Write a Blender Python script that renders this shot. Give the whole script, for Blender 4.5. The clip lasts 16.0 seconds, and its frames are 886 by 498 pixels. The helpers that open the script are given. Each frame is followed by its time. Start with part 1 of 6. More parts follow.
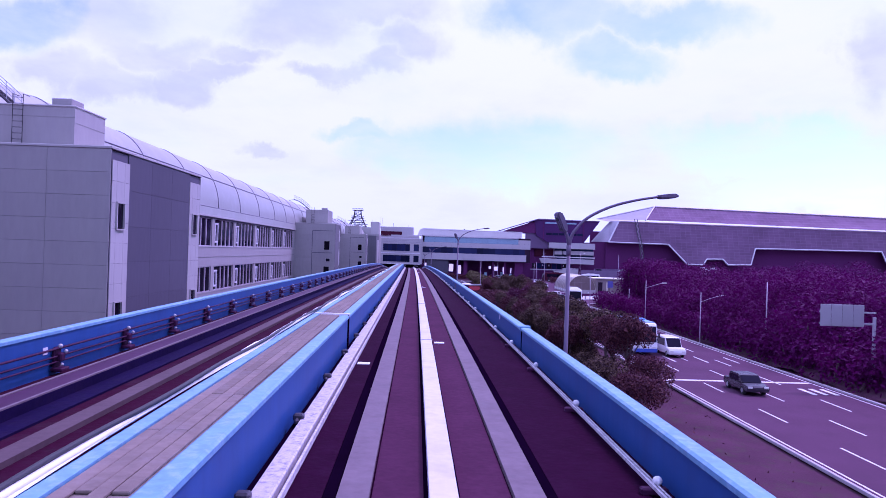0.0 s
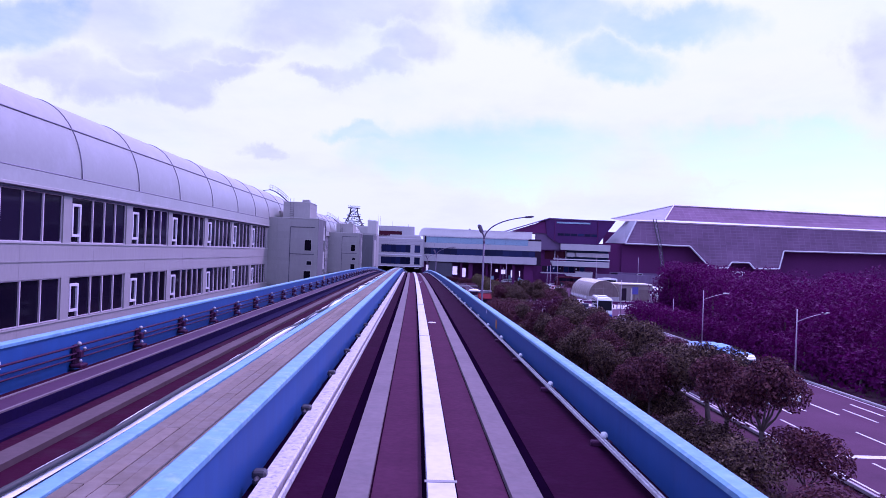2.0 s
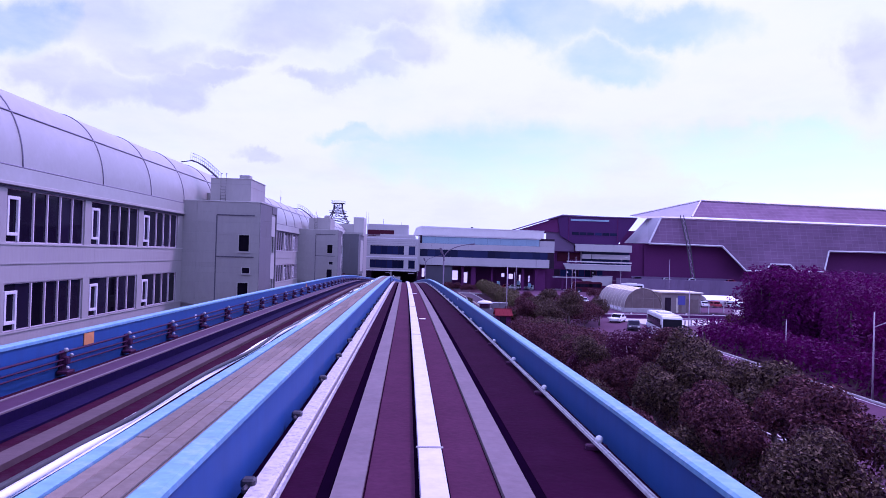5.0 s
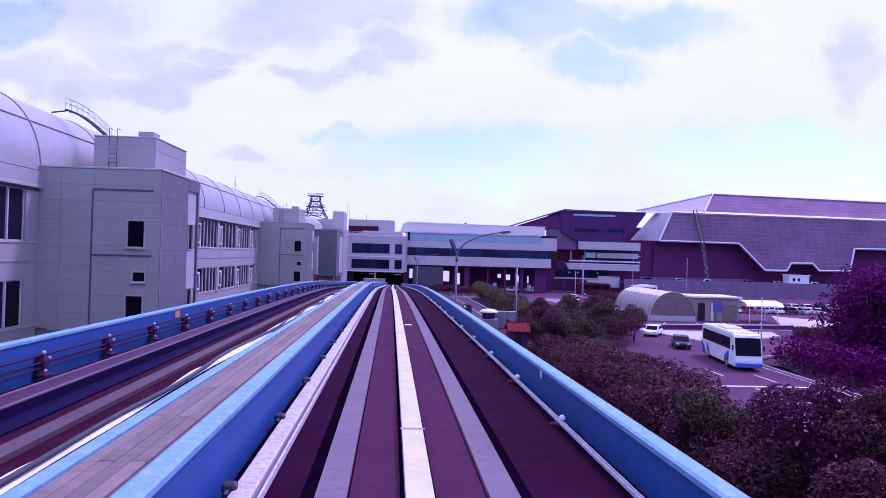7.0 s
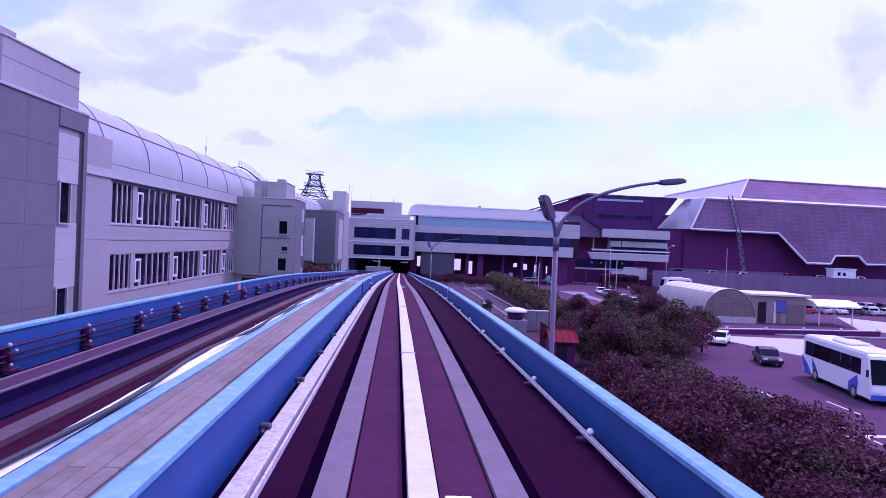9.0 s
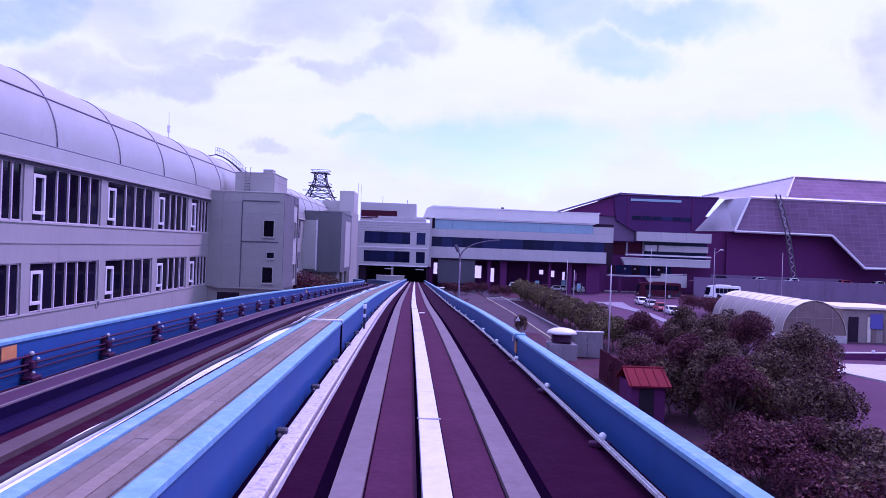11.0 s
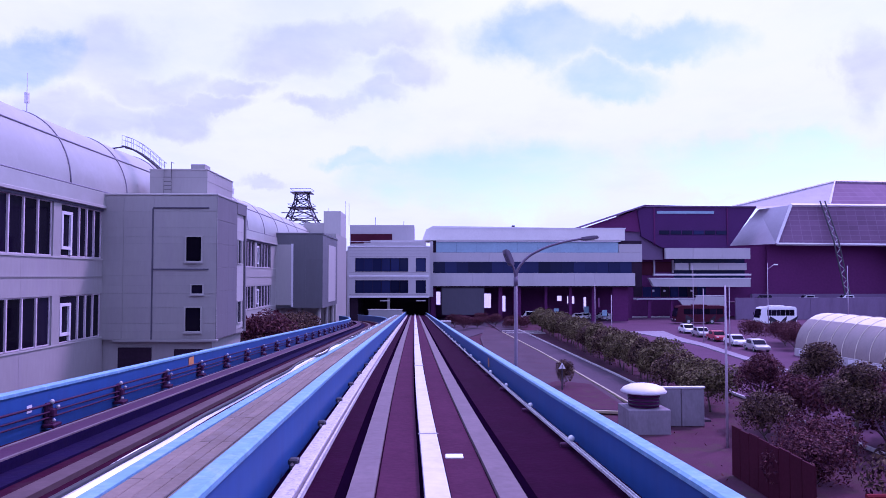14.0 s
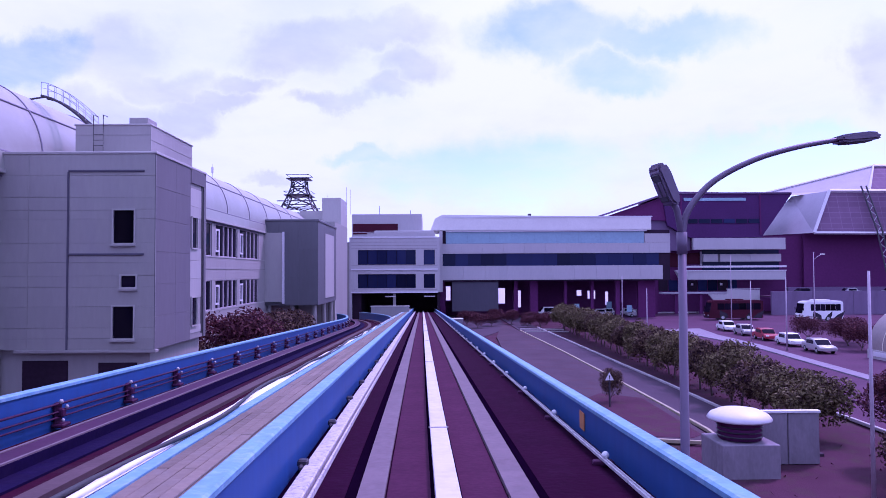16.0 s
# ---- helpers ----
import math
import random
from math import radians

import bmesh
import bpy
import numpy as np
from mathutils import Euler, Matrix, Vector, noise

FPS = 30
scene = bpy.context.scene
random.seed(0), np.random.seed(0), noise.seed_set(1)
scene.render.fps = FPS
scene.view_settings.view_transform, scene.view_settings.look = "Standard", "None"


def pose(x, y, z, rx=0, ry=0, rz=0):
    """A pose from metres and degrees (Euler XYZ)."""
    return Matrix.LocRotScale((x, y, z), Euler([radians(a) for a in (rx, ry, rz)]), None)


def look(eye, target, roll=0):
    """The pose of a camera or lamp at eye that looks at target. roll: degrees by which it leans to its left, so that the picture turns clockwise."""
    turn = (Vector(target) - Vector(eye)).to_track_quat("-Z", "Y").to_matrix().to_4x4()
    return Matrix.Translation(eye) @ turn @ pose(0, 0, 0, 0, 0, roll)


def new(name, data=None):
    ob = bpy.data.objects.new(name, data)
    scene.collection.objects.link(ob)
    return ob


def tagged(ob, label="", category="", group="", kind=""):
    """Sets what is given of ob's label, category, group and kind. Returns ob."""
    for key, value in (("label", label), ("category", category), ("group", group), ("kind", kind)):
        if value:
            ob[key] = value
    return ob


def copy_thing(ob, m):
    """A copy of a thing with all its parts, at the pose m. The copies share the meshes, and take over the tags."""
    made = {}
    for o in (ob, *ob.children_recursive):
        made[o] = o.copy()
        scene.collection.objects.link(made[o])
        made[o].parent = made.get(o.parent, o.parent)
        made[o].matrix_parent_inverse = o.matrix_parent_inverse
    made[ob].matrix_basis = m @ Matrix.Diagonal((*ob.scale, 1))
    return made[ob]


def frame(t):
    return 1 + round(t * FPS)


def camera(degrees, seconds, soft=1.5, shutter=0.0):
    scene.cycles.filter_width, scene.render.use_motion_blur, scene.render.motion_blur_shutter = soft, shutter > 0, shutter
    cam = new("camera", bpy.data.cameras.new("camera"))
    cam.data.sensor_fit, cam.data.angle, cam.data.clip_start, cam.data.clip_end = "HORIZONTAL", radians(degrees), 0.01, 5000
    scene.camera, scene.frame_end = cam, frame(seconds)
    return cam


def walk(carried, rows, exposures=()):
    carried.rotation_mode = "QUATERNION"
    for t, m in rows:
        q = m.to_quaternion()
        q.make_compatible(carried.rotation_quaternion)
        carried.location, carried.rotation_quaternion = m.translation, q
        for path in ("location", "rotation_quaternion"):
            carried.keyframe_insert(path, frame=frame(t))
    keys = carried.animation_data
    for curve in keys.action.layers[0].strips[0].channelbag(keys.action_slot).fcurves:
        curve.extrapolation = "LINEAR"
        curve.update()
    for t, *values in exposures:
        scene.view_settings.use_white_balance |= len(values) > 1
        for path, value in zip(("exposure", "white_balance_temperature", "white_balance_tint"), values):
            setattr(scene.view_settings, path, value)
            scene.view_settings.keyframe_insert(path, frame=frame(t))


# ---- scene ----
cam = camera(63.0, 16.0, soft=0.6)
PATH = [
    (0, (-0.002, 0.004, 10.333), (0.043, 2.004, 10.34), 1.8),
    (0.5, (-0.078, 5.481, 10.344), (-0.031, 7.48, 10.353), 2.1),
    (1, (-0.157, 11.035, 10.346), (-0.114, 13.035, 10.356), 2.1),
    (1.5, (-0.241, 16.683, 10.339), (-0.198, 18.683, 10.35), 2.0),
    (2, (-0.328, 22.336, 10.325), (-0.286, 24.336, 10.336), 2.0),
    (2.5, (-0.416, 27.904, 10.305), (-0.377, 29.904, 10.317), 2.0),
    (3, (-0.506, 33.445, 10.281), (-0.472, 35.444, 10.295), 2.0),
    (3.5, (-0.602, 39.105, 10.254), (-0.574, 41.104, 10.27), 2.0),
    (4, (-0.703, 44.89, 10.223), (-0.665, 46.889, 10.241), 1.9),
    (6.5, (-1.274, 74.868, 10.031), (-1.19, 76.866, 10.05), 1.6),
    (7, (-1.383, 80.189, 9.99), (-1.287, 82.186, 10.008), 1.6),
    (7.5, (-1.49, 85.22, 9.949), (-1.39, 87.217, 9.964), 1.8),
    (8, (-1.592, 89.954, 9.906), (-1.494, 91.952, 9.915), 1.9),
    (8.5, (-1.69, 94.428, 9.862), (-1.599, 96.426, 9.861), 2.2),
    (9, (-1.788, 98.781, 9.815), (-1.708, 100.779, 9.796), 2.4),
    (11.5, (-2.292, 120.151, 9.497), (-2.26, 122.151, 9.505), 1.9),
    (12, (-2.394, 124.271, 9.412), (-2.363, 126.271, 9.435), 1.6),
    (12.5, (-2.492, 128.179, 9.323), (-2.457, 130.178, 9.36), 1.2),
    (13, (-2.585, 131.822, 9.232), (-2.546, 133.821, 9.283), 0.8),
    (13.5, (-2.672, 135.19, 9.139), (-2.63, 137.189, 9.205), 0.4),
    (14, (-2.752, 138.256, 9.047), (-2.709, 140.254, 9.124), -0.0),
    (14.5, (-2.827, 141.105, 8.954), (-2.785, 143.103, 9.033), -0.2),
    (15, (-2.902, 143.923, 8.856), (-2.865, 145.921, 8.93), -0.1),
    (15.5, (-2.981, 146.878, 8.745), (-2.955, 148.877, 8.817), -0.2),
    (16, (-3.064, 149.931, 8.622), (-3.041, 151.93, 8.687), -0.3),
]
walk(cam, [(t, look(eye, target, roll)) for t, eye, target, roll in PATH], [(0.0, 0.2, 5300, 111), (16.0, 0.2, 5300, 111)])

# ---- light ----
SUN_DIR = Vector((0.46, 0.36, 0.81)).normalized()
sun_data = bpy.data.lights.new("sun", "SUN")
sun_data.energy, sun_data.angle, sun_data.color = 1.9, radians(9.0), (1.0, 0.95, 0.88)
sun = new("sun", sun_data)
sun.matrix_world = look((0, 0, 80), Vector((0, 0, 80)) - SUN_DIR)

world = bpy.data.worlds.new("sky")
scene.world = world
world.use_nodes = True
wn, wl = world.node_tree.nodes, world.node_tree.links
wn.clear()
w_out = wn.new("ShaderNodeOutputWorld")
w_mix = wn.new("ShaderNodeMixShader")
w_sky = wn.new("ShaderNodeTexSky")
w_sky.sky_type, w_sky.sun_disc = "NISHITA", False
w_sky.sun_elevation = math.asin(SUN_DIR.z)
w_sky.sun_rotation = math.atan2(SUN_DIR.x, SUN_DIR.y)
w_sky.air_density, w_sky.dust_density = 1.0, 0.6
w_blue = wn.new("ShaderNodeBackground")
w_blue.inputs["Strength"].default_value = 0.15
w_deep = wn.new("ShaderNodeVectorMath")
w_deep.operation = "MULTIPLY"
w_deep.inputs[1].default_value = (0.66, 1.04, 0.82)
wl.new(w_sky.outputs[0], w_deep.inputs[0])
wl.new(w_deep.outputs[0], w_blue.inputs[0])
w_cloud = wn.new("ShaderNodeBackground")
w_cloud.inputs["Strength"].default_value = 1.0
# clouds: noise on a flat layer overhead
w_co = wn.new("ShaderNodeTexCoord")
w_sep = wn.new("ShaderNodeSeparateXYZ")
wl.new(w_co.outputs["Generated"], w_sep.inputs[0])
w_up = wn.new("ShaderNodeMath")
w_up.operation = "ADD"
w_up.inputs[1].default_value = 0.16
wl.new(w_sep.outputs["Z"], w_up.inputs[0])
w_max = wn.new("ShaderNodeMath")
w_max.operation = "MAXIMUM"
w_max.inputs[1].default_value = 0.05
wl.new(w_up.outputs[0], w_max.inputs[0])
w_div = wn.new("ShaderNodeVectorMath")
w_div.operation = "DIVIDE"
w_cmb = wn.new("ShaderNodeCombineXYZ")
for i in range(3):
    wl.new(w_max.outputs[0], w_cmb.inputs[i])
wl.new(w_co.outputs["Generated"], w_div.inputs[0])
wl.new(w_cmb.outputs[0], w_div.inputs[1])
w_map = wn.new("ShaderNodeMapping")
w_map.inputs["Location"].default_value = (3.1, 0.4, 0.0)
w_map.inputs["Scale"].default_value = (1.0, 0.8, 0.0)
wl.new(w_div.outputs[0], w_map.inputs[0])


def sky_noise(scale, detail, rough, low, high):
    n = wn.new("ShaderNodeTexNoise")
    n.inputs["Scale"].default_value, n.inputs["Detail"].default_value, n.inputs["Roughness"].default_value = scale, detail, rough
    wl.new(w_map.outputs[0], n.inputs["Vector"])
    r = wn.new("ShaderNodeMapRange")
    r.inputs["From Min"].default_value, r.inputs["From Max"].default_value = low, high
    r.interpolation_type = "SMOOTHSTEP"
    wl.new(n.outputs[0], r.inputs["Value"])
    return r.outputs[0]


# cloud masses by direction: (across, up, half width, half height) as tangents, looking north
GAPS_IN_CLOUD = [(-0.014, 0.144, 0.11, 0.055), (0.107, 0.139, 0.18, 0.059), (0.172, 0.334, 0.133, 0.047), (0.322, 0.332, 0.149, 0.035), (0.26, 0.275, 0.086, 0.039), (0.503, 0.158, 0.258, 0.047), (0.585, 0.101, 0.235, 0.047), (-0.561, 0.299, 0.086, 0.047), (-0.097, 0.172, 0.063, 0.017)]
GREY_BASES = [(-0.439, 0.304, 0.094, 0.063), (-0.38, 0.264, 0.102, 0.03), (-0.309, 0.237, 0.086, 0.019), (-0.196, 0.315, 0.094, 0.047), (-0.035, 0.29, 0.067, 0.035), (-0.061, 0.25, 0.047, 0.023), (-0.135, 0.235, 0.074, 0.017), (-0.26, 0.263, 0.059, 0.023), (-0.439, 0.215, 0.094, 0.035), (-0.347, 0.215, 0.055, 0.031), (-0.228, 0.138, 0.043, 0.012), (-0.095, 0.338, 0.133, 0.031), (-0.524, 0.227, 0.07, 0.035), (0.619, 0.297, 0.055, 0.086)]
w_abs = wn.new("ShaderNodeMath")
w_abs.operation = "ABSOLUTE"
wl.new(w_sep.outputs["Y"], w_abs.inputs[0])
w_far = wn.new("ShaderNodeMath")
w_far.operation = "MAXIMUM"
w_far.inputs[1].default_value = 0.08
wl.new(w_abs.outputs[0], w_far.inputs[0])
w_tan = wn.new("ShaderNodeVectorMath")
w_tan.operation = "DIVIDE"
w_den = wn.new("ShaderNodeCombineXYZ")
for i in range(3):
    wl.new(w_far.outputs[0], w_den.inputs[i])
wl.new(w_co.outputs["Generated"], w_tan.inputs[0])
wl.new(w_den.outputs[0], w_tan.inputs[1])
w_flat = wn.new("ShaderNodeVectorMath")
w_flat.operation = "MULTIPLY"
w_flat.inputs[1].default_value = (1.0, 0.0, 1.0)
wl.new(w_tan.outputs[0], w_flat.inputs[0])
# ragged edges: the masses are pushed about by noise
w_rag = wn.new("ShaderNodeTexNoise")
w_rag.inputs["Scale"].default_value, w_rag.inputs["Detail"].default_value, w_rag.inputs["Roughness"].default_value = 9.0, 8, 0.6
wl.new(w_flat.outputs[0], w_rag.inputs["Vector"])
w_push = wn.new("ShaderNodeVectorMath")
w_push.operation = "MULTIPLY_ADD"
w_push.inputs[1].default_value, w_push.inputs[2].default_value = (0.17, 0.0, 0.12), (-0.085, 0.0, -0.06)
wl.new(w_rag.outputs["Color"], w_push.inputs[0])
w_at = wn.new("ShaderNodeVectorMath")
wl.new(w_flat.outputs[0], w_at.inputs[0])
wl.new(w_push.outputs[0], w_at.inputs[1])


def masses(places):
    """The summed soft ellipses of one list."""
    total = None
    for a, b, ra, rb in places:
        off = wn.new("ShaderNodeVectorMath")
        off.operation = "SUBTRACT"
        off.inputs[1].default_value = (a, 0.0, b)
        wl.new(w_at.outputs[0], off.inputs[0])
        div = wn.new("ShaderNodeVectorMath")
        div.operation = "DIVIDE"
        div.inputs[1].default_value = (ra, 1.0, rb)
        wl.new(off.outputs[0], div.inputs[0])
        length = wn.new("ShaderNodeVectorMath")
        length.operation = "LENGTH"
        wl.new(div.outputs[0], length.inputs[0])
        fall = wn.new("ShaderNodeMapRange")
        fall.interpolation_type = "SMOOTHSTEP"
        fall.inputs["From Min"].default_value, fall.inputs["From Max"].default_value = 0.45, 1.15
        fall.inputs["To Min"].default_value, fall.inputs["To Max"].default_value = 1.0, 0.0
        wl.new(length.outputs["Value"], fall.inputs["Value"])
        if total is None:
            total = fall.outputs[0]
        else:
            both = wn.new("ShaderNodeMath")
            both.operation = "MAXIMUM"
            wl.new(total, both.inputs[0])
            wl.new(fall.outputs[0], both.inputs[1])
            total = both.outputs[0]
    return total


def sky_math(kind, a, b):
    m = wn.new("ShaderNodeMath")
    m.operation = kind
    for k, v in enumerate((a, b)):
        if isinstance(v, float):
            m.inputs[k].default_value = v
        else:
            wl.new(v, m.inputs[k])
    return m.outputs[0]


w_breaks = sky_noise(0.8, 9, 0.58, 0.46, 0.72)
w_wisps = sky_noise(2.2, 7, 0.6, 0.3, 0.7)
w_open = sky_math("MULTIPLY", masses(GAPS_IN_CLOUD), sky_math("ADD", sky_math("MULTIPLY", w_wisps, 0.5), 0.5))
w_open = sky_math("MAXIMUM", w_open, sky_math("MULTIPLY", w_breaks, 0.3))
w_cover = sky_math("SUBTRACT", 1.0, sky_math("MULTIPLY", w_open, 0.92))
w_shade = sky_noise(1.7, 8, 0.62, 0.42, 0.7)
w_grey = sky_math("MAXIMUM", sky_math("MULTIPLY", masses(GREY_BASES), sky_math("ADD", sky_math("MULTIPLY", w_wisps, 0.6), 0.4)), sky_math("MULTIPLY", w_shade, 0.22))
w_tone = wn.new("ShaderNodeMix")
w_tone.data_type = "RGBA"
w_tone.inputs[6].default_value = (0.645, 0.99, 0.86, 1)
w_tone.inputs[7].default_value = (0.455, 0.71, 0.69, 1)
wl.new(w_grey, w_tone.inputs[0])
wl.new(w_tone.outputs[2], w_cloud.inputs[0])
# an overcast sky is brighter overhead than along the horizon
w_high = wn.new("ShaderNodeMath")
w_high.operation = "MULTIPLY_ADD"
w_high.inputs[1].default_value, w_high.inputs[2].default_value = 0.25, 0.9
wl.new(w_sep.outputs["Z"], w_high.inputs[0])
wl.new(w_high.outputs[0], w_cloud.inputs["Strength"])
wl.new(w_cover, w_mix.inputs[0])
wl.new(w_blue.outputs[0], w_mix.inputs[1])
wl.new(w_cloud.outputs[0], w_mix.inputs[2])
wl.new(w_mix.outputs[0], w_out.inputs[0])


# ---- materials ----
def material(name, color, rough=0.6, metal=0.0, vary=0.15, grain=6.0, fine=60.0, bump=0.1, stain=None, stain_amount=0.0, streak=0.0, per_piece=0.0, alpha_spec=0.5):
    """A surface with large and fine variation of its colour, bump, and stains of another colour."""
    m = bpy.data.materials.new(name)
    m.use_nodes = True
    nt = m.node_tree
    n, l = nt.nodes, nt.links
    b = n["Principled BSDF"]
    b.inputs["Roughness"].default_value, b.inputs["Metallic"].default_value = rough, metal
    b.inputs["Specular IOR Level"].default_value = alpha_spec
    mp = n.new("ShaderNodeMapping")
    geo = n.new("ShaderNodeNewGeometry")
    l.new(geo.outputs["Position"], mp.inputs[0])
    mp.inputs["Scale"].default_value = (1, 1, 1.0 if not streak else streak)
    big = n.new("ShaderNodeTexNoise")
    big.inputs["Scale"].default_value, big.inputs["Detail"].default_value = grain * 0.1, 5
    l.new(mp.outputs[0], big.inputs["Vector"])
    small = n.new("ShaderNodeTexNoise")
    small.inputs["Scale"].default_value, small.inputs["Detail"].default_value = fine * 0.1, 4
    l.new(mp.outputs[0], small.inputs["Vector"])
    add = n.new("ShaderNodeMath")
    add.operation = "ADD"
    l.new(big.outputs[0], add.inputs[0])
    l.new(small.outputs[0], add.inputs[1])
    rng = n.new("ShaderNodeMapRange")
    rng.inputs["From Min"].default_value, rng.inputs["From Max"].default_value = 0.6, 1.4
    rng.inputs["To Min"].default_value, rng.inputs["To Max"].default_value = 1 - vary, 1 + vary
    l.new(add.outputs[0], rng.inputs["Value"])
    last = rng.outputs[0]
    if per_piece:
        inf = n.new("ShaderNodeObjectInfo")
        pr = n.new("ShaderNodeMapRange")
        pr.inputs["To Min"].default_value, pr.inputs["To Max"].default_value = 1 - per_piece, 1 + per_piece
        l.new(inf.outputs["Random"], pr.inputs["Value"])
        mul = n.new("ShaderNodeMath")
        mul.operation = "MULTIPLY"
        l.new(last, mul.inputs[0])
        l.new(pr.outputs[0], mul.inputs[1])
        last = mul.outputs[0]
    sc = n.new("ShaderNodeVectorMath")
    sc.operation = "SCALE"
    sc.inputs[0].default_value = color
    l.new(last, sc.inputs["Scale"])
    out = sc.outputs[0]
    if stain:
        sn = n.new("ShaderNodeTexNoise")
        sn.inputs["Scale"].default_value, sn.inputs["Detail"].default_value, sn.inputs["Roughness"].default_value = grain * 0.25, 8, 0.65
        l.new(mp.outputs[0], sn.inputs["Vector"])
        sr = n.new("ShaderNodeMapRange")
        sr.inputs["From Min"].default_value, sr.inputs["From Max"].default_value = 0.5, 0.72
        sr.inputs["To Max"].default_value = stain_amount
        l.new(sn.outputs[0], sr.inputs["Value"])
        mx = n.new("ShaderNodeMix")
        mx.data_type = "RGBA"
        mx.inputs[7].default_value = (*stain, 1)
        l.new(sr.outputs[0], mx.inputs[0])
        l.new(out, mx.inputs[6])
        out = mx.outputs[2]
    l.new(out, b.inputs["Base Color"])
    if bump:
        bp = n.new("ShaderNodeBump")
        bp.inputs["Strength"].default_value, bp.inputs["Distance"].default_value = bump, 0.03
        l.new(small.outputs[0], bp.inputs["Height"])
        l.new(bp.outputs[0], b.inputs["Normal"])
    return m


def leaf_material(name, dark, light, fleck=0.0, thin=0.2):
    """Foliage: each leaf island its own green, with a little light through it."""
    m = bpy.data.materials.new(name)
    m.use_nodes = True
    n, l = m.node_tree.nodes, m.node_tree.links
    b = n["Principled BSDF"]
    b.inputs["Roughness"].default_value = 0.55
    b.inputs["Specular IOR Level"].default_value = 0.08
    g = n.new("ShaderNodeNewGeometry")
    mx = n.new("ShaderNodeMix")
    mx.data_type = "RGBA"
    mx.inputs[6].default_value, mx.inputs[7].default_value = (*dark, 1), (*light, 1)
    rare = n.new("ShaderNodeMath")
    rare.operation = "POWER"
    rare.inputs[1].default_value = 1.8
    l.new(g.outputs["Random Per Island"], rare.inputs[0])
    l.new(rare.outputs[0], mx.inputs[0])
    tint = mx.outputs[2]
    if fleck:
        # a few pale blossoms among the leaves
        pick = n.new("ShaderNodeMath")
        pick.operation = "GREATER_THAN"
        pick.inputs[1].default_value = 1.0 - fleck
        l.new(g.outputs["Random Per Island"], pick.inputs[0])
        fl = n.new("ShaderNodeMix")
        fl.data_type = "RGBA"
        fl.inputs[7].default_value = (0.62, 0.42, 0.5, 1)
        l.new(pick.outputs[0], fl.inputs[0])
        l.new(tint, fl.inputs[6])
        tint = fl.outputs[2]
    l.new(tint, b.inputs["Base Color"])
    tr = n.new("ShaderNodeBsdfTranslucent")
    l.new(tint, tr.inputs[0])
    ms = n.new("ShaderNodeMixShader")
    ms.inputs[0].default_value = thin
    l.new(b.outputs[0], ms.inputs[1])
    l.new(tr.outputs[0], ms.inputs[2])
    l.new(ms.outputs[0], n["Material Output"].inputs[0])
    return m


def tiled(name, color, line, sx, sz, rough=0.4, metal=0.0, gap=0.03):
    """Cladding in fine panels too far off to build singly."""
    m = bpy.data.materials.new(name)
    m.use_nodes = True
    n, l = m.node_tree.nodes, m.node_tree.links
    b = n["Principled BSDF"]
    b.inputs["Roughness"].default_value, b.inputs["Metallic"].default_value = rough, metal
    b.inputs["Specular IOR Level"].default_value = 0.05
    g = n.new("ShaderNodeNewGeometry")
    sp = n.new("ShaderNodeSeparateXYZ")
    l.new(g.outputs["Position"], sp.inputs[0])
    cm = n.new("ShaderNodeCombineXYZ")
    l.new(sp.outputs["X"], cm.inputs[0])
    l.new(sp.outputs["Z"], cm.inputs[1])
    br = n.new("ShaderNodeTexBrick")
    br.offset = 0.0
    br.inputs["Color1"].default_value = (*color, 1)
    br.inputs["Color2"].default_value = (*[c * 0.86 for c in color], 1)
    br.inputs["Mortar"].default_value = (*line, 1)
    br.inputs["Scale"].default_value = 1.0
    br.inputs["Brick Width"].default_value, br.inputs["Row Height"].default_value = sx, sz
    br.inputs["Mortar Size"].default_value = gap
    l.new(cm.outputs[0], br.inputs["Vector"])
    ns = n.new("ShaderNodeTexNoise")
    ns.inputs["Scale"].default_value, ns.inputs["Detail"].default_value = 0.12, 6
    l.new(g.outputs["Position"], ns.inputs["Vector"])
    rg = n.new("ShaderNodeMapRange")
    rg.inputs["From Min"].default_value, rg.inputs["From Max"].default_value = 0.3, 0.7
    rg.inputs["To Min"].default_value, rg.inputs["To Max"].default_value = 0.82, 1.12
    l.new(ns.outputs[0], rg.inputs["Value"])
    sc = n.new("ShaderNodeVectorMath")
    sc.operation = "SCALE"
    l.new(br.outputs[0], sc.inputs[0])
    l.new(rg.outputs[0], sc.inputs["Scale"])
    l.new(sc.outputs[0], b.inputs["Base Color"])
    return m


def glass_material(name, color, rough=0.06):
    """Dark glazing that mirrors the sky."""
    m = bpy.data.materials.new(name)
    m.use_nodes = True
    n, l = m.node_tree.nodes, m.node_tree.links
    b = n["Principled BSDF"]
    b.inputs["Base Color"].default_value = (*color, 1)
    b.inputs["Roughness"].default_value = rough
    b.inputs["Specular IOR Level"].default_value = 0.08
    inf = n.new("ShaderNodeObjectInfo")
    rg = n.new("ShaderNodeMapRange")
    rg.inputs["To Min"].default_value, rg.inputs["To Max"].default_value = 0.4, 1.6
    l.new(inf.outputs["Random"], rg.inputs["Value"])
    sc = n.new("ShaderNodeVectorMath")
    sc.operation = "SCALE"
    sc.inputs[0].default_value = color
    l.new(rg.outputs[0], sc.inputs["Scale"])
    l.new(sc.outputs[0], b.inputs["Base Color"])
    return m


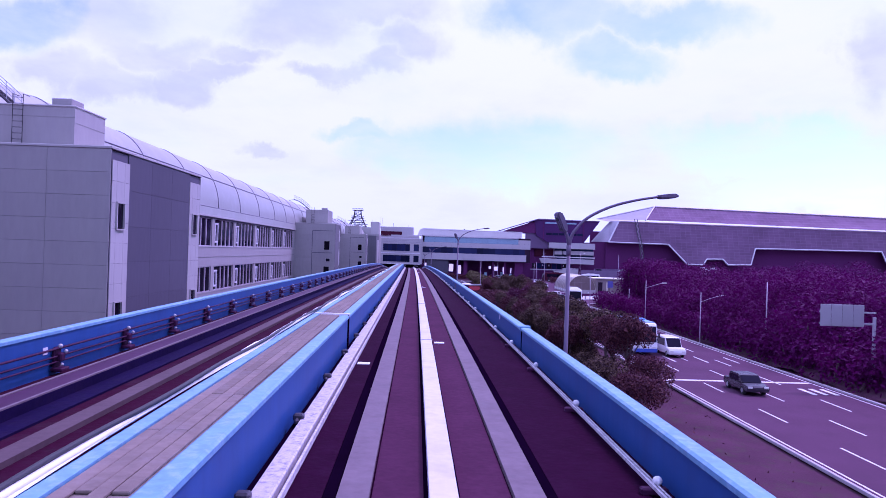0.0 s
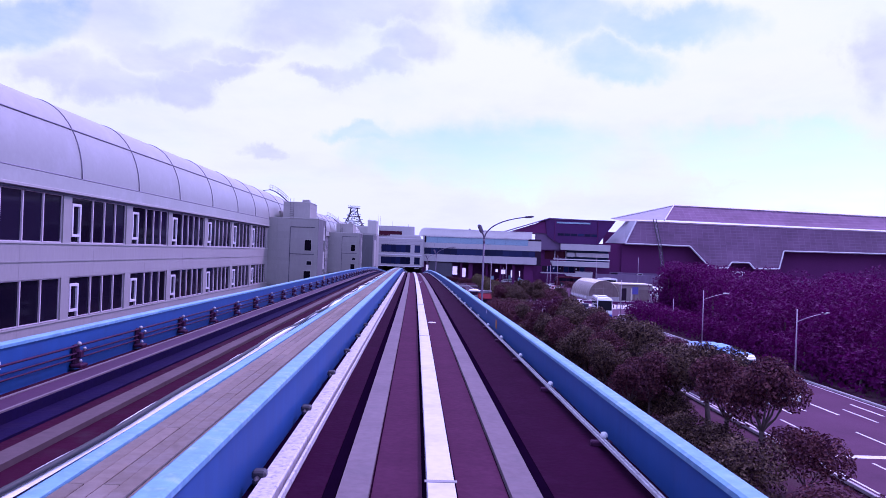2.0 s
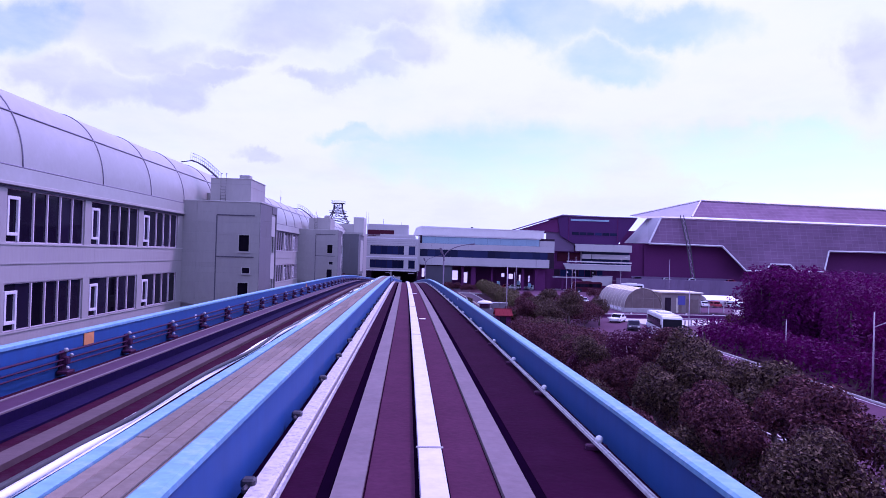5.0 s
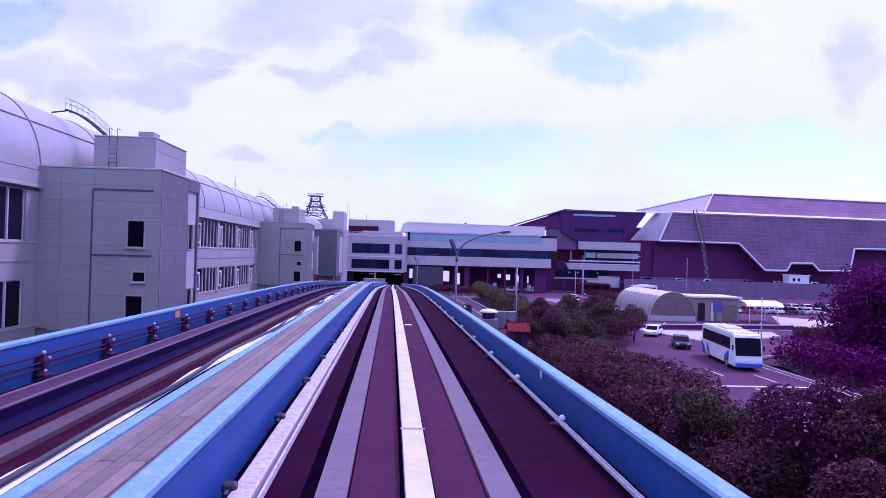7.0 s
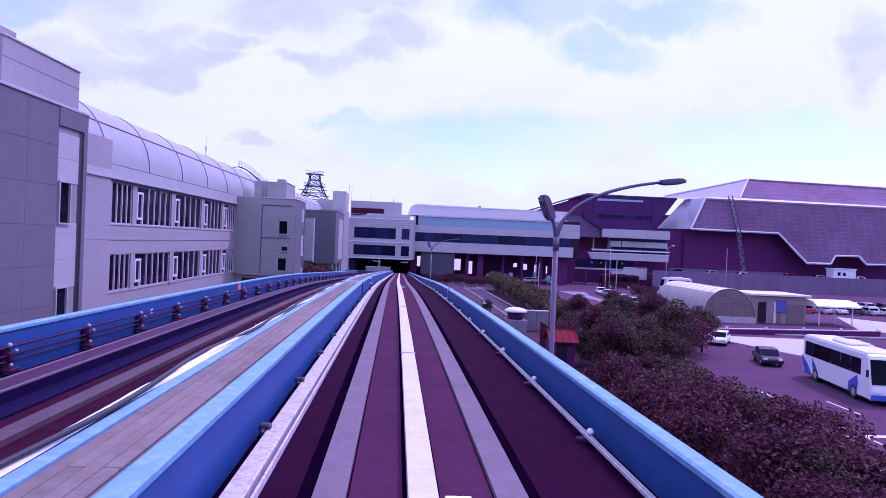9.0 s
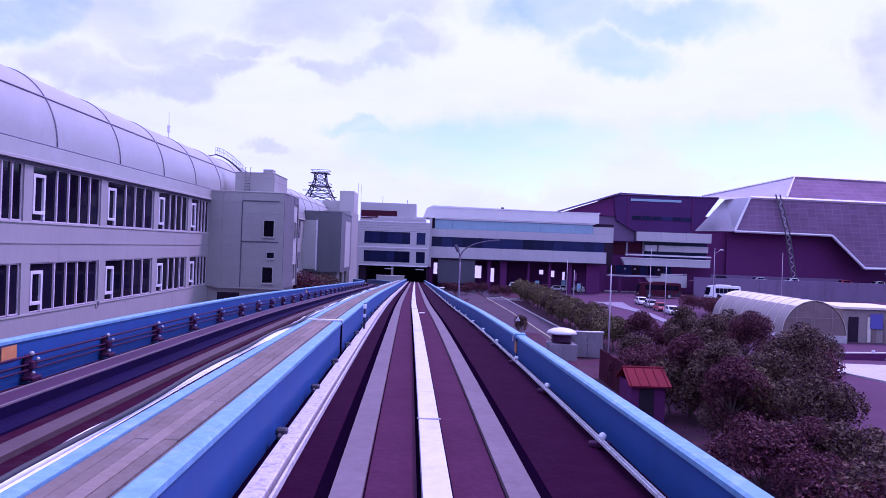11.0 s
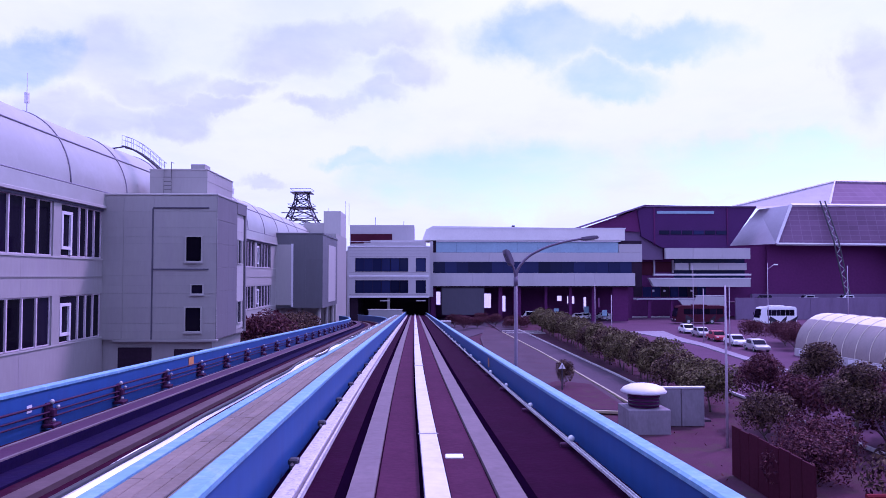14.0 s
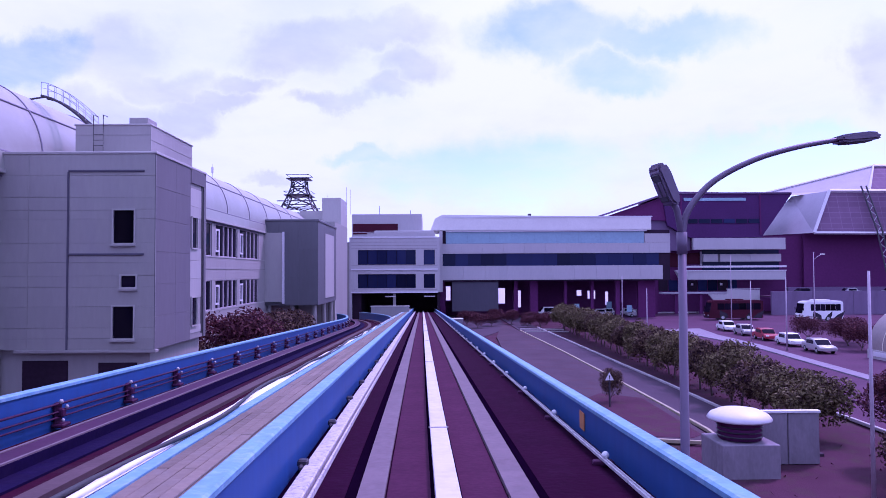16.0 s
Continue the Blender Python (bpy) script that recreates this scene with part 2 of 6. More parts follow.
M = {
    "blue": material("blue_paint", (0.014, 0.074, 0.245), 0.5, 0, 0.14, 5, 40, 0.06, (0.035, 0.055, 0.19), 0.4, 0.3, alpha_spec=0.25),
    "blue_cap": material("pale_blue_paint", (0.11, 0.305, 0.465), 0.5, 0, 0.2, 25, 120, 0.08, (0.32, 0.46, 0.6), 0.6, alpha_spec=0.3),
    "slab": material("dark_track_slab", (0.024, 0.0025, 0.016), 0.85, 0, 0.2, 10, 120, 0.25, (0.034, 0.007, 0.026), 0.5, alpha_spec=0.02),
    "slab_mid": material("purple_brown_slab", (0.073, 0.021, 0.047), 0.85, 0, 0.2, 10, 120, 0.2, (0.054, 0.016, 0.036), 0.5, alpha_spec=0.02),
    "navy_bed": material("navy_track_bed", (0.011, 0.005, 0.032), 0.85, 0, 0.25, 10, 120, 0.2, (0.018, 0.008, 0.028), 0.5, alpha_spec=0.03),
    "bracket": material("dark_maroon_bracket_paint", (0.06, 0.014, 0.045), 0.6, 0, 0.2, alpha_spec=0.1),
    "beam": material("off_white_guide_beam", (0.56, 0.53, 0.57), 0.5, 0, 0.1, 10, 90, 0.08, (0.4, 0.36, 0.4), 0.5, alpha_spec=0.2),
    "dry_ground": material("worn_dusty_paving", (0.085, 0.056, 0.074), 0.95, 0, 0.25, 3, 160, 0.4, (0.1, 0.042, 0.05), 0.5, alpha_spec=0.05),
    "bed": material("dark_red_brown_track_bed", (0.037, 0.005, 0.018), 0.85, 0, 0.25, 10, 120, 0.25, (0.04, 0.02, 0.03), 0.6, alpha_spec=0.02),
    "pad": material("worn_concrete_running_pad", (0.165, 0.12, 0.135), 0.7, 0, 0.18, 12, 90, 0.2, (0.13, 0.11, 0.12), 0.5, alpha_spec=0.08),
    "pad_far": material("brown_running_pad", (0.10, 0.062, 0.07), 0.75, 0, 0.2, 12, 90, 0.2, (0.1, 0.07, 0.07), 0.5, alpha_spec=0.08),
    "white_steel": material("white_painted_steel", (0.74, 0.74, 0.76), 0.4, 0, 0.08, 10, 90, 0.05, (0.45, 0.42, 0.42), 0.4),
    "insulator": material("dulled_white_ceramic", (0.42, 0.38, 0.41), 0.4, 0, 0.15, 30, 120, 0.05, (0.2, 0.15, 0.18), 0.6),
    "grey_steel": material("grey_galvanised_steel", (0.42, 0.42, 0.46), 0.45, 0.3, 0.15, 10, 90, 0.1, (0.22, 0.18, 0.18), 0.5),
    "dark_steel": material("dark_steel", (0.05, 0.04, 0.055), 0.5, 0.3, 0.2),
    "walkway": material("grey_brown_walkway_boards", (0.19, 0.145, 0.125), 0.8, 0, 0.2, 12, 120, 0.3, (0.2, 0.17, 0.17), 0.5, per_piece=0.16, alpha_spec=0.08),
    "orange": material("faded_orange_paint", (0.55, 0.2, 0.06), 0.7, 0, 0.2),
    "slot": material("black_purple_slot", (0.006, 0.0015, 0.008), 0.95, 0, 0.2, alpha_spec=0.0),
    "cable": material("black_cable", (0.02, 0.018, 0.022), 0.55, 0, 0.1),
    "panel": material("pale_grey_wall_panel", (0.31, 0.295, 0.285), 0.65, 0, 0.07, 3, 50, 0.08, (0.26, 0.23, 0.26), 0.35, 0.25, per_piece=0.035),
    "wall": material("pale_grey_rendered_wall", (0.31, 0.29, 0.285), 0.7, 0, 0.08, 3, 50, 0.1, (0.29, 0.26, 0.29), 0.4, 0.25),
    "light_panel": material("light_grey_wall_panel", (0.385, 0.365, 0.355), 0.6, 0, 0.06, 4, 50, 0.06, (0.34, 0.31, 0.34), 0.3, 0.25, per_piece=0.03),
    "dark_panel": material("dark_grey_cladding", (0.092, 0.085, 0.112), 0.6, 0, 0.08, 3, 40, 0.05, (0.1, 0.09, 0.11), 0.4, 0.25, per_piece=0.04, alpha_spec=0.08),
    # panel gaps; also shade drawn under the eaves and round tower frames
    "gap_and_shade": material("dark_panel_gap", (0.085, 0.075, 0.11), 0.8, 0, 0.1),
    "ledge": material("grimy_grey_ledge", (0.52, 0.49, 0.51), 0.7, 0, 0.2, 60, 200, 0.2, (0.1, 0.08, 0.11), 0.7, alpha_spec=0.1),
    "approach": material("grey_violet_concrete", (0.19, 0.13, 0.21), 0.8, 0, 0.12, 3, 60, 0.15, (0.13, 0.09, 0.14), 0.5, 0.3, per_piece=0.05, alpha_spec=0.05),
    # panel grey lowered to the tone of a shaded tower side
    "shade_panel": material("mid_grey_cladding", (0.155, 0.145, 0.16), 0.6, 0, 0.08, 3, 40, 0.05, (0.13, 0.12, 0.16), 0.4, 0.25, per_piece=0.03, alpha_spec=0.08),
    "joint": material("dark_joint", (0.25, 0.235, 0.235), 0.8, 0, 0.1),
    "vault": material("silver_metal_roof_sheet", (0.335, 0.335, 0.315), 0.45, 0.2, 0.05, 2, 30, 0.03, (0.45, 0.44, 0.47), 0.4, per_piece=0.04),
    "rib": material("dark_roof_seam", (0.22, 0.2, 0.25), 0.6, 0.2, 0.1),
    "glass": glass_material("dark_window_glass", (0.009, 0.006, 0.016)),
    "blue_glass": glass_material("blue_window_glass", (0.014, 0.018, 0.06)),
    "pale_blue_glass": material("pale_blue_glazing", (0.2, 0.36, 0.45), 0.15, 0, 0.12, 3, 30, 0.02),
    "frame": material("white_window_frame", (0.66, 0.63, 0.68), 0.5, 0, 0.05),
    "mullion": material("pinkish_window_mullion", (0.58, 0.48, 0.54), 0.5, 0, 0.1),
    "bridge": material("pale_bridge_cladding", (0.43, 0.405, 0.42), 0.5, 0, 0.06, 3, 40, 0.04, (0.36, 0.34, 0.38), 0.35, 0.25, per_piece=0.03),
    "bridge_roof": material("cream_roof_sheet", (0.72, 0.69, 0.66), 0.5, 0.1, 0.06, 3, 40, 0.04, (0.6, 0.57, 0.55), 0.3),
    "dark_red": material("dark_red_louvre", (0.07, 0.012, 0.025), 0.7, 0, 0.2, alpha_spec=0.06),
    # near-black base colour puts the shade of undersides and interiors into the surface
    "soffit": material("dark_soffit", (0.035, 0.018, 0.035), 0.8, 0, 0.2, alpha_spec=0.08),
    "purple_metal": material("dark_violet_metal_roof", (0.085, 0.028, 0.105), 0.6, 0.0, 0.15, 2, 30, 0.03, alpha_spec=0.08),
    "t_roof": tiled("brown_violet_roof_tiles", (0.2, 0.11, 0.18), (0.24, 0.145, 0.225), 2.2, 1.15, 0.7, 0.0, 0.06),
    "t_wall": material("dark_brown_violet_wall", (0.13, 0.028, 0.105), 0.7, 0, 0.15, 1, 20, 0.05, alpha_spec=0.08),
    "t_side": material("grey_violet_roof_sheet", (0.17, 0.11, 0.19), 0.7, 0, 0.08, 2, 30, 0.03, alpha_spec=0.03),
    "t_facet": material("pale_lilac_roof_sheet", (0.4, 0.36, 0.42), 0.6, 0, 0.08, 2, 30, 0.03, (0.33, 0.29, 0.35), 0.4, alpha_spec=0.1),
    "t_trim": material("pale_roof_trim", (0.62, 0.58, 0.62), 0.5, 0, 0.06),
    "asphalt": material("grey_asphalt", (0.1, 0.039, 0.075), 0.85, 0, 0.2, 2, 140, 0.25, (0.072, 0.032, 0.056), 0.5, alpha_spec=0.08),
    "service_asphalt": material("dull_grey_asphalt", (0.08, 0.055, 0.078), 0.85, 0, 0.18, 2, 140, 0.25, (0.06, 0.043, 0.06), 0.5, alpha_spec=0.06),
    "forecourt": material("worn_asphalt_forecourt", (0.1, 0.041, 0.078), 0.85, 0, 0.2, 2, 140, 0.2, (0.09, 0.045, 0.075), 0.6, alpha_spec=0.08),
    "paint": material("white_road_paint", (0.62, 0.6, 0.62), 0.7, 0, 0.15, 20, 160, 0.1, (0.3, 0.28, 0.3), 0.5),
    "yellow_paint": material("yellow_kerb_paint", (0.36, 0.3, 0.2), 0.7, 0, 0.2, 20, 160, 0.1, (0.3, 0.25, 0.2), 0.6),
    "kerb": material("concrete_kerb", (0.42, 0.38, 0.4), 0.8, 0, 0.15, 10, 120, 0.2, (0.25, 0.2, 0.22), 0.5),
    "soil": material("dry_grass_and_soil", (0.08, 0.028, 0.05), 0.95, 0, 0.35, 3, 160, 0.6, (0.06, 0.05, 0.035), 0.8, alpha_spec=0.08),
    "trunk": material("brown_bark", (0.11, 0.075, 0.07), 0.9, 0, 0.25, 20, 200, 0.6),
    "leaf": leaf_material("dark_green_leaf", (0.028, 0.008, 0.018), (0.21, 0.135, 0.085)),
    "leaf_dark": leaf_material("deep_shade_leaf", (0.115, 0.006, 0.08), (0.126, 0.0075, 0.088), 0.0, 0.3),
    "leaf_light": leaf_material("yellow_green_leaf", (0.045, 0.022, 0.02), (0.25, 0.21, 0.1)),
    "leaf_red": leaf_material("brown_red_leaf", (0.045, 0.008, 0.025), (0.2, 0.07, 0.075)),
    "leaf_flower": leaf_material("blossoming_leaf", (0.06, 0.006, 0.034), (0.14, 0.03, 0.07), 0.035),
    "white_paint": material("white_vehicle_paint", (0.75, 0.75, 0.77), 0.25, 0, 0.03),
    "blue_vehicle": material("blue_vehicle_paint", (0.06, 0.12, 0.5), 0.25, 0, 0.05),
    "door_blue": material("faded_violet_blue_door", (0.1, 0.09, 0.36), 0.5, 0, 0.1),
    "cyan_roof": material("pale_blue_sheet_roof", (0.1, 0.3, 0.62), 0.4, 0, 0.1),
    "silver_paint": material("silver_vehicle_paint", (0.5, 0.5, 0.52), 0.3, 0.5, 0.03),
    "dark_paint": material("dark_vehicle_paint", (0.035, 0.024, 0.04), 0.25, 0.2, 0.05),
    "red_paint": material("red_vehicle_paint", (0.4, 0.03, 0.05), 0.3, 0, 0.05),
    "tyre": material("black_tyre", (0.02, 0.02, 0.02), 0.85, 0, 0.1),
    "red_roof": material("red_sheet_roof", (0.2, 0.022, 0.03), 0.7, 0, 0.2, 6, 60, 0.1, (0.12, 0.02, 0.03), 0.5, alpha_spec=0.04),
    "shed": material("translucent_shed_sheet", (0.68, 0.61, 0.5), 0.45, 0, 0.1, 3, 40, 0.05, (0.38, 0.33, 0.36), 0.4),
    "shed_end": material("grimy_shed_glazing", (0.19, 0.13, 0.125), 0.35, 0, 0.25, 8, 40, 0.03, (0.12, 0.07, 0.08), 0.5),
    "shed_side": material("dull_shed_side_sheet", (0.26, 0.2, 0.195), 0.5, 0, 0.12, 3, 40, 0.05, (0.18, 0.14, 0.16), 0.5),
    "vent_base": material("stained_concrete", (0.24, 0.205, 0.245), 0.8, 0, 0.15, 6, 80, 0.2, (0.15, 0.12, 0.15), 0.6, 0.4, alpha_spec=0.08),
    "road_pole": material("faded_pale_pole_paint", (0.42, 0.33, 0.41), 0.6, 0, 0.1),
    "lamp_glass": material("pale_lamp_lens", (0.7, 0.7, 0.68), 0.25, 0, 0.03),
    "pole": material("grey_lamp_pole_paint", (0.13, 0.09, 0.145), 0.5, 0.2, 0.12),
    "green_panel": material("green_grey_cladding", (0.108, 0.108, 0.125), 0.6, 0, 0.08, 3, 40, 0.05, (0.09, 0.09, 0.1), 0.4, 0.25, per_piece=0.04),
}


# ---- building blocks ----
def bm_box(bm, x0, x1, y0, y1, z0, z1, bevel=0.0):
    r = bmesh.ops.create_cube(bm, size=1.0)
    vs = r["verts"]
    for v in vs:
        v.co = Vector(((x0 + x1) / 2 + v.co.x * (x1 - x0), (y0 + y1) / 2 + v.co.y * (y1 - y0), (z0 + z1) / 2 + v.co.z * (z1 - z0)))
    if bevel:
        es = list({e for v in vs for e in v.link_edges})
        bmesh.ops.bevel(bm, geom=es, offset=bevel, segments=1, affect="EDGES")
    return bm


def boxes(*specs, bevel=0.0):
    bm = bmesh.new()
    for s in specs:
        bm_box(bm, *s, bevel=bevel)
    return bm


def bm_tube(bm, pts, r, sides=8, cap=True):
    """A round bar through the points; r is one radius or one for each point."""
    pts = [Vector(p) for p in pts]
    rs = r if isinstance(r, (list, tuple)) else [r] * len(pts)
    rings = []
    for i, p in enumerate(pts):
        d = (pts[min(i + 1, len(pts) - 1)] - pts[max(i - 1, 0)]).normalized()
        a = d.cross(Vector((0, 0, 1)))
        if a.length < 1e-3:
            a = d.cross(Vector((0, 1, 0)))
        a.normalize()
        b = d.cross(a)
        rings.append([bm.verts.new(p + rs[i] * (math.cos(t) * a + math.sin(t) * b)) for t in (2 * math.pi * k / sides for k in range(sides))])
    for q, s in zip(rings, rings[1:]):
        for k in range(sides):
            bm.faces.new((q[k], q[(k + 1) % sides], s[(k + 1) % sides], s[k]))
    if cap:
        bm.faces.new(rings[0][::-1])
        bm.faces.new(rings[-1])
    return bm


def tube(pts, r, sides=8):
    return bm_tube(bmesh.new(), pts, r, sides)


def bm_prism(bm, poly, axis, a, b):
    """A flat polygon drawn out along an axis ("x", "y" or "z") from a to b."""
    def at(u, v, w):
        return {"x": (w, u, v), "y": (u, w, v), "z": (u, v, w)}[axis]
    lo = [bm.verts.new(at(u, v, a)) for u, v in poly]
    hi = [bm.verts.new(at(u, v, b)) for u, v in poly]
    bm.faces.new(lo)
    bm.faces.new(hi[::-1])
    k = len(poly)
    for i in range(k):
        bm.faces.new((lo[i], lo[(i + 1) % k], hi[(i + 1) % k], hi[i]))
    bmesh.ops.recalc_face_normals(bm, faces=bm.faces)
    return bm


def prism(poly, axis, a, b):
    return bm_prism(bmesh.new(), poly, axis, a, b)


def mesh_of(name, bm, mat, smooth=False):
    me = bpy.data.meshes.new(name)
    bmesh.ops.recalc_face_normals(bm, faces=bm.faces)
    bm.to_mesh(me)
    bm.free()
    me.materials.append(M[mat] if isinstance(mat, str) else mat)
    if smooth:
        for p in me.polygons:
            p.use_smooth = True
    return me


def part(name, bm, mat, parent, label="", smooth=False):
    ob = new(name, mesh_of(name, bm, mat, smooth))
    ob.parent = parent
    if label:
        ob["label"] = label
    return ob


def thing(name, label, category, group="", at=(0, 0, 0), kind=""):
    ob = new(name)
    ob.empty_display_size = 0.3
    ob.location = at
    return tagged(ob, label, category, group, kind)


def solid(name, bm, mat, label, category, group="", kind="", smooth=False):
    return tagged(new(name, mesh_of(name, bm, mat, smooth)), label, category, group, kind)


def shared(name, me, parent, loc=(0, 0, 0), rz=0.0):
    ob = new(name, me)
    ob.parent = parent
    ob.location = loc
    ob.rotation_euler = (0, 0, rz)
    return ob


# ---- the guideway's line ----
END = 150.0


def rail_x(y):
    u = (min(y, END) - 80) / 70
    x = -0.2247 * u * u - 1.4621 * u + 1.7605 - 3.14
    past = max(0.0, y - END)
    return x - 0.0273 * past + 0.0095 * (past - 8.0 * (1 - math.exp(-past / 8.0)))


def rail_z(y):
    u = (max(min(y, END), -10) - 80) / 70
    z = -0.2226 * u**4 - 0.3088 * u**3 - 0.2866 * u**2 - 0.5550 * u + 13.2918 - 3.3 - 2.2
    h = min(max((y - 95.0) / 55.0, 0.0), 1.0)
    z += 0.12 * h * h * (3 - 2 * h) - 0.06 * (1 - min(max(y, 0.0) / 90.0, 1.0))
    return max(0.6, z - 0.039 * max(0.0, y - END))


def sweep(profile, y0, y1, step=3.0, closed=True, shift=None):
    """A cross-section (across, up) drawn along the guideway."""
    bm = bmesh.new()
    n = max(1, round((y1 - y0) / step))
    rows = []
    for i in range(n + 1):
        y = y0 + (y1 - y0) * i / n
        x, z = rail_x(y), rail_z(y)
        dx = shift(y) if shift else 0.0
        rows.append([bm.verts.new((x + s + dx, y, z + u)) for s, u in profile])
    k = len(profile)
    for a, b in zip(rows, rows[1:]):
        for i in range(k if closed else k - 1):
            bm.faces.new((a[i], a[(i + 1) % k], b[(i + 1) % k], b[i]))
    if closed:
        bm.faces.new(rows[0])
        bm.faces.new(rows[-1][::-1])
    return bm


def rect(s0, s1, u0, u1):
    return [(s0, u0), (s1, u0), (s1, u1), (s0, u1)]


def bend(y):
    """The second track swings away to its left past the last tower."""
    return -((max(0.0, y - 204.0)) ** 2) / 230.0


def bend_inner(y):
    """Its inner girder leaves the walkway later and more gently."""
    return -((max(0.0, y - 205.0)) ** 2) / 290.0


TURN = 232.0


# ---- ground ----
def flat(name, poly, z, mat, label, category, thick=0.3):
    return solid(name, prism(poly, "z", z - thick, z), mat, label, category, kind="structure")


bm = bmesh.new()
g = bmesh.ops.create_grid(bm, x_segments=60, y_segments=60, size=1.0)["verts"]
for v in g:
    # finer near the guideway, out to the horizon
    v.co.x, v.co.y = 1800 * v.co.x * abs(v.co.x), 150 + 2200 * v.co.y * abs(v.co.y)
    v.co.z = 0.08 * noise.noise(v.co * 0.05) - 0.1
solid("ground", bm, "soil", "dry brown grass and soil ground", "ground", kind="structure")
flat("road", [(20.2, -60), (33.6, -60), (33.6, 152), (42, 160), (90, 162), (90, 186), (30, 186), (24, 192), (24, 300), (19.8, 300), (21.0, 192), (20.2, 165)], 0.03, "asphalt", "grey asphalt road with worn white markings", "road")
flat("forecourt", [(28.5, 187), (200, 187), (200, 296), (24.6, 296), (24.6, 193)], 0.035, "forecourt", "worn dark asphalt forecourt before the terminal", "pavement")
flat("service_road", [(11.6, 184), (15.2, 184), (14.5, 206), (13.4, 241), (12.8, 262), (12.8, 300), (9.0, 300), (9.4, 256), (10.7, 227), (11.5, 196)], 0.02, "service_asphalt", "narrow grey asphalt service road by the hedge", "road")
flat("service_yard", [(-0.5, 235), (8.4, 262), (8.8, 300), (-0.5, 300)], 0.012, "service_asphalt", "dark asphalt yard under the terminal bridge", "pavement")
flat("yard_pavement", [(-60, 30), (-22.3, 30), (-22.3, 276), (-60, 276)], -0.02, "service_asphalt", "plain asphalt yard beneath the concourse", "pavement")


def kerb_line(name, pts, label, mat="kerb", w=0.18, h=0.14):
    """A run of kerb as a real step, one bevelled bar a stretch."""
    ob = thing(name, label, "kerb", kind="structure")
    for (x0, y0), (x1, y1) in zip(pts, pts[1:]):
        d = Vector((x1 - x0, y1 - y0, 0))
        n = max(1, round(d.length / 6))
        bm = boxes((0, d.length / n - 0.02, -w / 2, w / 2, -0.05, h), bevel=0.02)
        me = mesh_of("kerb_stone", bm, mat)
        for i in range(n):
            shared("kerb_stone", me, ob, (x0 + d.x * i / n, y0 + d.y * i / n, 0.02), math.atan2(d.y, d.x))
    return ob


kerb_line("kerb_1", [(33.7, -20), (33.7, 150), (35.2, 154.5), (40, 158.5), (90, 160)], "pale concrete kerb along the wooded verge")
kerb_line("kerb_2", [(20.1, 20), (20.1, 165), (20.9, 192), (19.7, 300)], "grey concrete kerb beside the tree row")
kerb_line("kerb_3", [(14.9, 190), (14.6, 206), (14.2, 217), (13.5, 241), (12.8, 262)], "pale concrete kerb below the hedge", "kerb")
kerb_line("kerb_4", [(6.4, 187.2), (10.2, 186.2), (11.4, 187.0), (11.6, 189.0), (11.5, 196), (11.15, 212), (10.7, 227), (9.4, 256)], "worn yellowish kerb round a grass island", "yellow_paint")
kerb_line("kerb_6", [(9.9, 254.6), (16.1, 253.6)], "pale kerb across the end of the service road")
kerb_line("kerb_7", [(9.7, 258.6), (16.1, 257.6)], "pale kerb before the shrubs under the bridge")
kerb_line("kerb_5", [(28.5, 187), (90, 187)], "pale kerb before the forecourt")


# road markings
def marking(name, specs, label, mat="paint"):
    ob = thing(name, label, "road marking", kind="structure")
    for x0, x1, y0, y1 in specs:
        part("stripe", boxes((x0, x1, y0, y1, 0.032, 0.038)), mat, ob)
    return ob


marking("lane_marking_1", [(30.0, 30.14, y, y + 4) for y in range(-30, 150, 10)], "dashed white lane line")
marking("lane_marking_2", [(26.75, 26.89, y, y + 4) for y in range(-27, 150, 10)], "dashed white lane line")
marking("lane_marking_3", [(23.45, 23.59, y, y + 4) for y in range(-24, 150, 10)], "dashed white lane line")
marking("edge_marking", [(33.15, 33.27, -40, 150), (20.6, 20.72, -40, 165)], "solid white road edge line")
marking("stop_line", [(20.8, 26.6, 60.9, 61.5), (26.9, 33.0, 60.9, 61.5), (20.8, 33.0, 137.6, 138.1)], "broad white stop line across the lanes")
marking("crossing_marking", [(30.6 + 0.9 * i, 31.0 + 0.9 * i, 56.0, 58.5) for i in range(3)], "faded white bars of a road crossing")
marking("arrow_marking", [(x, x + 0.18, 72, 76) for x in (21.9, 25.2, 28.5, 31.7)], "worn white arrow shafts in the lanes")


# ---- the elevated guideway ----
Y0, Y1 = -14.0, 300.0
guideway = thing("guideway", "elevated two-track guideway with dark slab between blue girders", "guideway", kind="structure")
part("deck_slab", sweep(rect(-1.46, 2.5, -0.35, 0.0), Y0, Y1), "slab", guideway, "dark track slab")
part("deck_slab", sweep(rect(-6.0, -2.5, -0.35, -0.02), Y0, TURN, shift=bend), "bed", guideway, "dark red-brown slab of the second track")
part("running_pad", sweep(rect(-0.64, -0.355, 0.0, 0.06), Y0, Y1), "pad", guideway)
part("running_pad", sweep(rect(0.955, 1.24, 0.0, 0.06), Y0, Y1), "pad", guideway)
part("running_pad", sweep(rect(-4.24, -3.98, -0.02, 0.05), Y0, TURN, shift=bend), "pad_far", guideway, "brownish running pad")
part("running_pad", sweep(rect(-2.95, -2.69, -0.02, 0.05), Y0, TURN, shift=bend), "pad_far", guideway, "brownish running pad")
part("guide_beam", sweep(rect(0.175, 0.425, 0.0, 0.16), Y0, Y1), "beam", guideway, "white steel centre guide beam")
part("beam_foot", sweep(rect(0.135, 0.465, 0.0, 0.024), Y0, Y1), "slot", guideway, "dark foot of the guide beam")
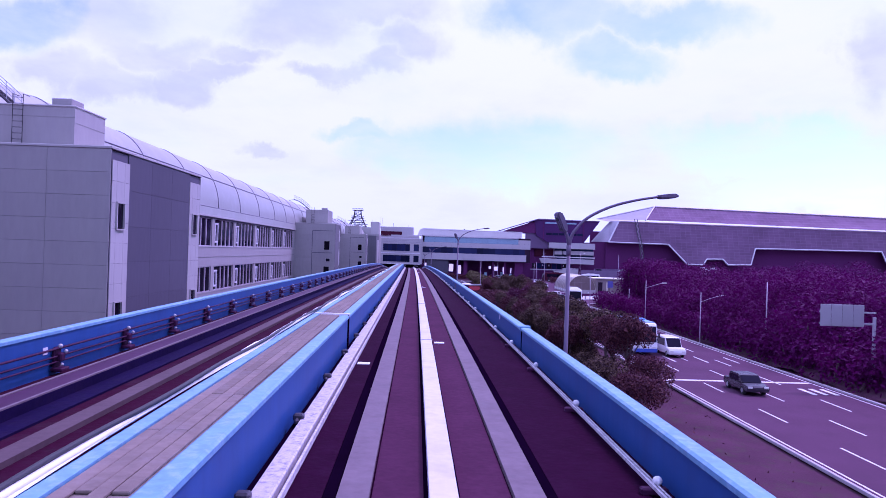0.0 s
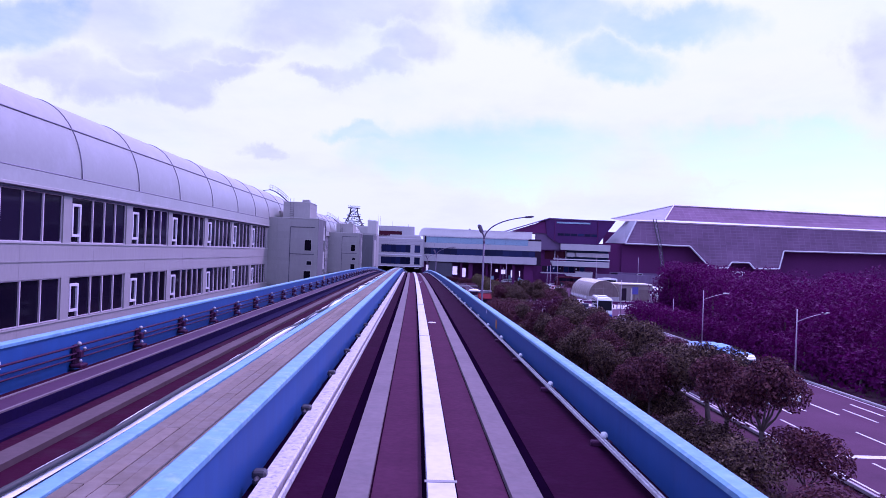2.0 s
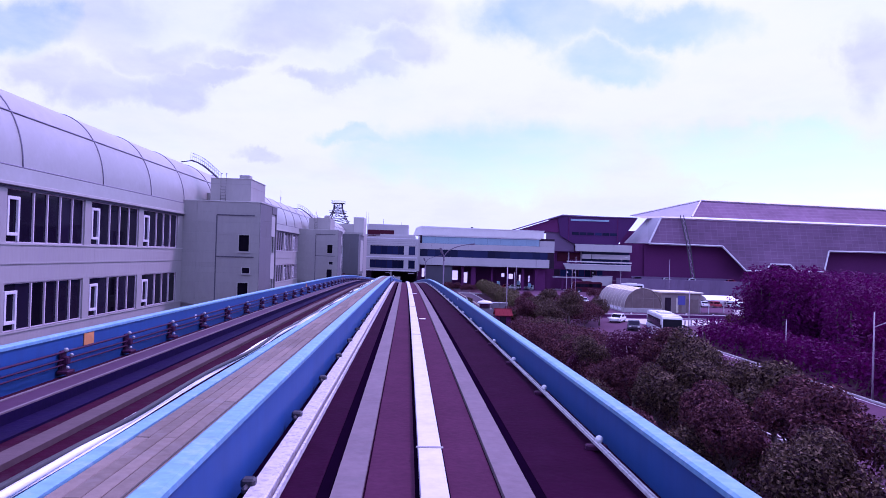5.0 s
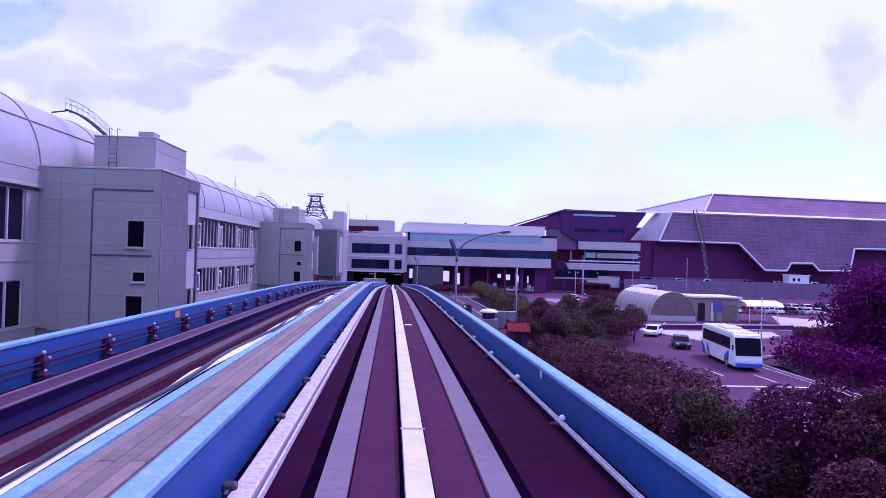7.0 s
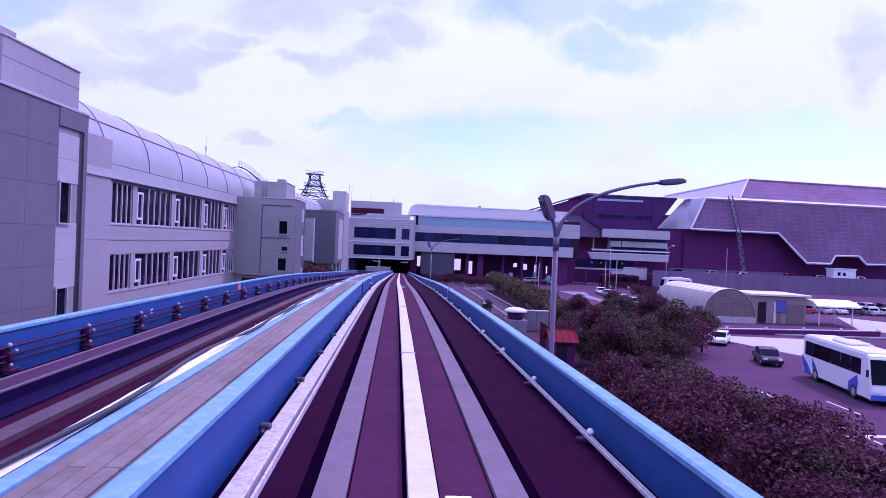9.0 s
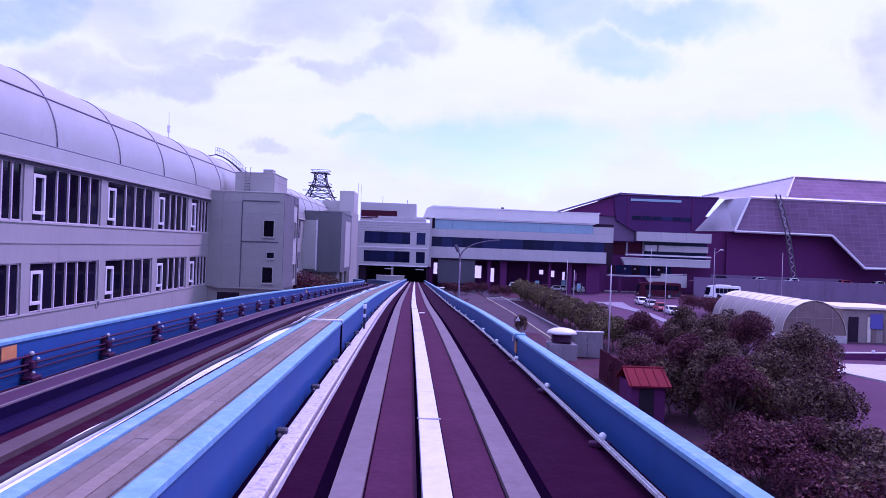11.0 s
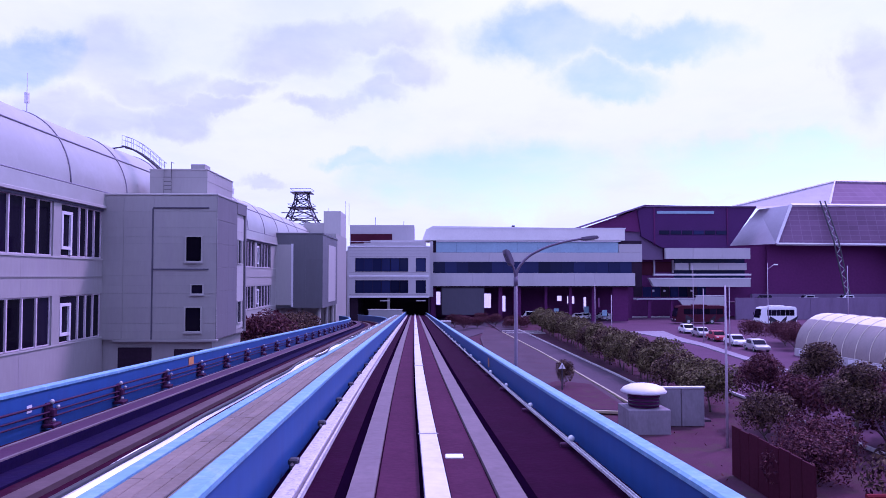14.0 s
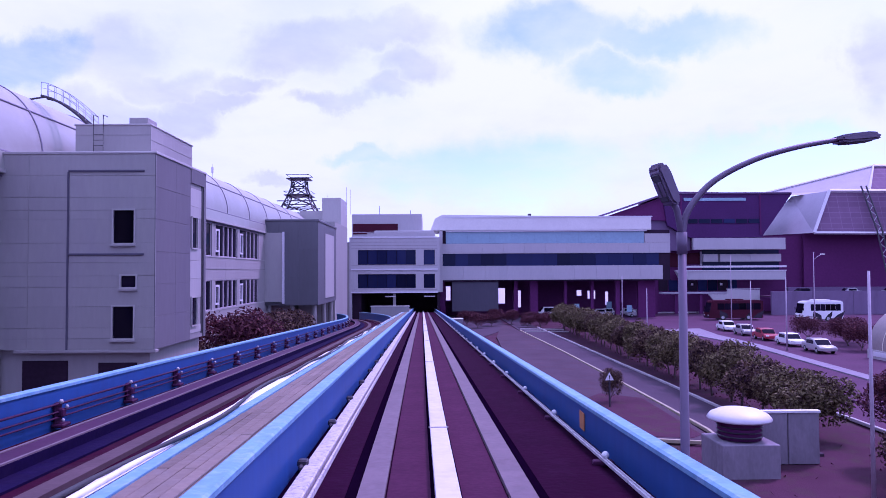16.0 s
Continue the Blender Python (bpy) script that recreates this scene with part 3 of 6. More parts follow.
part("guide_beam", sweep(rect(-3.52, -3.42, 0.0, 0.05), Y0, TURN, shift=bend), "bed", guideway, "dull brown centre guide beam")
part("middle_slab", sweep(rect(-0.335, 0.133, 0.001, 0.02), Y0, Y1), "slab_mid", guideway)
part("middle_slab", sweep(rect(0.467, 0.935, 0.001, 0.02), Y0, Y1), "slab_mid", guideway)
# ledges with power rails at the feet of the girders
part("ledge", sweep([(-1.355, 0.0), (-1.175, 0.0), (-1.165, 0.115), (-1.18, 0.13), (-1.355, 0.13)], Y0, Y1), "ledge", guideway, "pale ledge at the girder's foot")
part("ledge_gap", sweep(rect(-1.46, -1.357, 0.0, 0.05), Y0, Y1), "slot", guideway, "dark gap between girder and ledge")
part("power_rail", sweep(rect(-1.118, -1.092, 0.04, 0.11), Y0, Y1), "ledge", guideway, "thin pale rail")
part("power_rail", sweep(rect(2.27, 2.295, 0.09, 0.125), Y0, Y1), "ledge", guideway, "thin white rail")
part("power_rail", sweep(rect(2.315, 2.335, 0.09, 0.12), Y0, Y1), "ledge", guideway, "thin white rail")
part("rail_bed", sweep(rect(-1.09, -0.775, 0.001, 0.03), Y0, Y1), "slab", guideway)
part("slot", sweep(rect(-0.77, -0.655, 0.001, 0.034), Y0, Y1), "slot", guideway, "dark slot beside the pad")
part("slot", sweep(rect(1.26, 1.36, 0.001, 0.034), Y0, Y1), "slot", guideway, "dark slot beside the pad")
part("rail_bed", sweep(rect(1.365, 2.25, 0.001, 0.03), Y0, Y1), "slab", guideway)
# cable trough of the second track: flat lid with pale edges over a navy face
part("trough", sweep(rect(-5.38, -4.93, -0.019, 0.15), Y0, TURN, shift=bend), "navy_bed", guideway, "dark navy cable trough")
part("trough_lid", sweep(rect(-5.33, -4.99, 0.15, 0.162), Y0, TURN, shift=bend), "bracket", guideway, "dull violet trough lid")
part("trough_edge", sweep(rect(-5.385, -5.335, 0.15, 0.175), Y0, TURN, shift=bend), "pad", guideway, "pale trough edge")
part("trough_edge", sweep(rect(-4.985, -4.94, 0.15, 0.172), Y0, TURN, shift=bend), "pad", guideway, "pale trough edge")
part("bed_strip", sweep(rect(-4.925, -4.56, -0.019, 0.012), Y0, TURN, shift=bend), "navy_bed", guideway, "dark navy strip of the track bed")

# cross joints and small sleeper plates on the slab
PLATE = mesh_of("marker_plate", boxes((-0.12, 0.12, -0.1, 0.1, 0.02, 0.045), bevel=0.01), "white_steel")
for y in (17.5, 46.2, 83.9, 105.0, 148.0):
    shared("marker_plate", PLATE, guideway, (rail_x(y) + 0.62, y, rail_z(y)))
shared("marker_plate", PLATE, guideway, (rail_x(14) - 0.95, 14, rail_z(14)))
BEAM_JOINT = mesh_of("beam_splice", boxes((-0.15, 0.15, -0.03, 0.03, 0.16, 0.166)), "joint")
for k in range(20):
    y = 5 + 12 * k
    shared("beam_splice", BEAM_JOINT, guideway, (rail_x(y) + 0.3, y, rail_z(y)))


def girder(name, label, s0, s1, top, y_end, cap_mat="blue_cap", shift=None, face="blue"):
    """A painted steel side girder: web, rolled top flange, web stiffeners outside."""
    ob = thing(name, label, "girder", "blue side girders", kind="structure")
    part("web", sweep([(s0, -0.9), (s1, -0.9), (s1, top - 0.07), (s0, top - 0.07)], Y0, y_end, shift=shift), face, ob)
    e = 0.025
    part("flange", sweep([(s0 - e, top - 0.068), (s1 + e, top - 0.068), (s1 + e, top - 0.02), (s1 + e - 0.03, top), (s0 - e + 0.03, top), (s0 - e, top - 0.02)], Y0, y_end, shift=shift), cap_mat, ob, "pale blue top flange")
    return ob


girder("girder_1", "blue painted steel side girder with pale cap", 2.5, 2.665, 0.54, Y1)
girder("girder_2", "blue steel girder carrying the boarded walkway", -1.69, -1.53, 0.70, Y1)
girder("girder_3", "blue steel girder with conduits along its inner face", -6.15, -6.03, 0.72, TURN, shift=bend)
girder("girder_4", "narrow blue girder behind the walkway", -2.42, -2.33, 0.66, 246, shift=bend_inner)
# orange reference plates on the girders
for y, s, u0, u1 in ((9.5, -6.02, 0.42, 0.64), (71.0, -6.02, 0.42, 0.64), (101.0, -6.02, 0.44, 0.62), (127.0, -6.02, 0.4, 0.62), (158.5, -6.02, 0.4, 0.62)):
    solid("marker_plate", boxes((rail_x(y) + s, rail_x(y) + s + 0.012, y - 0.2, y + 0.2, rail_z(y) + u0, rail_z(y) + u1)), "orange", "small faded orange plate on the blue girder", "plate", "orange plates")
for y in (44.0, 132.5, 161.0):
    solid("marker_plate", boxes((rail_x(y) + 2.48, rail_x(y) + 2.492, y - 0.16, y + 0.16, rail_z(y) + 0.12, rail_z(y) + 0.38)), "orange", "small faded orange plate on the blue girder", "plate", "orange plates")
for k, y in enumerate((12.0, 21.0, 33.0, 47.0, 78.0, 92.0, 117.0, 133.0, 150.0)):
    s = 2.49 if k % 2 else -6.025
    solid("number_plate", boxes((rail_x(y) + s - 0.005, rail_x(y) + s + 0.005, y - 0.07, y + 0.07, rail_z(y) + 0.34, rail_z(y) + 0.46)), "frame", "small white square plate on the blue girder", "plate", "white plates")

# the boarded walkway between the tracks
walk_way = thing("walkway", "grey-brown boarded walkway between the two tracks", "walkway", kind="structure")
part("walkway_deck", sweep(rect(-2.18, -1.70, 0.60, 0.68), Y0, Y1), "walkway", walk_way)
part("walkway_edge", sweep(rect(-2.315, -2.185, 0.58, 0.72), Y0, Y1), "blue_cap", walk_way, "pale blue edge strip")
BOARD = mesh_of("board", boxes((-0.054, 0.054, -1.494, 1.494, 0.0, 0.025), bevel=0.006), "walkway")
board_rng = random.Random(3)
for k in range(75):
    for j in range(4):
        y = 4.5 + 3.0 * k + (1.5 if j % 2 else 0.0)
        b = shared("board", BOARD, walk_way, (rail_x(y) - 2.117 + 0.113 * j, y, rail_z(y) + 0.681 + board_rng.uniform(0, 0.006)))
        b.rotation_euler = (math.atan2(rail_z(y + 1) - rail_z(y - 1), 2.0), 0, math.atan2(rail_x(y - 1) - rail_x(y + 1), 2.0) + board_rng.uniform(-0.002, 0.002))

# sagging cable and pipe along the walkway's far edge
pts, pts2 = [], []
for i in range(520):
    y = Y0 + i * 0.5
    w = 0.5 + 0.5 * math.sin(y * 0.42 + math.sin(y * 0.11) * 2)
    pts.append((rail_x(y) - 2.44 + 0.06 * w, y, rail_z(y) + 0.70 + 0.03 * w))
    pts2.append((rail_x(y) - 2.41 + 0.12 * noise.noise(Vector((0.0, y * 0.3, 7.0))) + 0.03 * w, y, rail_z(y) + 0.75))
solid("pipe", tube(pts, 0.03, 6), "white_steel", "thin white pipe lying along the walkway edge", "pipe", smooth=True)
# loose white sheeting over the cable tray: a ragged, rumpled strip
bm = bmesh.new()
rows = []
for i in range(900):
    y = Y0 + i * 0.3
    a = noise.noise(Vector((0.0, y * 0.35, 1.7)))
    b = noise.noise(Vector((5.0, y * 0.9, 0.3)))
    c = noise.noise(Vector((9.0, y * 0.22, 4.0)))
    x, z = rail_x(y) - 2.43 + 0.03 * c, rail_z(y) + 0.712
    w = 0.045 + 0.07 * max(0.0, 0.3 + c + 0.5 * a)
    rows.append([bm.verts.new((x - w * 0.7, y, z - 0.05)), bm.verts.new((x - 0.2 * w, y, z + 0.025 + 0.03 * b)), bm.verts.new((x + w * 0.5, y, z + 0.03 * a + 0.012)), bm.verts.new((x + w, y, z - 0.012))])
for p, q in zip(rows, rows[1:]):
    for j in range(3):
        bm.faces.new((p[j], p[j + 1], q[j + 1], q[j]))
sheet = solid("sheeting", bm, "white_steel", "rumpled white sheeting lying along the walkway edge", "sheeting")
thick = sheet.modifiers.new("thickness", "SOLIDIFY")
thick.thickness = 0.008
solid("cable", tube(pts2, 0.026, 5), "cable", "slack black cable lying along the walkway edge", "cable", smooth=True)

# conduits and brackets on the far girder
for u, r in ((0.42, 0.02), (0.29, 0.015), (0.2, 0.015)):
    p3 = [(rail_x(y) - 5.93 + bend(y), y, rail_z(y) + u) for y in [Y0 + 3 * i for i in range(82)]]
    solid("conduit", tube(p3, r, 6), "bracket", "dark conduit running along the blue girder", "conduit", "girder conduits", smooth=True)


def knob(x, y, z, r):
    bm = bmesh.new()
    bmesh.ops.create_uvsphere(bm, u_segments=9, v_segments=6, radius=r)
    bmesh.ops.translate(bm, verts=bm.verts, vec=(x, y, z))
    return bm


ARM = mesh_of("arm", boxes((-0.09, -0.03, -0.1, 0.1, 0.05, 0.44), bevel=0.02), "bracket")
FOOT_PLATE = mesh_of("foot_plate", boxes((-0.1, 0.1, -0.14, 0.14, 0.04, 0.1), bevel=0.015), "bracket")
CLEAT = mesh_of("cleat", boxes((-0.04, 0.06, -0.07, 0.07, 0.2, 0.34), bevel=0.02), "bracket")
KNOBS = [mesh_of("insulator", knob(*k), "insulator", True) for k in ((0.01, -0.02, 0.455, 0.04), (0.07, 0.06, 0.36, 0.032), (0.05, -0.03, 0.15, 0.03))]
BR0 = 0.77
bracket = thing("conduit_bracket", "dark maroon conduit bracket with three white insulator caps", "bracket", "conduit brackets", (rail_x(BR0) - 5.92, BR0, rail_z(BR0)))
for me_b in (ARM, FOOT_PLATE, CLEAT, *KNOBS):
    shared(me_b.name.split(".")[0], me_b, bracket)
k = 1
while BR0 + 2.88 * k < TURN - 2:
    y = BR0 + 2.88 * k
    copy_thing(bracket, pose(rail_x(y) - 5.92 + bend(y), y, rail_z(y)))
    k += 1

# rail insulators along the feet of the other girders
HOLD = 3.3
FOOT = mesh_of("foot", boxes((-0.16, 0.1, -0.05, 0.05, 0.02, 0.09), bevel=0.015), "bracket")
bmk = bmesh.new()
bmesh.ops.create_uvsphere(bmk, u_segments=10, v_segments=7, radius=0.047)
bmesh.ops.translate(bmk, verts=bmk.verts, vec=(0, 0, 0.15))
KNOB = mesh_of("insulator", bmk, "white_steel", True)
holder = thing("rail_holder", "white insulator on a dark foot holding the power rail", "insulator", "power rail holders", (rail_x(HOLD) + 2.33, HOLD, rail_z(HOLD)))
shared("foot", FOOT, holder)
shared("insulator", KNOB, holder)
k = 1
while HOLD + 3.46 * k < 270:
    y = HOLD + 3.46 * k
    copy_thing(holder, pose(rail_x(y) + 2.33, y, rail_z(y)))
    k += 1
CLIP = mesh_of("clamp", boxes((-0.15, -0.02, -0.06, 0.06, 0.1, 0.19), (-0.12, -0.07, -0.16, 0.05, 0.08, 0.15), bevel=0.02), "dark_steel")
clamp0 = thing("rail_clamp", "dark steel clamp on the pale ledge", "clamp", "ledge clamps", (rail_x(3.2) - 1.3, 3.2, rail_z(3.2)))
shared("clamp", CLIP, clamp0)
k = 1
while 3.2 + 2.88 * k < 270:
    y = 3.2 + 2.88 * k
    copy_thing(clamp0, pose(rail_x(y) - 1.3, y, rail_z(y)))
    k += 1

# piers below the guideway
pier = thing("pier", "grey concrete pier under the guideway", "pier", "guideway piers", (rail_x(10) - 1.8, 10, 0))
part("column", boxes((-0.9, 0.9, -0.8, 0.8, -0.3, 5.2), bevel=0.1), "wall", pier)
part("crosshead", prism([(-1.0, 5.2), (1.0, 5.2), (4.0, 6.4), (4.0, 6.7), (-4.0, 6.7), (-4.0, 6.4)], "y", -0.8, 0.8), "wall", pier)
for y in (40, 70, 100):
    copy_thing(pier, pose(rail_x(y) - 1.8, y, rail_z(y) - 7.55))
for y in (130, 160, 190):
    low = thing("pier", "short grey concrete pier under the guideway", "pier", "guideway piers", (rail_x(y) - 1.8, y, 0))
    part("column", boxes((-2.6, 2.6, -0.7, 0.7, -0.3, rail_z(y) - 0.85), bevel=0.08), "wall", low)

# emergency signal post beside the track
sy = 137.2
post = thing("signal_post", "slim white and black signal post by the girder", "signal", at=(rail_x(sy) - 1.28, sy, rail_z(sy) + 0.16))
part("post", tube([(0, 0, -0.03), (0, 0, 0.72)], 0.03, 8), "dark_steel", post)
part("signal_box", boxes((-0.05, 0.05, -0.045, 0.045, 0.56, 0.7), bevel=0.015), "white_steel", post, "white box")
part("signal_box", boxes((-0.045, 0.045, -0.04, 0.04, 0.3, 0.4), bevel=0.015), "white_steel", post, "white box")
# expansion joints across the walkway and its girder
def expansion_joint(jy):
    ob = thing("expansion_joint", "pale steel cover strip across a joint in the walkway", "joint cover", "expansion joints", (rail_x(jy), jy, rail_z(jy)))
    part("cover_strip", boxes((-2.3, -1.49, -0.05, 0.05, 0.715, 0.74), bevel=0.006), "frame", ob)
    part("cover_lip", boxes((-2.3, -1.49, -0.062, -0.05, 0.66, 0.735)), "frame", ob)
    part("gap", boxes((-1.53, -1.502, -0.07, -0.015, -0.3, 0.71)), "slot", ob, "dark open gap")
    part("edge_angle", boxes((-1.53, -1.496, -0.015, 0.03, -0.3, 0.71), bevel=0.004), "bracket", ob, "brown edge angle")
    part("cap_sleeve", boxes((2.465, 2.7, -0.12, 0.1, 0.46, 0.575), bevel=0.012), "blue_cap", ob, "pale blue sleeve on the girder cap")
    part("gap", boxes((2.485, 2.498, -0.14, -0.09, -0.3, 0.46)), "slot", ob, "dark open gap")


for jy in (16.8, 132.5):
    expansion_joint(jy)


# ---- lamps fixed beside the guideway ----
def fork_lamp(x, y, fork, reach):
    """A slim pole with one long bowed arm over the road and one short steep arm."""
    ob = thing("street_lamp", "grey two-armed street lamp rising beside the blue girder", "street lamp", "guideway lamps", (x, y, 0.0))
    part("pole", tube([(0, 0, -0.2), (0, 0, fork * 0.6), (0, 0, fork)], [0.062, 0.052, 0.045], 12), "pole", ob, smooth=True)
    part("collar", tube([(0, 0, fork - 0.22), (0, 0, fork + 0.02)], 0.057, 12), "pole", ob, smooth=True)
    bow = [(0, -0.06), (0.04, 0.17), (0.15, 0.37), (0.42, 0.63), (0.9, 0.87), (1.45, 1.03), (2.0, 1.13)]
    line = []
    for q in range(6):
        p0, p1, p2, p3 = bow[max(q - 1, 0)], bow[q], bow[q + 1], bow[min(q + 2, 6)]
        for w in (0.0, 0.25, 0.5, 0.75):
            line.append([0.5 * (2 * b + (c - a) * w + (2 * a - 5 * b + 4 * c - d) * w * w + (3 * b - a - 3 * c + d) * w**3) for a, b, c, d in zip(p0, p1, p2, p3)])
    line.append(bow[-1])
    part("arm", tube([(reach * a, 0.1 * a, fork + reach * b) for a, b in line], [0.042 - 0.016 * i / 24 for i in range(25)], 8), "pole", ob, smooth=True)
    part("arm", tube([(0, 0, fork - 0.06), (-0.03, -0.01, fork + 0.14), (-0.06, -0.03, fork + 0.26), (-0.115, -0.05, fork + 0.36)], 0.036, 8), "pole", ob, smooth=True)
    for (x, yy, z), along, under in (((1.92 * reach, 0.19, fork + 1.12 * reach), (1, 0.1, 0.1), (0.12, 0, -1)), ((-0.1, -0.045, fork + 0.31), (-0.4, -0.1, 0.91), (-0.88, -0.35, -0.3))):
        wide, k = (0.1, 0.95) if along[2] > 0.5 else (0.12, 0.6)
        ax = Vector(along).normalized()
        up = -Vector(under)
        up = (up - up.dot(ax) * ax).normalized()
        bm = bmesh.new()
        bm_prism(bm, [(0, -0.03), (0.06, -0.08 * k), (0.43, -0.085 * k), (0.5, -0.04 * k), (0.47, 0.05 * k), (0.38, 0.085 * k), (0.1, 0.075 * k), (0, 0.035)], "y", -wide, wide)
        bmesh.ops.bevel(bm, geom=list(bm.edges), offset=0.025, segments=2, affect="EDGES")
        h = part("lamp_head", bm, "pole", ob)
        h.matrix_basis = Matrix.Translation((x, yy, z)) @ Matrix((ax, up.cross(ax), up)).transposed().to_4x4()
        part("reflector", boxes((0.07, 0.39, -0.65 * wide, 0.65 * wide, -0.094 * k, -0.08 * k), bevel=0.008), "dark_steel", h, "dark recessed reflector")
        for s in (-0.038, 0.038):
            part("lens", boxes((0.13, 0.3, s - 0.025, s + 0.025, -0.102 * k, -0.09 * k), bevel=0.006), "pole", h, "grey lens")
    return ob


for lx, ly, f, r in ((3.23, 16.4, 10.55, 1.07), (2.59, 60.05, 11.12, 1.1), (0.74, 111.6, 9.97, 0.98), (-0.36, 157.8, 9.03, 0.95)):
    fork_lamp(lx, ly, f, r)


# ---- the long concourse on the left ----
FX = -22.24
SILL2, HEAD2, SILL1, HEAD1 = 10.14, 13.0, 5.5, 8.05
concourse = thing("concourse_building", "long pale grey concourse with strip windows and silver barrel roof", "building")


def wall_run(y0, y1, holes):
    """The concourse's outer wall between y0 and y1, as piers, spandrels and lintels round its window openings."""
    x0, x1 = FX - 0.35, FX
    bands = [(0.0, SILL1), (HEAD1, SILL2), (HEAD2, 13.15)]
    for z0, z1 in bands:
        n = max(1, round((y1 - y0) / 9.0))
        for i in range(n):
            a, b = y0 + (y1 - y0) * i / n, y0 + (y1 - y0) * (i + 1) / n
            part("wall_panel", boxes((x0, x1, a + 0.006, b - 0.006, z0, z1)), "wall", concourse)
    edges = [y0] + [v for h in holes for v in h] + [y1]
    for a, b in zip(edges[::2], edges[1::2]):
        if b - a > 0.05:
            for z0, z1 in ((SILL1, HEAD1), (SILL2, HEAD2)):
                part("wall_pier", boxes((x0, x1 - 0.003, a, b, z0, z1)), "wall", concourse)
    # string lines under the upper sills; room darkness behind the glass is painted on
    part("string_course", boxes((FX - 0.1, FX + 0.04, y0, y1, 9.02, 9.07)), "joint", concourse)
    part("string_course", boxes((FX - 0.1, FX + 0.05, y0, y1, SILL2 - 0.09, SILL2)), "light_panel", concourse)
    part("string_course", boxes((FX - 0.1, FX + 0.05, y0, y1, SILL1 - 0.09, SILL1)), "light_panel", concourse)
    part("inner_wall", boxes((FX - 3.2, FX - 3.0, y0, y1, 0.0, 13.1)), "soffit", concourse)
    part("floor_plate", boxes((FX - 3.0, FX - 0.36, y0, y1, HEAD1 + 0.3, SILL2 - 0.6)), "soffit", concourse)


def strip_window(y0, y1, z0, z1, panes, vent):
    """One bay of glazing: outer frame, mullions, panes, and a small framed opening light."""
    win = part("window", boxes((FX - 0.2, FX - 0.1, y0, y0 + 0.08, z0, z1), (FX - 0.2, FX - 0.1, y1 - 0.08, y1, z0, z1), (FX - 0.2, FX - 0.1, y0 + 0.08, y1 - 0.08, z0, z0 + 0.07), (FX - 0.2, FX - 0.1, y0 + 0.08, y1 - 0.08, z1 - 0.07, z1)), "mullion", concourse)
    a = y0 + 0.08
    if vent:
        w = 1.15
        f = 0.17
        zt = z1 - 0.42
        zb = z0 + 0.38
        part("opening_light", boxes((FX - 0.16, FX + 0.0, a, a + f, zb, zt), (FX - 0.16, FX, a + w - f, a + w, zb - 0.3, zt), (FX - 0.16, FX, a + f, a + w - f, zb, zb + f), (FX - 0.16, FX, a + f, a + w - f, zt - f, zt), bevel=0.01), "frame", win, "white framed opening light")
        part("pane", boxes((FX - 0.15, FX - 0.13, a, a + w, z0 + 0.05, z1 - 0.05)), "glass", win)
        a += w
    step = (y1 - 0.08 - a) / panes
    for i in range(panes):
        part("pane", boxes((FX - 0.165, FX - 0.145, a + i * step + 0.02, a + (i + 1) * step - 0.02, z0 + 0.05, z1 - 0.05)), "glass", win)
        if i:
            part("mullion", boxes((FX - 0.2, FX - 0.04, a + i * step - 0.055, a + i * step + 0.055, z0 + 0.06, z1 - 0.06), bevel=0.01), "mullion", win)
    return win


def glazing(bays):
    for y0, y1, panes, vent in bays:
        for z0, z1 in ((SILL1, HEAD1), (SILL2, HEAD2)):
            strip_window(y0, y1, z0, z1, panes, vent)


SECTIONS = [
    (44.4, 122.0, [(57.6, 66.2, 4, False), (67.2, 75.3, 4, True), (76.3, 83.8, 4, True), (84.7, 93.7, 5, True), (94.7, 103.3, 5, True), (104.2, 112.0, 4, True), (112.9, 120.6, 4, True)]),
    (129.0, 182.2, [(148.4, 152.0, 4, False), (152.8, 160.4, 5, True), (161.3, 168.9, 4, True), (169.8, 176.3, 4, True), (177.1, 182.0, 4, True)]),
    (189.0, 262.0, [(205.2, 212.4, 4, True), (213.4, 220.4, 4, True), (221.3, 228.8, 4, True)]),
    (-30.0, 32.4, [(-20.0, -11.0, 5, True), (-10.0, -1.0, 5, True), (0.0, 9.0, 5, True), (10.0, 19.0, 5, True), (20.0, 29.0, 5, True)]),
]
for y0, y1, bays in SECTIONS:
    wall_run(y0, y1, [(a, b) for a, b, _, _ in bays])
    glazing(bays)

# fascia, eaves and barrel roof
VA, VX, VZ = 3.4, FX - 3.4, 14.15
part("fascia", boxes((FX - 0.4, FX + 0.22, -30, 262, 13.12, 13.3), bevel=0.02), "light_panel", concourse, "projecting eaves edge")
# dark strip draws the shade that the eaves throw on the wall
part("eaves_gap", boxes((FX + 0.002, FX + 0.05, -30, 262, 12.97, 13.115)), "gap_and_shade", concourse, "dark strip painted as shade under the eaves")
part("fascia", prism([(FX - 0.4, 13.3), (FX + 0.16, 13.3), (FX + 0.08, 14.1), (FX - 0.4, 14.1)], "y", -30, 262), "vault", concourse, "smooth metal eaves band")
RIBS = [-24.0, -14.0, -4.0, 6.0, 16.0, 26.0, 36.0, 46.0, 58.5, 68.3, 77.3, 86.3, 96.0, 105.7, 114.2, 122.0, 131.0, 139.5, 147.3, 155.0, 162.9, 170.6, 178.0, 185.4, 193.0, 201.0, 209.0, 217.0, 225.0, 233.0, 241.0, 249.0, 262.0]
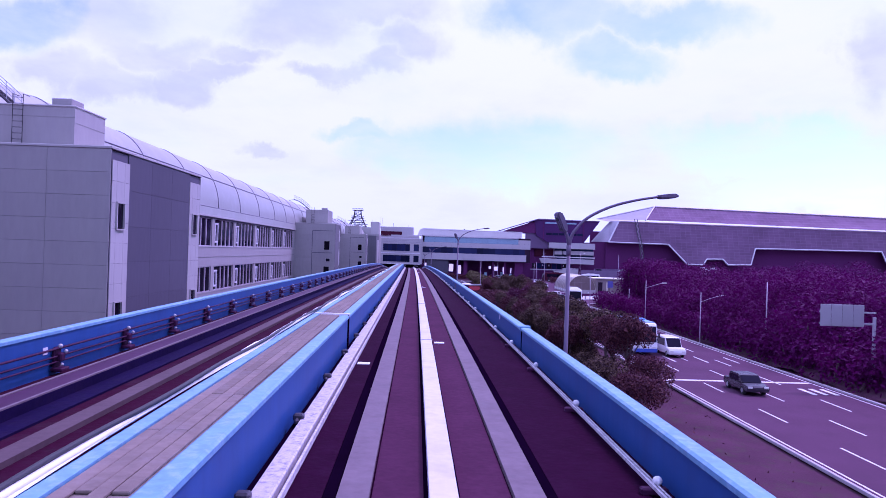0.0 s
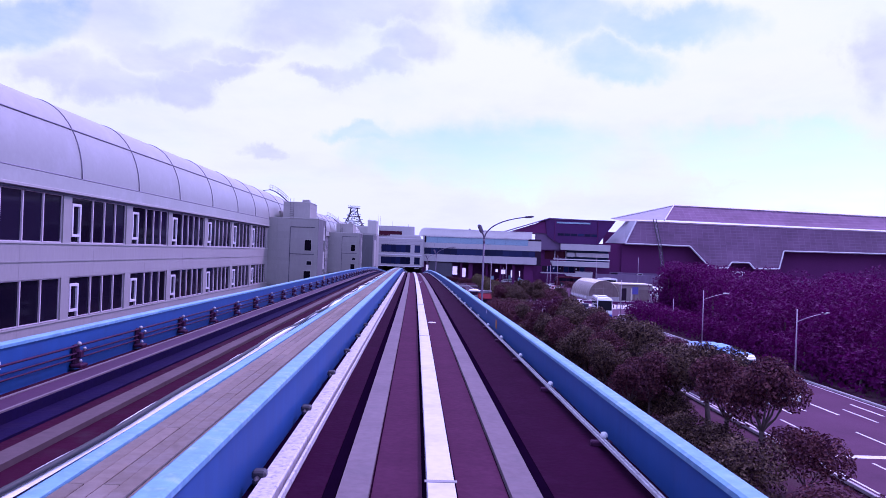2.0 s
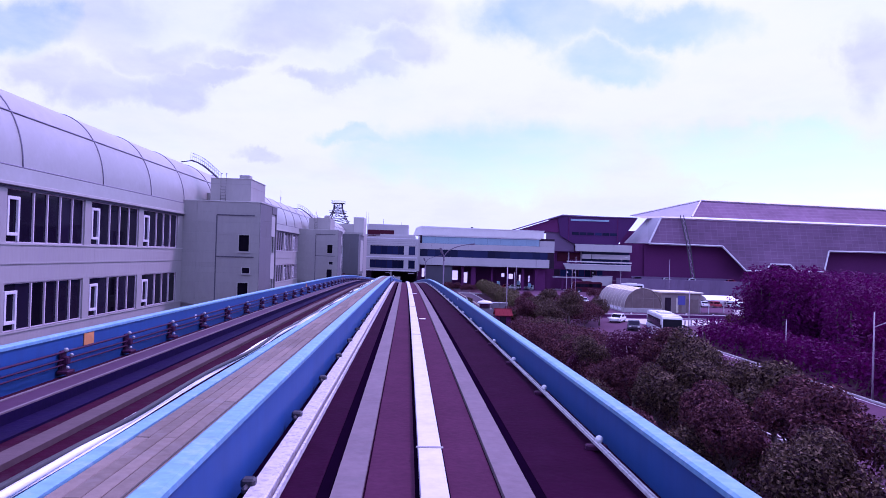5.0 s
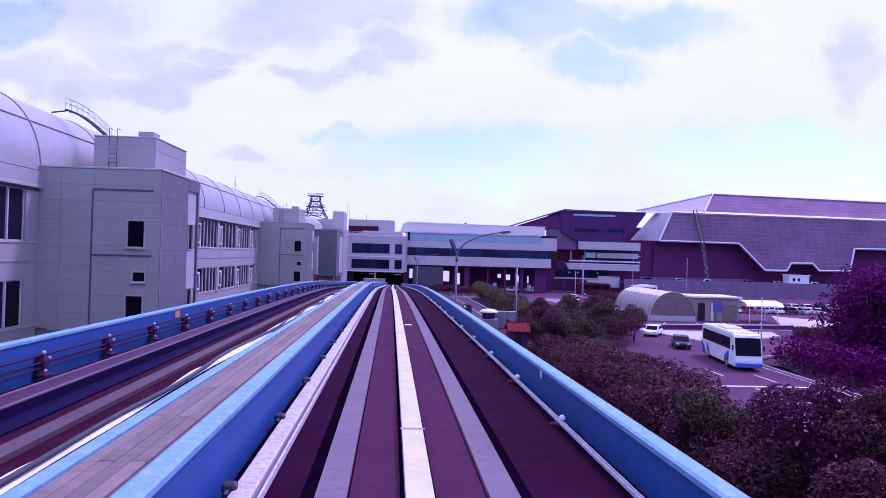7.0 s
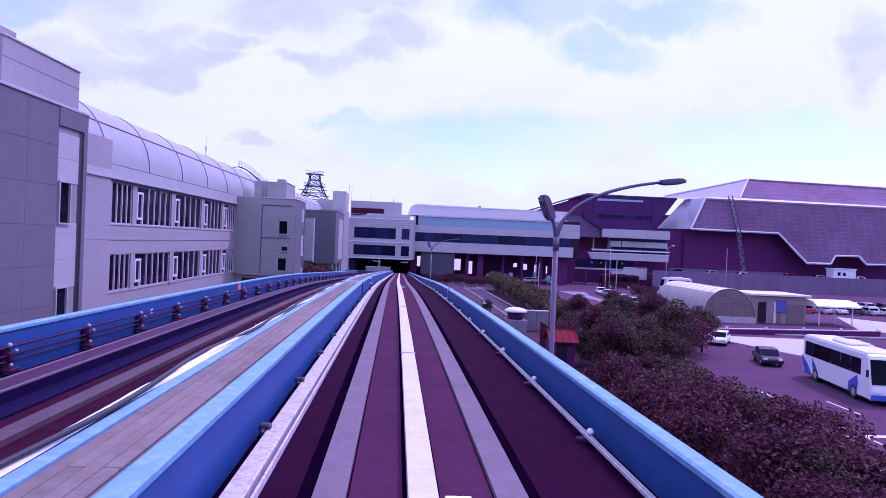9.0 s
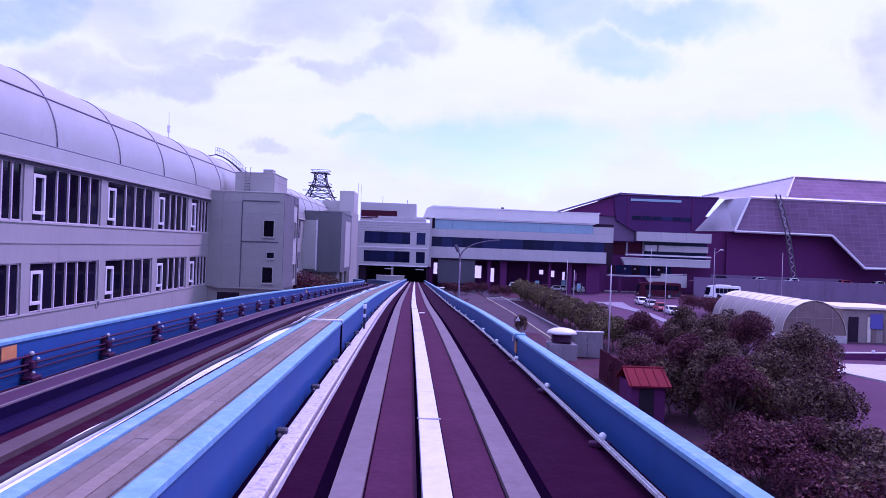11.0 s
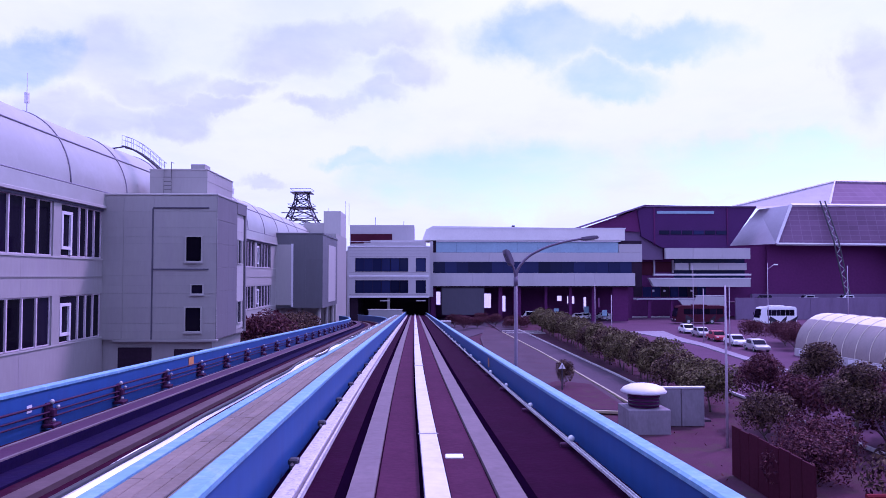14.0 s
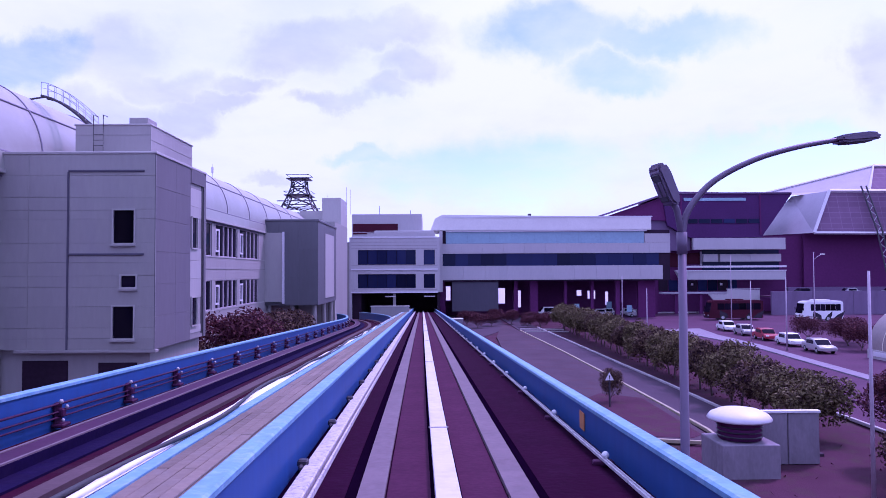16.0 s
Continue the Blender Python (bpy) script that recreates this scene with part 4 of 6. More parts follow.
# cross-section: a steep quarter of an ellipse, then a low crown falling away behind
def rise(y):
    """The barrel roof grows flatter towards the far end."""
    return 5.2 - 0.0086 * min(max(y - 45.0, 0.0), 135.0)


def arc(y):
    pts = [(VX + VA * math.cos(a), VZ + rise(y) * math.sin(a)) for a in (math.pi / 2 * k / 14 for k in range(15))]
    return pts + [(VX - 1.0 * k, VZ + rise(y) - 0.02 * k * k) for k in range(1, 11)] + [(VX - 13.0, VZ + 1.5), (VX - 13.6, VZ)]


def vault_sheet(y0, y1, k0, k1):
    bm = bmesh.new()
    rows = [[bm.verts.new((x, y, z)) for x, z in arc(y)[k0:k1 + 1]] for y in (y0, y1)]
    for i in range(k1 - k0):
        bm.faces.new((rows[0][i], rows[0][i + 1], rows[1][i + 1], rows[1][i]))
    return bm


for a, b in zip(RIBS, RIBS[1:]):
    for k0, k1 in ((0, 6), (6, 26)):
        part("roof_sheet", vault_sheet(a + 0.01, b - 0.01, k0, k1), "vault", concourse, smooth=True)
for y in RIBS:
    part("roof_rib", tube([(x + 0.02, y, z + 0.01) for x, z in arc(y)], 0.045, 6), "rib", concourse, smooth=True)
for k, r in ((0, 0.05), (6, 0.055)):
    part("roof_seam", tube([(arc(y)[k][0] + 0.02, y, arc(y)[k][1]) for y in RIBS], r, 6), "rib", concourse)
part("end_wall", prism([(x, z) for x, z in arc(262)], "y", 261.6, 262.0), "wall", concourse)
part("end_wall", prism([(x, z) for x, z in arc(-30)], "y", -30.4, -30.0), "wall", concourse)
part("end_wall", boxes((VX - 13.6, FX + 0.1, -30.42, -30.02, 0, VZ)), "wall", concourse)
part("back_wall", boxes((VX - 13.7, VX - 13.3, -30, 262, 0, 14.2)), "wall", concourse)
part("roof_deck", boxes((VX - 13.3, FX - 0.36, -30, 262, 13.2, 13.4)), "soffit", concourse)

part("blank_wall", boxes((FX - 0.9, FX + 0.12, 129.4, 147.9, 0.0, 15.7), bevel=0.03), "wall", concourse, "plain wall block rising past the eaves")
for z in (9.06, 12.4, 13.2):
    part("joint_line", boxes((FX + 0.1, FX + 0.128, 129.5, 147.8, z, z + 0.025)), "joint", concourse)
# small round wall vent
part("wall_vent", tube([(FX, 160.3, 5.4), (FX + 0.06, 160.3, 5.4)], 0.24, 14), "light_panel", concourse)
part("wall_vent", tube([(FX + 0.061, 160.3, 5.4), (FX + 0.075, 160.3, 5.4)], 0.17, 14), "gap_and_shade", concourse)
# roof mast
for ax, ay, h in ((-24.7, 178.0, 2.2), (-25.2, 222.0, 1.4)):
    mast = thing("roof_antenna", "thin pale antenna rod on the barrel roof", "antenna", at=(ax, ay, VZ + rise(ay) * math.sqrt(1 - ((ax - VX) / VA) ** 2)))
    part("rod", tube([(0, 0, -0.1), (0, 0, h)], [0.04, 0.015], 6), "frame", mast)
    part("base_box", boxes((-0.1, 0.1, -0.1, 0.1, 0.5, 1.1), bevel=0.02), "frame", mast)


# ---- stair towers ----
def panel_face(parent, mat, axis, plane, u_edges, z_edges, skip=()):
    """Cladding panels with open joints on one face; skip: (u0, u1, z0, z1) openings left free."""
    me_cache = {}
    for u0, u1 in zip(u_edges, u_edges[1:]):
        for z0, z1 in zip(z_edges, z_edges[1:]):
            if any(u0 < s[1] - 0.01 and u1 > s[0] + 0.01 and z0 < s[3] - 0.01 and z1 > s[2] + 0.01 for s in skip):
                continue
            key = (round(u1 - u0, 3), round(z1 - z0, 3))
            if key not in me_cache:
                w, h = key
                g = 0.004
                if axis == "y":
                    bm = boxes((g, w - g, -0.04, 0.0, g, h - g), bevel=0.006)
                else:
                    bm = boxes((0.0, 0.04, g, w - g, g, h - g), bevel=0.006)
                me_cache[key] = mesh_of("panel", bm, mat)
            shared("panel", me_cache[key], parent, (u0, plane, z0) if axis == "y" else (plane, u0, z0))


def cuts(a, b, step, extra=()):
    n = max(1, round((b - a) / step))
    vals = [a + (b - a) * i / n for i in range(n + 1)]
    vals = [v for v in vals if all(abs(v - e) > 0.16 for e in extra)] + list(extra)
    return sorted(set(round(v, 3) for v in vals))


def tower_window(parent, axis, plane, u0, u1, z0, z1):
    """A small tower window: sill, frame and pane set back in its opening."""
    f = 0.07
    if axis == "y":
        win = part("window", boxes((u0 - f, u0, plane - 0.07, plane + 0.1, z0 - f, z1 + f), (u1, u1 + f, plane - 0.07, plane + 0.1, z0 - f, z1 + f), (u0, u1, plane - 0.07, plane + 0.1, z1, z1 + f), (u0, u1, plane - 0.07, plane + 0.1, z0 - f, z0)), "light_panel", parent)
        part("pane", boxes((u0, u1, plane + 0.02, plane + 0.04, z0, z1)), "glass", win)
        part("sill", boxes((u0 - 0.12, u1 + 0.12, plane - 0.14, plane - 0.06, z0 - 0.16, z0 - 0.07), bevel=0.01), "wall", win)
    else:
        win = part("window", boxes((plane - 0.1, plane + 0.07, u0 - f, u0, z0 - f, z1 + f), (plane - 0.1, plane + 0.07, u1, u1 + f, z0 - f, z1 + f), (plane - 0.1, plane + 0.07, u0, u1, z1, z1 + f), (plane - 0.1, plane + 0.07, u0, u1, z0 - f, z0)), "light_panel", parent)
        part("pane", boxes((plane - 0.04, plane - 0.02, u0, u1, z0, z1)), "glass", win)
    return win


def stair_tower(y0, depth, top, label, wide_dark):
    x0, x1 = -22.35, -14.0 if wide_dark else -15.4
    y1 = y0 + depth
    ob = thing("stair_tower", label, "building", "stair towers")
    base = 5.3
    part("core", boxes((x0, x1 - 0.06, y0 + 0.06, y1 - 0.02, base, top - 0.05)), "gap_and_shade" if wide_dark else "joint", ob)
    part("lower_wall", boxes((x0, x1 - 0.35, y0 + 0.35, y1, 0, base)), "wall", ob)
    part("ledge", boxes((x0 + 0.8, x1 + 0.06, y0 - 0.07, y0 + 0.3, base - 0.14, base), bevel=0.02), "wall", ob)
    # flat dark sheets draw the shade inside two doorways
    part("doorway", boxes((x0 + 1.0, x0 + 3.0, y0 + 0.3, y0 + 0.36, 1.2, 4.8)), "soffit", ob, "dark sheet painted as the shade in an opening")
    part("doorway", boxes((x1 - 2.6, x1 - 0.9, y0 + 0.3, y0 + 0.36, 1.2, 4.7)), "soffit", ob, "dark sheet painted as the shade in an opening")
    # end face
    holes = [(-17.25, -16.35, 10.0, 11.45), (-16.9, -16.25, 8.05, 8.55), (-17.25, -16.35, 5.8, 7.2)] if not wide_dark else []
    ze = cuts(base, top, 0.92, sorted({h[k] for h in holes for k in (2, 3)})) if holes else cuts(1.0, top, 1.0)
    for za, zb in zip(ze, ze[1:]):
        cut = [u for h in holes if za < h[3] - 0.01 and zb > h[2] + 0.01 for u in h[:2]]
        ue = sorted([x0, -21.0, -19.2, -15.4] + cut) if holes else cuts(x0, x1, 2.8)
        panel_face(ob, "panel", "y", y0 + 0.05, ue, [za, zb], holes)
    for h in holes:
        tower_window(ob, "y", y0 + 0.02, *h)
    if not wide_dark:
        # dark bars drawn for the shadow lines of a recessed frame
        for z in (13.2, 9.5):
            part("string_course", boxes((-19.25, -15.9, y0 - 0.05, y0 + 0.06, z - 0.045, z + 0.045), bevel=0.01), "gap_and_shade", ob)
        part("string_course", boxes((-19.3, -19.22, y0 - 0.02, y0 + 0.06, base, 13.15)), "gap_and_shade", ob)
        # side face: cladding darkened as shade, slot window strip with dark reveal
        sl = y0 + depth - 2.4
        panel_face(ob, "shade_panel", "x", x1 - 0.05, [y0, y0 + 0.55 * (sl - y0), sl], cuts(base, top, 1.5))
        panel_face(ob, "light_panel", "x", x1 - 0.075, [sl + 0.05, sl + 1.75], cuts(base + 0.3, top - 0.95, 0.95, (6.0, 7.4, 9.95, 11.5)), [(sl + 0.1, sl + 0.6, 6.0, 7.4), (sl + 0.1, sl + 0.6, 9.95, 11.5)])
        part("slot_reveal", boxes((x1 - 0.12, x1 - 0.05, sl + 1.76, y1 - 0.32, base + 0.2, top - 0.7)), "cable", ob, "dark recessed strip")
        part("corner_strip", boxes((x1 - 0.05, x1 - 0.005, y1 - 0.3, y1, base, top)), "shade_panel", ob)
        part("lintel", boxes((x1 - 0.05, x1 + 0.02, sl, y1 - 0.3, top - 0.7, top)), "shade_panel", ob)
        for z0, z1 in ((6.0, 7.4), (9.95, 11.5)):
            tower_window(ob, "x", x1 - 0.03, sl + 0.2, sl + 1.0, z0, z1)
    else:
        # broad dark panel between two pale window strips
        panel_face(ob, "dark_panel", "x", x1 - 0.05, cuts(y0 + 1.95, y1 - 1.95, 3.0), cuts(1.0, top - 0.02, 1.6))
        for a in (y0 + 0.2, y1 - 1.9):
            panel_face(ob, "light_panel", "x", x1 - 0.045, [a + 0.02, a + 0.5, a + 1.35, a + 1.9], cuts(1.0, top - 0.45, 0.9, (6.5, 7.55, 10.9, 12.05)), [(a + 0.5, a + 1.35, 6.5, 7.55), (a + 0.5, a + 1.35, 10.9, 12.05)])
            for z0, z1 in ((6.5, 7.55), (10.9, 12.05)):
                tower_window(ob, "x", x1 + 0.0, a + 0.55, a + 1.3, z0, z1)
    panel_face(ob, "panel", "y", y1 + 0.04, cuts(x0, x1, 2.3), cuts(base, top, 1.5))
    part("parapet", boxes((x0, x1 + 0.04, y0 - 0.03, y1 + 0.04, top, top + 0.12), bevel=0.02), "light_panel", ob)
    # roof house with its own panels
    p0, p1, q0, q1, ph = -21.2, -17.4, y0 + 4.5, y0 + 10.7, top + (2.5 if y0 < 150 else 2.2)
    if wide_dark:
        p0, p1, q0, q1, ph = -20.6, -16.8, y0 + 2.4, y0 + 5.6, top + 2.2
    lx = p0 + 1.0
    house = part("roof_house", boxes((p0, p1, q0, q1, top + 0.12, ph)), "panel", ob)
    part("joint_line", boxes((p1 - 0.01, p1 + 0.012, q0, q1, ph - 0.75, ph - 0.72)), "joint", house)
    part("coping", boxes((p0 - 0.05, p1 + 0.05, q0 - 0.05, q1 + 0.05, ph, ph + 0.08), bevel=0.02), "light_panel", house)
    part("vent_box", boxes((p1 - 1.15, p1 - 0.2, q0 + 0.1, q0 + 1.3, ph + 0.08, ph + 0.42), bevel=0.03), "wall", house)
    part("joint_line", boxes((p0 - 0.01, p1 + 0.012, q0 - 0.01, q0 + 0.02, ph - 0.5, ph - 0.47)), "joint", house)
    # cat ladder on the roof house
    lad = part("ladder", tube([(lx, q0 - 0.2, top + 0.15), (lx, q0 - 0.2, ph + 0.5), (lx, q0 + 0.3, ph + 0.5)], 0.025, 6), "dark_steel", ob)
    part("ladder_rail", tube([(lx + 0.48, q0 - 0.2, top + 0.15), (lx + 0.48, q0 - 0.2, ph + 0.5), (lx + 0.48, q0 + 0.3, ph + 0.5)], 0.025, 6), "dark_steel", lad)
    for i in range(6 if not wide_dark else 9):
        z = top + 0.3 + 0.28 * i
        part("rung", tube([(lx, q0 - 0.2, z), (lx + 0.48, q0 - 0.2, z)], 0.016, 5), "dark_steel", lad)
    part("landing", boxes((lx - 0.6, lx + 0.8, q0 - 0.6, q0 - 0.02, top + 0.13, top + 0.19)), "dark_steel", lad)
    # curved service stair over the barrel roof
    st = thing("roof_ladder", "curved steel ladder with hoop rail over the barrel roof", "ladder", "roof ladders")
    ym, foot = q0 + 1.0, p0 + 0.4
    line = [(foot - 2.7 * s, ph + 0.05 + 1.75 * math.sin(1.4 * s)) for s in (k / 14 for k in range(15))]
    for dz, rad, nm, mt in ((0.0, 0.07, "stringer", "dark_steel"), (0.42, 0.018, "handrail", "grey_steel"), (0.72, 0.02, "handrail", "grey_steel")):
        for dy in (0.0, 0.6):
            part(nm, tube([(x, ym + dy, z + dz) for x, z in line], rad, 6), mt, st)
    for x, z in line[::2]:
        for dy in (0.0, 0.6):
            part("baluster", tube([(x, ym + dy, z), (x, ym + dy, z + 0.72)], 0.016, 5), "grey_steel", st)
    for x, z in line:
        part("tread", tube([(x, ym, z), (x, ym + 0.6, z)], 0.025, 5), "dark_steel", st)
    part("prop", tube([(line[0][0], ym + 0.3, top + 0.1), (line[0][0], ym + 0.3, line[0][1])], 0.05, 6), "dark_steel", st)
    part("prop", tube([(line[-1][0] - 1.0, ym + 0.3, line[-1][1] - 0.15), (line[-1][0], ym + 0.3, line[-1][1])], 0.05, 6), "dark_steel", st)
    return ob


stair_tower(32.1, 12.6, 14.4, "pale grey panelled stair tower with broad dark side wall", True)
stair_tower(121.9, 7.3, 14.35, "pale grey panelled stair tower with roof house and small windows", False)
stair_tower(182.0, 7.0, 13.95, "pale grey panelled stair tower with roof house and small windows", False)

# grey box hall on stilts past the last tower
hall = thing("grey_hall", "dark grey-green box hall raised on short columns", "building")
part("body", boxes((-22.8, -16.3, 232.0, 247.0, 5.0, 14.5)), "gap_and_shade", hall)
panel_face(hall, "green_panel", "y", 231.98, cuts(-22.8, -16.3, 2.2), cuts(5.0, 14.5, 3.2))
panel_face(hall, "green_panel", "x", -16.32, cuts(232.0, 247.0, 2.5), cuts(5.0, 14.5, 3.2))
part("coping", boxes((-22.9, -16.2, 231.9, 247.0, 14.5, 14.75), bevel=0.03), "green_panel", hall)
part("light_panel", boxes((-16.28, -16.2, 237.0, 244.5, 5.6, 13.4), bevel=0.02), "light_panel", hall, "pale framed panel")
part("light_panel", boxes((-25.2, -20.2, 231.6, 231.9, 5.4, 13.2), bevel=0.02), "light_panel", hall, "pale screen wall with white edge")
part("panel_edge", boxes((-20.25, -20.05, 231.5, 231.92, 5.2, 13.3)), "frame", hall)
for x, y in ((-22.0, 233.0), (-19.4, 233.0), (-16.9, 233.0), (-16.9, 240.0), (-16.9, 246.0)):
    part("column", tube([(x, y, -0.2), (x, y, 5.0)], 0.28, 10), "wall", hall)

# service tower with flank
flank = thing("service_tower", "pale grey windowless service tower with antenna rods", "building")
part("shaft", boxes((-20.5, -17.6, 262.0, 270.0, 0, 20.3), bevel=0.03), "light_panel", flank)
part("flank_wall", boxes((-21.5, -16.6, 248.0, 262.0, 0, 15.6)), "panel", flank)
part("flank_wall", boxes((-24.0, -20.5, 262.4, 270.0, 0, 18.3)), "light_panel", flank)
for x, z in ((-17.2, 22.4), (-16.6, 22.0), (-20.2, 21.2)):
    part("antenna_rod", tube([(x, 266, 18.0), (x, 266, z)], 0.05, 5), "frame", flank)

# lattice mast behind the roof
mast = thing("lattice_mast", "dark tapering steel lattice mast with antenna platforms behind the roof", "mast")
MX, MY = -26.6, 276.0
SHAPE = [(0.0, 4.6), (17.0, 4.0), (18.7, 3.4), (20.4, 2.5), (22.1, 1.75), (23.6, 1.25), (24.9, 1.15)]
for sx in (-1, 1):
    for sy in (-1, 1):
        part("leg", tube([(MX + sx * w, MY + sy * w, z - 0.2) for z, w in SHAPE], 0.13, 6), "dark_steel", mast)
for (z0, w0), (z1, w1) in zip(SHAPE[1:], SHAPE[2:]):
    for a, b in (((-1, -1), (1, -1)), ((1, -1), (1, 1)), ((1, 1), (-1, 1)), ((-1, 1), (-1, -1))):
        part("brace", tube([(MX + a[0] * w0, MY + a[1] * w0, z0), (MX + b[0] * w0, MY + b[1] * w0, z0)], 0.09, 5), "dark_steel", mast)
        part("brace", tube([(MX + a[0] * w0, MY + a[1] * w0, z0), (MX + b[0] * w1, MY + b[1] * w1, z1)], 0.07, 5), "dark_steel", mast)
        part("brace", tube([(MX + b[0] * w0, MY + b[1] * w0, z0), (MX + a[0] * w1, MY + a[1] * w1, z1)], 0.07, 5), "dark_steel", mast)
for z, w in ((24.9, 1.95), (22.0, 2.3)):
    part("platform", boxes((MX - w, MX + w, MY - w, MY + w, z, z + 0.16), bevel=0.03), "dark_steel", mast)
    part("platform_rail", tube([(MX - w, MY - w, z + 0.7), (MX + w, MY - w, z + 0.7), (MX + w, MY + w, z + 0.7), (MX - w, MY + w, z + 0.7), (MX - w, MY - w, z + 0.7)], 0.05, 5), "dark_steel", mast)
for z, l in ((19.6, 4.0), (21.0, 3.4)):
    part("antenna_bar", tube([(MX - l, MY - 2.6, z), (MX + l, MY - 2.6, z)], 0.09, 5), "dark_steel", mast)

# ---- cross building over the tracks ----
cross = thing("cross_building", "pale grey office block spanning the tracks with dark strip windows", "building")
CY = 280.0
part("front_wall", boxes((-18.0, -2.6, CY, CY + 0.4, 12.75, 15.0)), "bridge", cross)
part("front_wall", boxes((-18.0, -2.6, CY, CY + 0.4, 8.4, 10.05)), "bridge", cross)
part("front_wall", boxes((-18.0, -2.6, CY, CY + 0.4, 5.1, 5.85)), "bridge", cross)
for x0, x1 in ((-18.0, -16.9), (-6.5, -5.05), (-3.05, -2.6)):
    for z0, z1 in ((5.85, 8.4), (10.05, 12.75)):
        part("front_pier", boxes((x0, x1, CY, CY + 0.397, z0, z1)), "bridge", cross)
for x0, x1, n in ((-16.9, -6.5, 6), (-5.05, -3.05, 1)):
    for z0, z1 in ((5.85, 8.4), (10.05, 12.75)):
        win = part("window", boxes((x0, x1, CY + 0.1, CY + 0.2, z0, z0 + 0.08), (x0, x1, CY + 0.1, CY + 0.2, z1 - 0.08, z1)), "dark_steel", cross)
        for i in range(n):
            a, b = x0 + (x1 - x0) * i / n, x0 + (x1 - x0) * (i + 1) / n
            part("pane", boxes((a + 0.04, b - 0.04, CY + 0.14, CY + 0.17, z0 + 0.05, z1 - 0.05)), "blue_glass", win)
for z in (15.0, 9.2, 5.1):
    part("string_course", boxes((-18.1, -2.5, CY - 0.12, CY + 0.1, z - 0.12, z + 0.12), bevel=0.02), "frame", cross)
for z in (5.55, 8.75, 10.0 - 0.1, 12.95, 13.5, 14.1):
    part("joint_line", boxes((-18.02, -2.58, CY - 0.015, CY + 0.02, z, z + 0.06)), "joint", cross)
part("flank_infill", boxes((-19.6, -18.41, CY + 1.0, CY + 3.0, 0, 14.2)), "panel", cross, "grey infill wall")
part("roof_rail", tube([(-17.9, CY + 0.3, 15.95), (-5.5, CY + 0.3, 15.95)], 0.05, 5), "grey_steel", cross)
part("roof_step", boxes((-14.0, -3.2, CY + 1.2, CY + 2.4, 14.95, 16.3), bevel=0.03), "bridge", cross, "low pale roof block")
for x in (-13.4, -7.6):
    part("roof_aerial", tube([(x, CY + 6, 19.3), (x, CY + 6, 21.2 if x < -10 else 20.4)], 0.05, 5), "dark_steel", cross)
part("side_wall", boxes((-2.597, -2.2, CY + 0.002, CY + 18, 5.1, 15.0)), "bridge", cross)
part("side_wall", boxes((-18.4, -18.003, CY + 0.002, CY + 18, 0, 15.0)), "bridge", cross)
part("link_wall", boxes((-2.19, -1.62, CY + 2.0, CY + 5.0, 5.1, 16.2)), "bridge", cross, "pale wall joining the bridge")
# tunnel walls and undersides are coloured dark for the shade below the block
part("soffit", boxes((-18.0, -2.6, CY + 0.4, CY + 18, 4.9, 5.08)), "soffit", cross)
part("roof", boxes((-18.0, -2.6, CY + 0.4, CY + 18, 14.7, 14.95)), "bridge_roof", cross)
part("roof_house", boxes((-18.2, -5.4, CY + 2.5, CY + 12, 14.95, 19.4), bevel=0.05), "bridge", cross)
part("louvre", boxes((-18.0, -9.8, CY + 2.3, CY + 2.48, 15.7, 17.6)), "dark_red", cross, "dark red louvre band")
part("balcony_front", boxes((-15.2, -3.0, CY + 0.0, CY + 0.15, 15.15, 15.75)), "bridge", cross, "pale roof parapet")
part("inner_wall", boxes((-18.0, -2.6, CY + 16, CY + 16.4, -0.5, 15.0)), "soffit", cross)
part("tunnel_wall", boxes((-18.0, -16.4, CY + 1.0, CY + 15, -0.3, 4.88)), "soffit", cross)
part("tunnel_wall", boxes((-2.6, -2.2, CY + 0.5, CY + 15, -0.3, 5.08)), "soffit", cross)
part("tunnel_post", boxes((-10.6, -10.1, CY + 0.5, CY + 1.0, -0.3, 4.88)), "wall", cross)
for i, (x, l) in enumerate(((-12.0, 1.9), (-5.0, 1.9))):
    part("sign_bar", boxes((x, x + l, CY - 0.02, CY + 0.02, 4.3, 4.45)), "frame", cross, "small unreadable sign line")

# ---- glazed bridge to the terminal ----
bridge = thing("terminal_bridge", "long pale two-storey glazed bridge to the terminal", "building")
BY = 284.0


def band(name, x0, x1, z0, z1, mat, out=0.0, label="", step=4.0):
    n = max(1, round((x1 - x0) / step))
    for i in range(n):
        a, b = x0 + (x1 - x0) * i / n, x0 + (x1 - x0) * (i + 1) / n
        part(name, boxes((a + 0.012, b - 0.012, BY - out, BY + 0.3, z0, z1), bevel=0.008), mat, bridge, label)


band("cladding_panel", -1.9, 40.8, 12.1, 13.95, "bridge")
band("cladding_panel", -1.9, 39.2, 7.2, 9.8, "bridge", 0.5)
band("glass_panel", -1.0, 36.0, 13.97, 16.1, "pale_blue_glass", -0.1, "pale blue glazing")
band("glass_panel", -1.6, 38.7, 9.82, 12.08, "blue_glass", -0.15, "dark blue glazing", 2.4)
band("cladding_panel", 36.02, 40.8, 13.97, 15.7, "bridge", 0.0)
part("light_strip", boxes((-1.0, 36.4, BY - 0.25, BY + 0.1, 16.12, 16.4), bevel=0.02), "frame", bridge, "white edge strip")
part("roof", prism([(-3.8, 16.42), (37.2, 16.42), (37.2, 18.8), (-1.6, 19.3), (-3.0, 18.6)], "y", BY - 0.4, BY + 12), "bridge_roof", bridge, "cream sloping roof edge")
